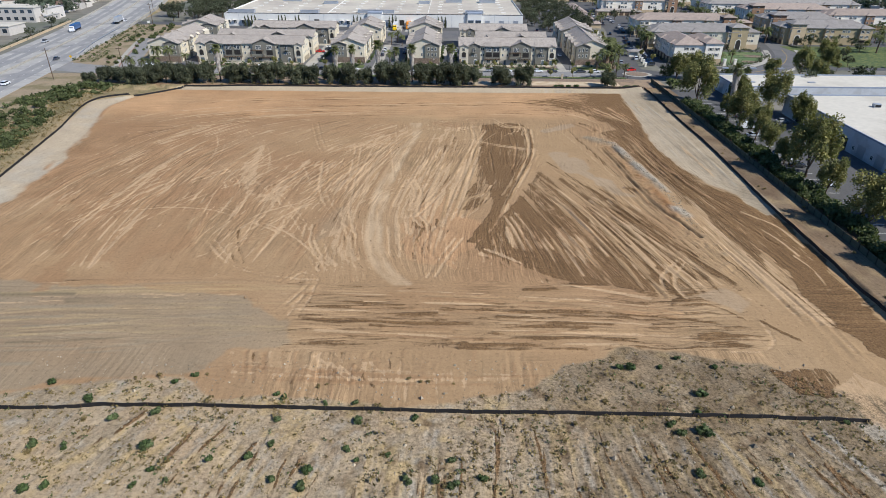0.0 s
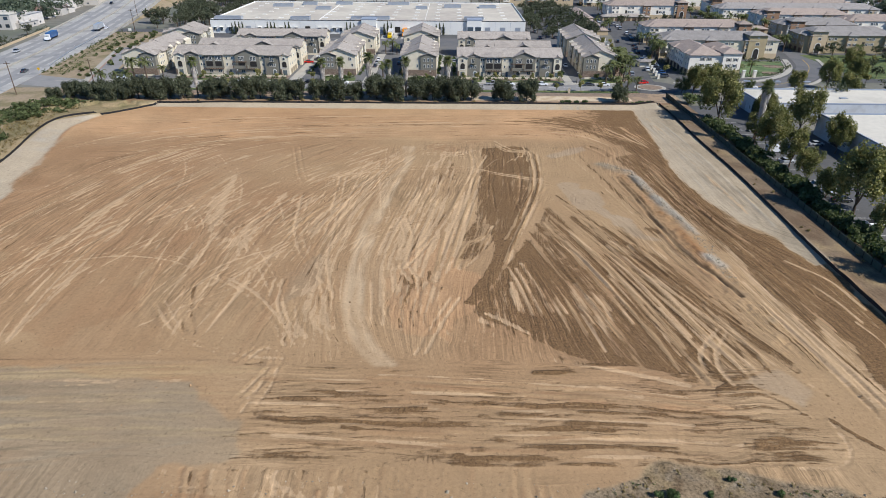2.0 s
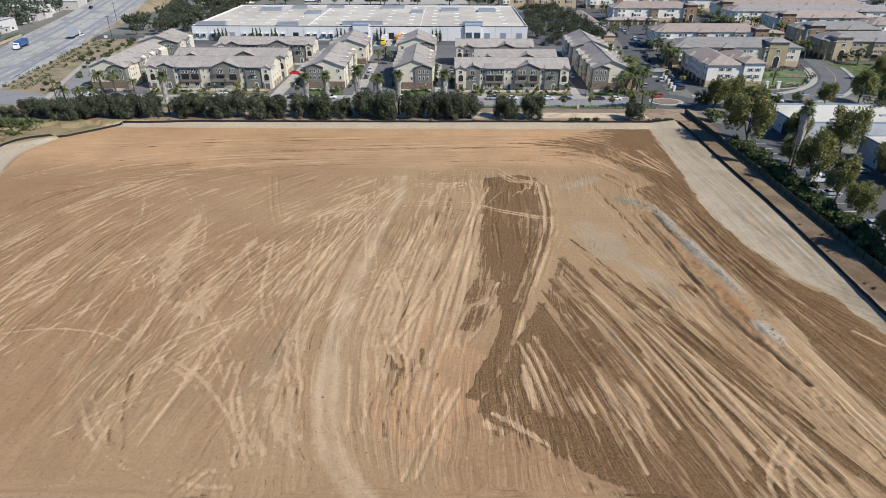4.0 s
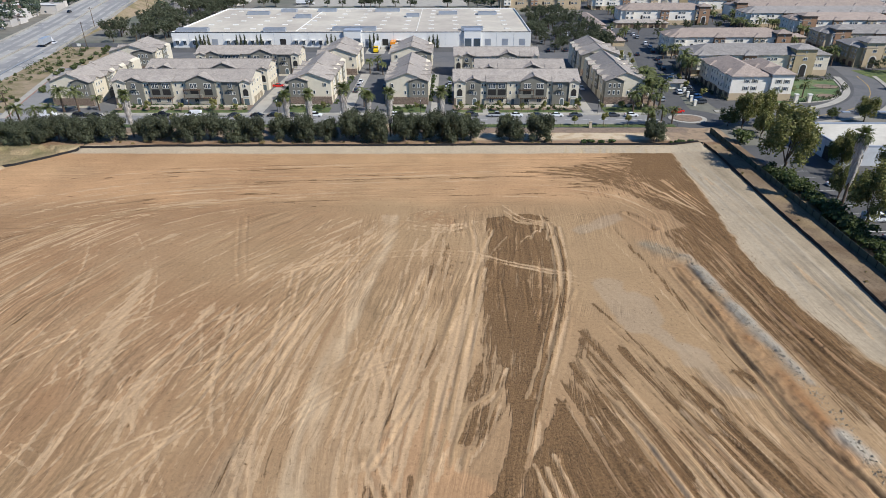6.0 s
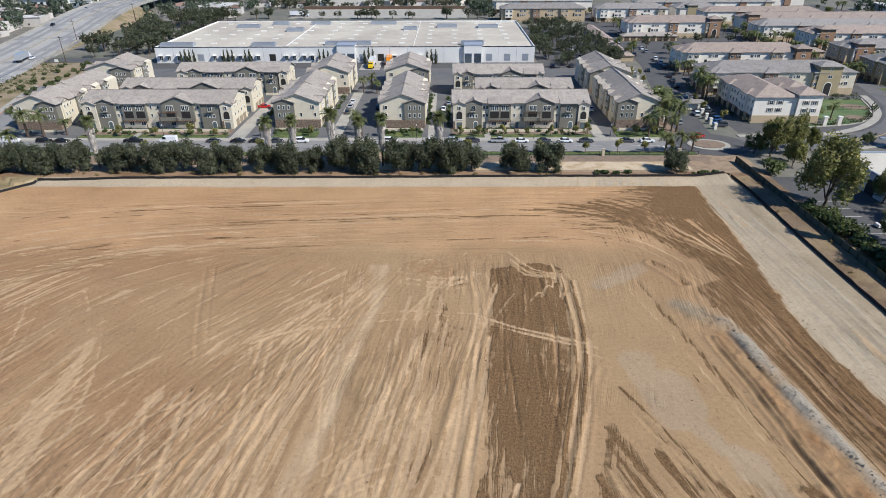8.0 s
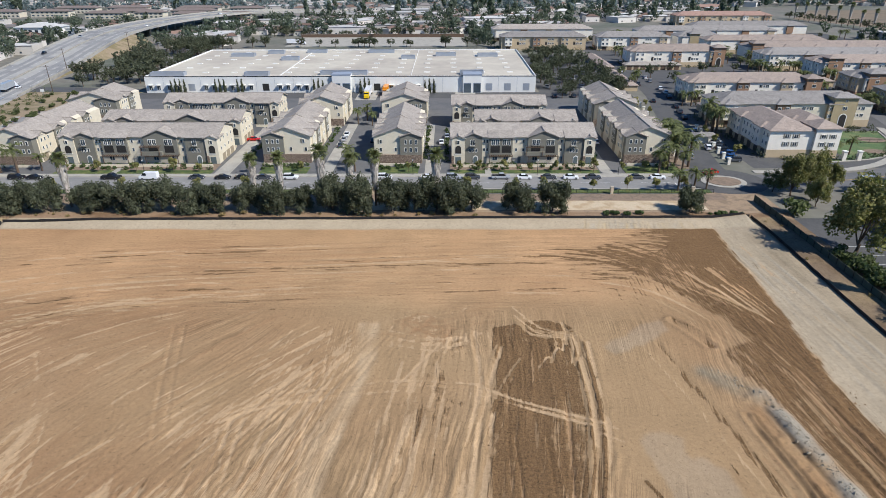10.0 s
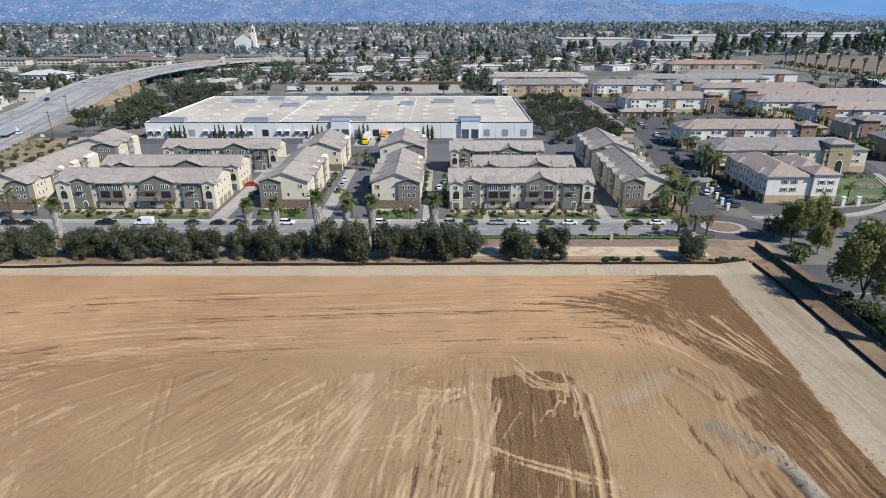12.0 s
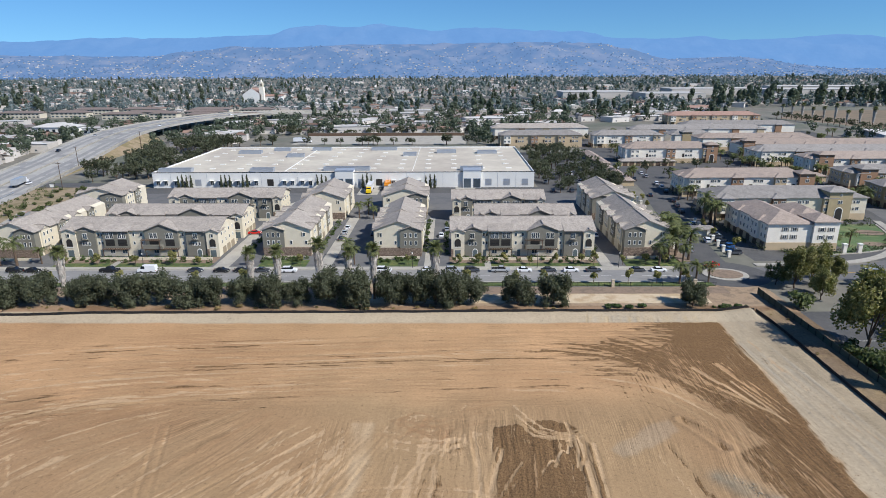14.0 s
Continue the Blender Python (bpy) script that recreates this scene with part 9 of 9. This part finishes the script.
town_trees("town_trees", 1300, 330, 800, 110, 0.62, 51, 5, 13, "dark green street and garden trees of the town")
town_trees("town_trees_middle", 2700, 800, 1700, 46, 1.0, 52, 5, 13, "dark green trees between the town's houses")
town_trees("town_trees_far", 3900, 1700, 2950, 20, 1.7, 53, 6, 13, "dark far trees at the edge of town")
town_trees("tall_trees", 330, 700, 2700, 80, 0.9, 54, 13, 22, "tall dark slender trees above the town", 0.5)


def tall_row(x0, x1, y0, y1, n, seed):
    r = random.Random(seed)
    vs = []
    for i in range(n):
        x, y, h = r.uniform(x0, x1), r.uniform(y0, y1), r.uniform(20, 33)
        g = [(x + r.uniform(-2, 2), y, ZS + h * q, h * 0.14, h * 0.14, h * 0.16) for q in (0.2, 0.38, 0.56, 0.74, 0.88)]
        vs.append(leaf_quads(g, 240, 1.7, seed + i, 0.85, (0.5, 1.0))[0])
    v = np.concatenate(vs)
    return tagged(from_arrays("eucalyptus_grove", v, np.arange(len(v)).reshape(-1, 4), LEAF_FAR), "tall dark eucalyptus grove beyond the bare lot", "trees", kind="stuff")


tall_row(560, 900, 890, 1010, 46, 61)
tall_row(380, 540, 880, 960, 16, 62)


def block(name, x0, x1, y0, y1, h, wall, roof, label, category, flat=False, z=ZS, floors=2, band=True):
    e = empty(name, x0, y0, z)
    W, D = x1 - x0, y1 - y0
    part("wall", box(bmesh.new(), 0, W, 0, D, 0, h), wall, e)
    part("roof", box(bmesh.new(), -0.4, W + 0.4, -0.4, D + 0.4, h, h + 0.5) if flat else hip_roof(bmesh.new(), 0, W, 0, D, h + 0.2, h + 0.2 + min(W, D) * 0.16, 0.9), roof, e)
    if band:
        for q in range(floors):
            bm = bmesh.new()
            n = max(2, int(W / 5))
            for i in range(n):
                box(bm, W * (i + 0.25) / n, W * (i + 0.75) / n, -0.08, 0.02, h * (q + 0.3) / floors, h * (q + 0.75) / floors)
            tagged(part("window_band", bm, PANE, e), kind="stuff")
    return tagged(e, label, category)


BROWN_ROOF = material("brown_shingle_roof", lin(120, 108, 102), var=0.2, scale=0.3)
PALE_GREEN = material("pale_beige_stucco", lin(198, 190, 172), var=0.08)
for x0, x1, y0 in ((-300, -262, 712), (-250, -212, 708), (-402, -358, 722), (-350, -318, 730), (-390, -340, 752), (-320, -270, 756), (-540, -490, 745), (-480, -436, 750), (-480, -430, 800), (-420, -372, 806), (-330, -280, 800), (-262, -222, 790)):
    block("garden_apartments", x0, x1, y0, y0 + 14, 6.2, PALE_GREEN, BROWN_ROOF, "long two-storey pale apartment block with brown roof", "apartment building", floors=2)
block("white_shed", -372, -334, 556, 574, 7.5, WH_WALL, TOWN_ROOFS[2], "white shed with low roof beside the highway", "shed", floors=1)
block("store", -330, -312, 560, 574, 6, WH_WALL, TOWN_ROOFS[2], "small white workshop beside the highway", "shed", True, floors=1)
block("depot", -300, -246, 120, 140, 6, TOWN_WALL, SHOP_ROOF, "white flat-roofed depot beyond the road", "depot", True, floors=1)
block("depot", -330, -258, 232, 252, 7, TOWN_WALL, SHOP_ROOF, "white depot with shaded canopy beyond the road", "depot", True, floors=1)
block("depot", -345, -262, 268, 284, 5, TOWN_WALL, SHOP_ROOF, "low white office beyond the road", "depot", True, floors=1)
block("depot", -330, -278, 320, 338, 9, TOWN_WALL, SHOP_ROOF, "tall white storage building beyond the highway", "depot", True, floors=2)
for x0, x1, y0 in ((205, 330, 1120), (330, 430, 1050), (440, 620, 1240), (600, 830, 1190), (700, 900, 1340)):
    block("distribution_hall", x0, x1, y0, y0 + 70, 11, TOWN_WALL, TOWN_ROOFS[2], "huge white distribution hall on the edge of town", "warehouse", True, band=False)
for x0, x1, y0 in ((-104, -58, 690), (-60, -24, 720), (-70, -20, 760)):
    block("market", x0, x1, y0, y0 + 18, 6, TOWN_WALL, TOWN_ROOFS[2], "low white commercial building in the town", "shop", True, floors=1)
block("tower_house", 300, 340, 790, 806, 6, STUCCO["tan"], ROOF_RED, "tan house with a red tiled roof", "house")
e = empty("church", -318, 1018, ZS)
part("nave", gable_wall(bmesh.new(), -16, 14, 0, 30, 0, 14, 24), WH_WALL, e)
part("roof", gable_roof(bmesh.new(), -16, 14, 1, 30, 14.2, 24.4, "y", 0.8), ROOF_RED, e)
part("wing", box(bmesh.new(), 14, 46, 4, 18, 0, 11), WH_WALL, e)
part("wing_roof", hip_roof(bmesh.new(), 14, 46, 4, 18, 11.2, 14), ROOF_RED, e)
part("tower", box(bmesh.new(), 12, 19, 0, 7, 0, 26), STUCCO["cream"], e)
part("belfry", box(bmesh.new(), 13, 18, 1, 6, 26, 33), STUCCO["beige"], e)
part("spire", tube(bmesh.new(), 15.5, 3.5, 33, 38, 2.2, 0.3), STUCCO["cream"], e)
# shade of the bell opening, painted as a near-black arched panel
part("belfry_shade_panel", arch(bmesh.new(), 15.5, 1, 27, 2, 4.6), SHADE_AND_DOOR_DARK, e)
tagged(e, "white mission-style church with a tall bell tower", "church")
fly = empty("far_viaduct", 0, 0, 0)
FLY = [(-260, 1000, 3), (-134, 1041, 7), (0, 1062, 7.5), (126, 1019, 7), (260, 930, 2)]
ribbon("deck", FLY, 9, 9, HIGHWAY, thick=1.2, parent=fly)
for off in (8.8, -8.8):
    ribbon("parapet", [(x, y, z + 0.9) for x, y, z in FLY], 0.2 - off, 0.2 + off, CONCRETE, thick=0.95, parent=fly)
for i in range(14):
    x = -150 + i * 21
    part("pier", tube(bmesh.new(), x, float(np.interp(x, (-134, 0, 126), (1041, 1062, 1019))), 0.4, 6, 0.8, 0.8, 8), CONCRETE, fly)
tagged(fly, "concrete viaduct crossing the town", "viaduct", kind="structure")
slab("storage_yard", -122, 16, 488, 546, CONCRETE, ZS + 0.03, label="pale paved storage yard behind the warehouse", category="pavement")
wallb = empty("yard_wall", -122, 546, ZS)
part("panels", box(bmesh.new(), 0, 138, 0, 0.3, 0, 2.6), TIMBER, wallb)
part("coping", box(bmesh.new(), 0, 138, -0.05, 0.35, 2.6, 2.75), CONCRETE, wallb)
tagged(wallb, "brown yard wall behind the warehouse", "wall")
lorry(-113, 500, 0, "white", "white", "white box lorry parked in the storage yard")
tagged(obj("bare_lot", prism(bmesh.new(), [(372, 700), (396, 640), (400, 560), (700, 560), (700, 830), (450, 815)], 0.3, ZS + 0.03), DULL_DIRT), "large bare dirt lot at the edge of town", "dirt", kind="structure")
for i in range(11):
    t = i / 10
    plant("lotpalmfar%d" % (i % 2), tall_palm(690 + i % 2, 15), 376 + 26 * t, 705 - 150 * t, z=ZS, s=1.0 + 0.1 * (i % 3), label="tall slender palm beside the bare lot", category="palm tree", group="palms by the bare lot")
    plant("far%d" % (i % 3), lot_tree(670 + i % 3, 4.0, 3.4, 2.4, LEAF_DARK, 700), 368 + 24 * t, 700 - 150 * t, z=ZS, s=1.2, label="round tree beside the bare lot", category="tree", group="trees by the bare lot")

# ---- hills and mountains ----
def backdrop_material(name, rgb, second, haze_glow, scale):
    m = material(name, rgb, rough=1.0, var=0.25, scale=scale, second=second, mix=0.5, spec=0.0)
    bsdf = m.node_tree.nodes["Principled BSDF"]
    # blue distance haze painted on as emission; the slopes are no light source
    bsdf.inputs["Emission Color"].default_value = (*haze_glow, 1)
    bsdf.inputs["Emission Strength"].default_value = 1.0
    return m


def range_mesh(name, y0, y1, crest, mat, label, rough, seed):
    """Hills with a given crest line; they rise from the plain and fall behind."""
    px = np.array([c[0] for c in crest], float)
    pz = np.array([c[1] for c in crest], float)
    xs = np.linspace(-y1 * 0.95, y1 * 0.95, 420)
    ys = np.linspace(y0, y1, 36)
    gxx, gyy = np.meshgrid(xs, ys)
    t = (gyy - y0) / (y1 - y0)
    top = np.interp(gxx, px, pz)
    z = ZS - 4 + top * np.sin(np.clip(t * 1.12, 0, 1) * math.pi / 2) ** 1.3
    z += rough * top * 0.5 * (fnoise(gxx, gyy, 260, seed) + 0.5 * fnoise(gxx, gyy, 90, seed + 3)) * np.sin(np.clip(t, 0, 1) * math.pi) + rough * 6 * fnoise(gxx, gyy, 60, seed + 9) * t
    ids2 = np.arange(z.size).reshape(z.shape)
    f = np.stack((ids2[:-1, :-1], ids2[:-1, 1:], ids2[1:, 1:], ids2[1:, :-1]), -1).reshape(-1, 4)
    ob = from_arrays(name, np.stack((gxx, gyy, z), -1).reshape(-1, 3), f, mat, smooth=True)
    return tagged(ob, label, "backdrop", kind="structure"), (xs, ys, z)


# third colour: the air's blue haze, added as emission over the ground colours
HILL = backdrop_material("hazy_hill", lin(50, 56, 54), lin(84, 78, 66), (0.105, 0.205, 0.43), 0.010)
MOUNT = backdrop_material("hazy_mountain", lin(40, 50, 58), lin(50, 56, 60), (0.125, 0.285, 0.60), 0.004)


def crest_line(d, pts):
    return [((p - 784) / 1067 * d, 61 + (113 - q) / 1067 * d) for p, q in pts]


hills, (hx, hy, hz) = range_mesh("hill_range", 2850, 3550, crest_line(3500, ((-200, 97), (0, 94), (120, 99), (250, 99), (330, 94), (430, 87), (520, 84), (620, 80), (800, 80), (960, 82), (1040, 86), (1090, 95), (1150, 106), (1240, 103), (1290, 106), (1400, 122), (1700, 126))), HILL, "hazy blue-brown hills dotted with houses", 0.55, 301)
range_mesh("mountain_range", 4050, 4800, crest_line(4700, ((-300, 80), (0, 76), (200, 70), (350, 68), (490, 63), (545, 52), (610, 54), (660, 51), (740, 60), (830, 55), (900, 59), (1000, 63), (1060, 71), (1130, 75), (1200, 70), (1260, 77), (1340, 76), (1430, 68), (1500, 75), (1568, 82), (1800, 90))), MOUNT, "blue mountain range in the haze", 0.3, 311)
pieces = []
rr = random.Random(71)
for i in range(2600):
    a, b = rr.randrange(20, 400), min(32, int(abs(rr.gauss(0, 13))))
    x, y, z = hx[a] + rr.uniform(-10, 10), hy[b], hz[b, a]
    if z < 2 or z > 150:
        continue
    s = rr.uniform(2.0, 4.6)
    pieces += [(box_v(x - s, x + s, y - s * 0.6, y + s * 0.6, z - 3, z + rr.uniform(1.5, 3.5)), BOX_F, rr.choice((0, 0, 1)))]
v, f, mi = merge(pieces)
tagged(from_arrays("hillside_houses", v, f, [TOWN_WALL, HILL], mi), "tiny pale houses scattered over the far hills", "houses", kind="stuff")
vs = []
for i in range(2600):
    a, b = rr.randrange(10, 410), min(33, int(abs(rr.gauss(0, 12))))
    x, y, z = hx[a], hy[b] + rr.uniform(-8, 8), hz[b, a]
    vs.append(leaf_quads([(x + rr.uniform(-9, 9), y, z + 2, 5, 5, 3)], 5, 2.6, i, 0.7)[0])
v = np.concatenate(vs)
# trees get the same painted haze as the hills, through blue emission
HAZE_TREE = backdrop_material("hazy_hill_trees", lin(34, 42, 40), lin(44, 50, 46), (0.088, 0.160, 0.31), 0.02)
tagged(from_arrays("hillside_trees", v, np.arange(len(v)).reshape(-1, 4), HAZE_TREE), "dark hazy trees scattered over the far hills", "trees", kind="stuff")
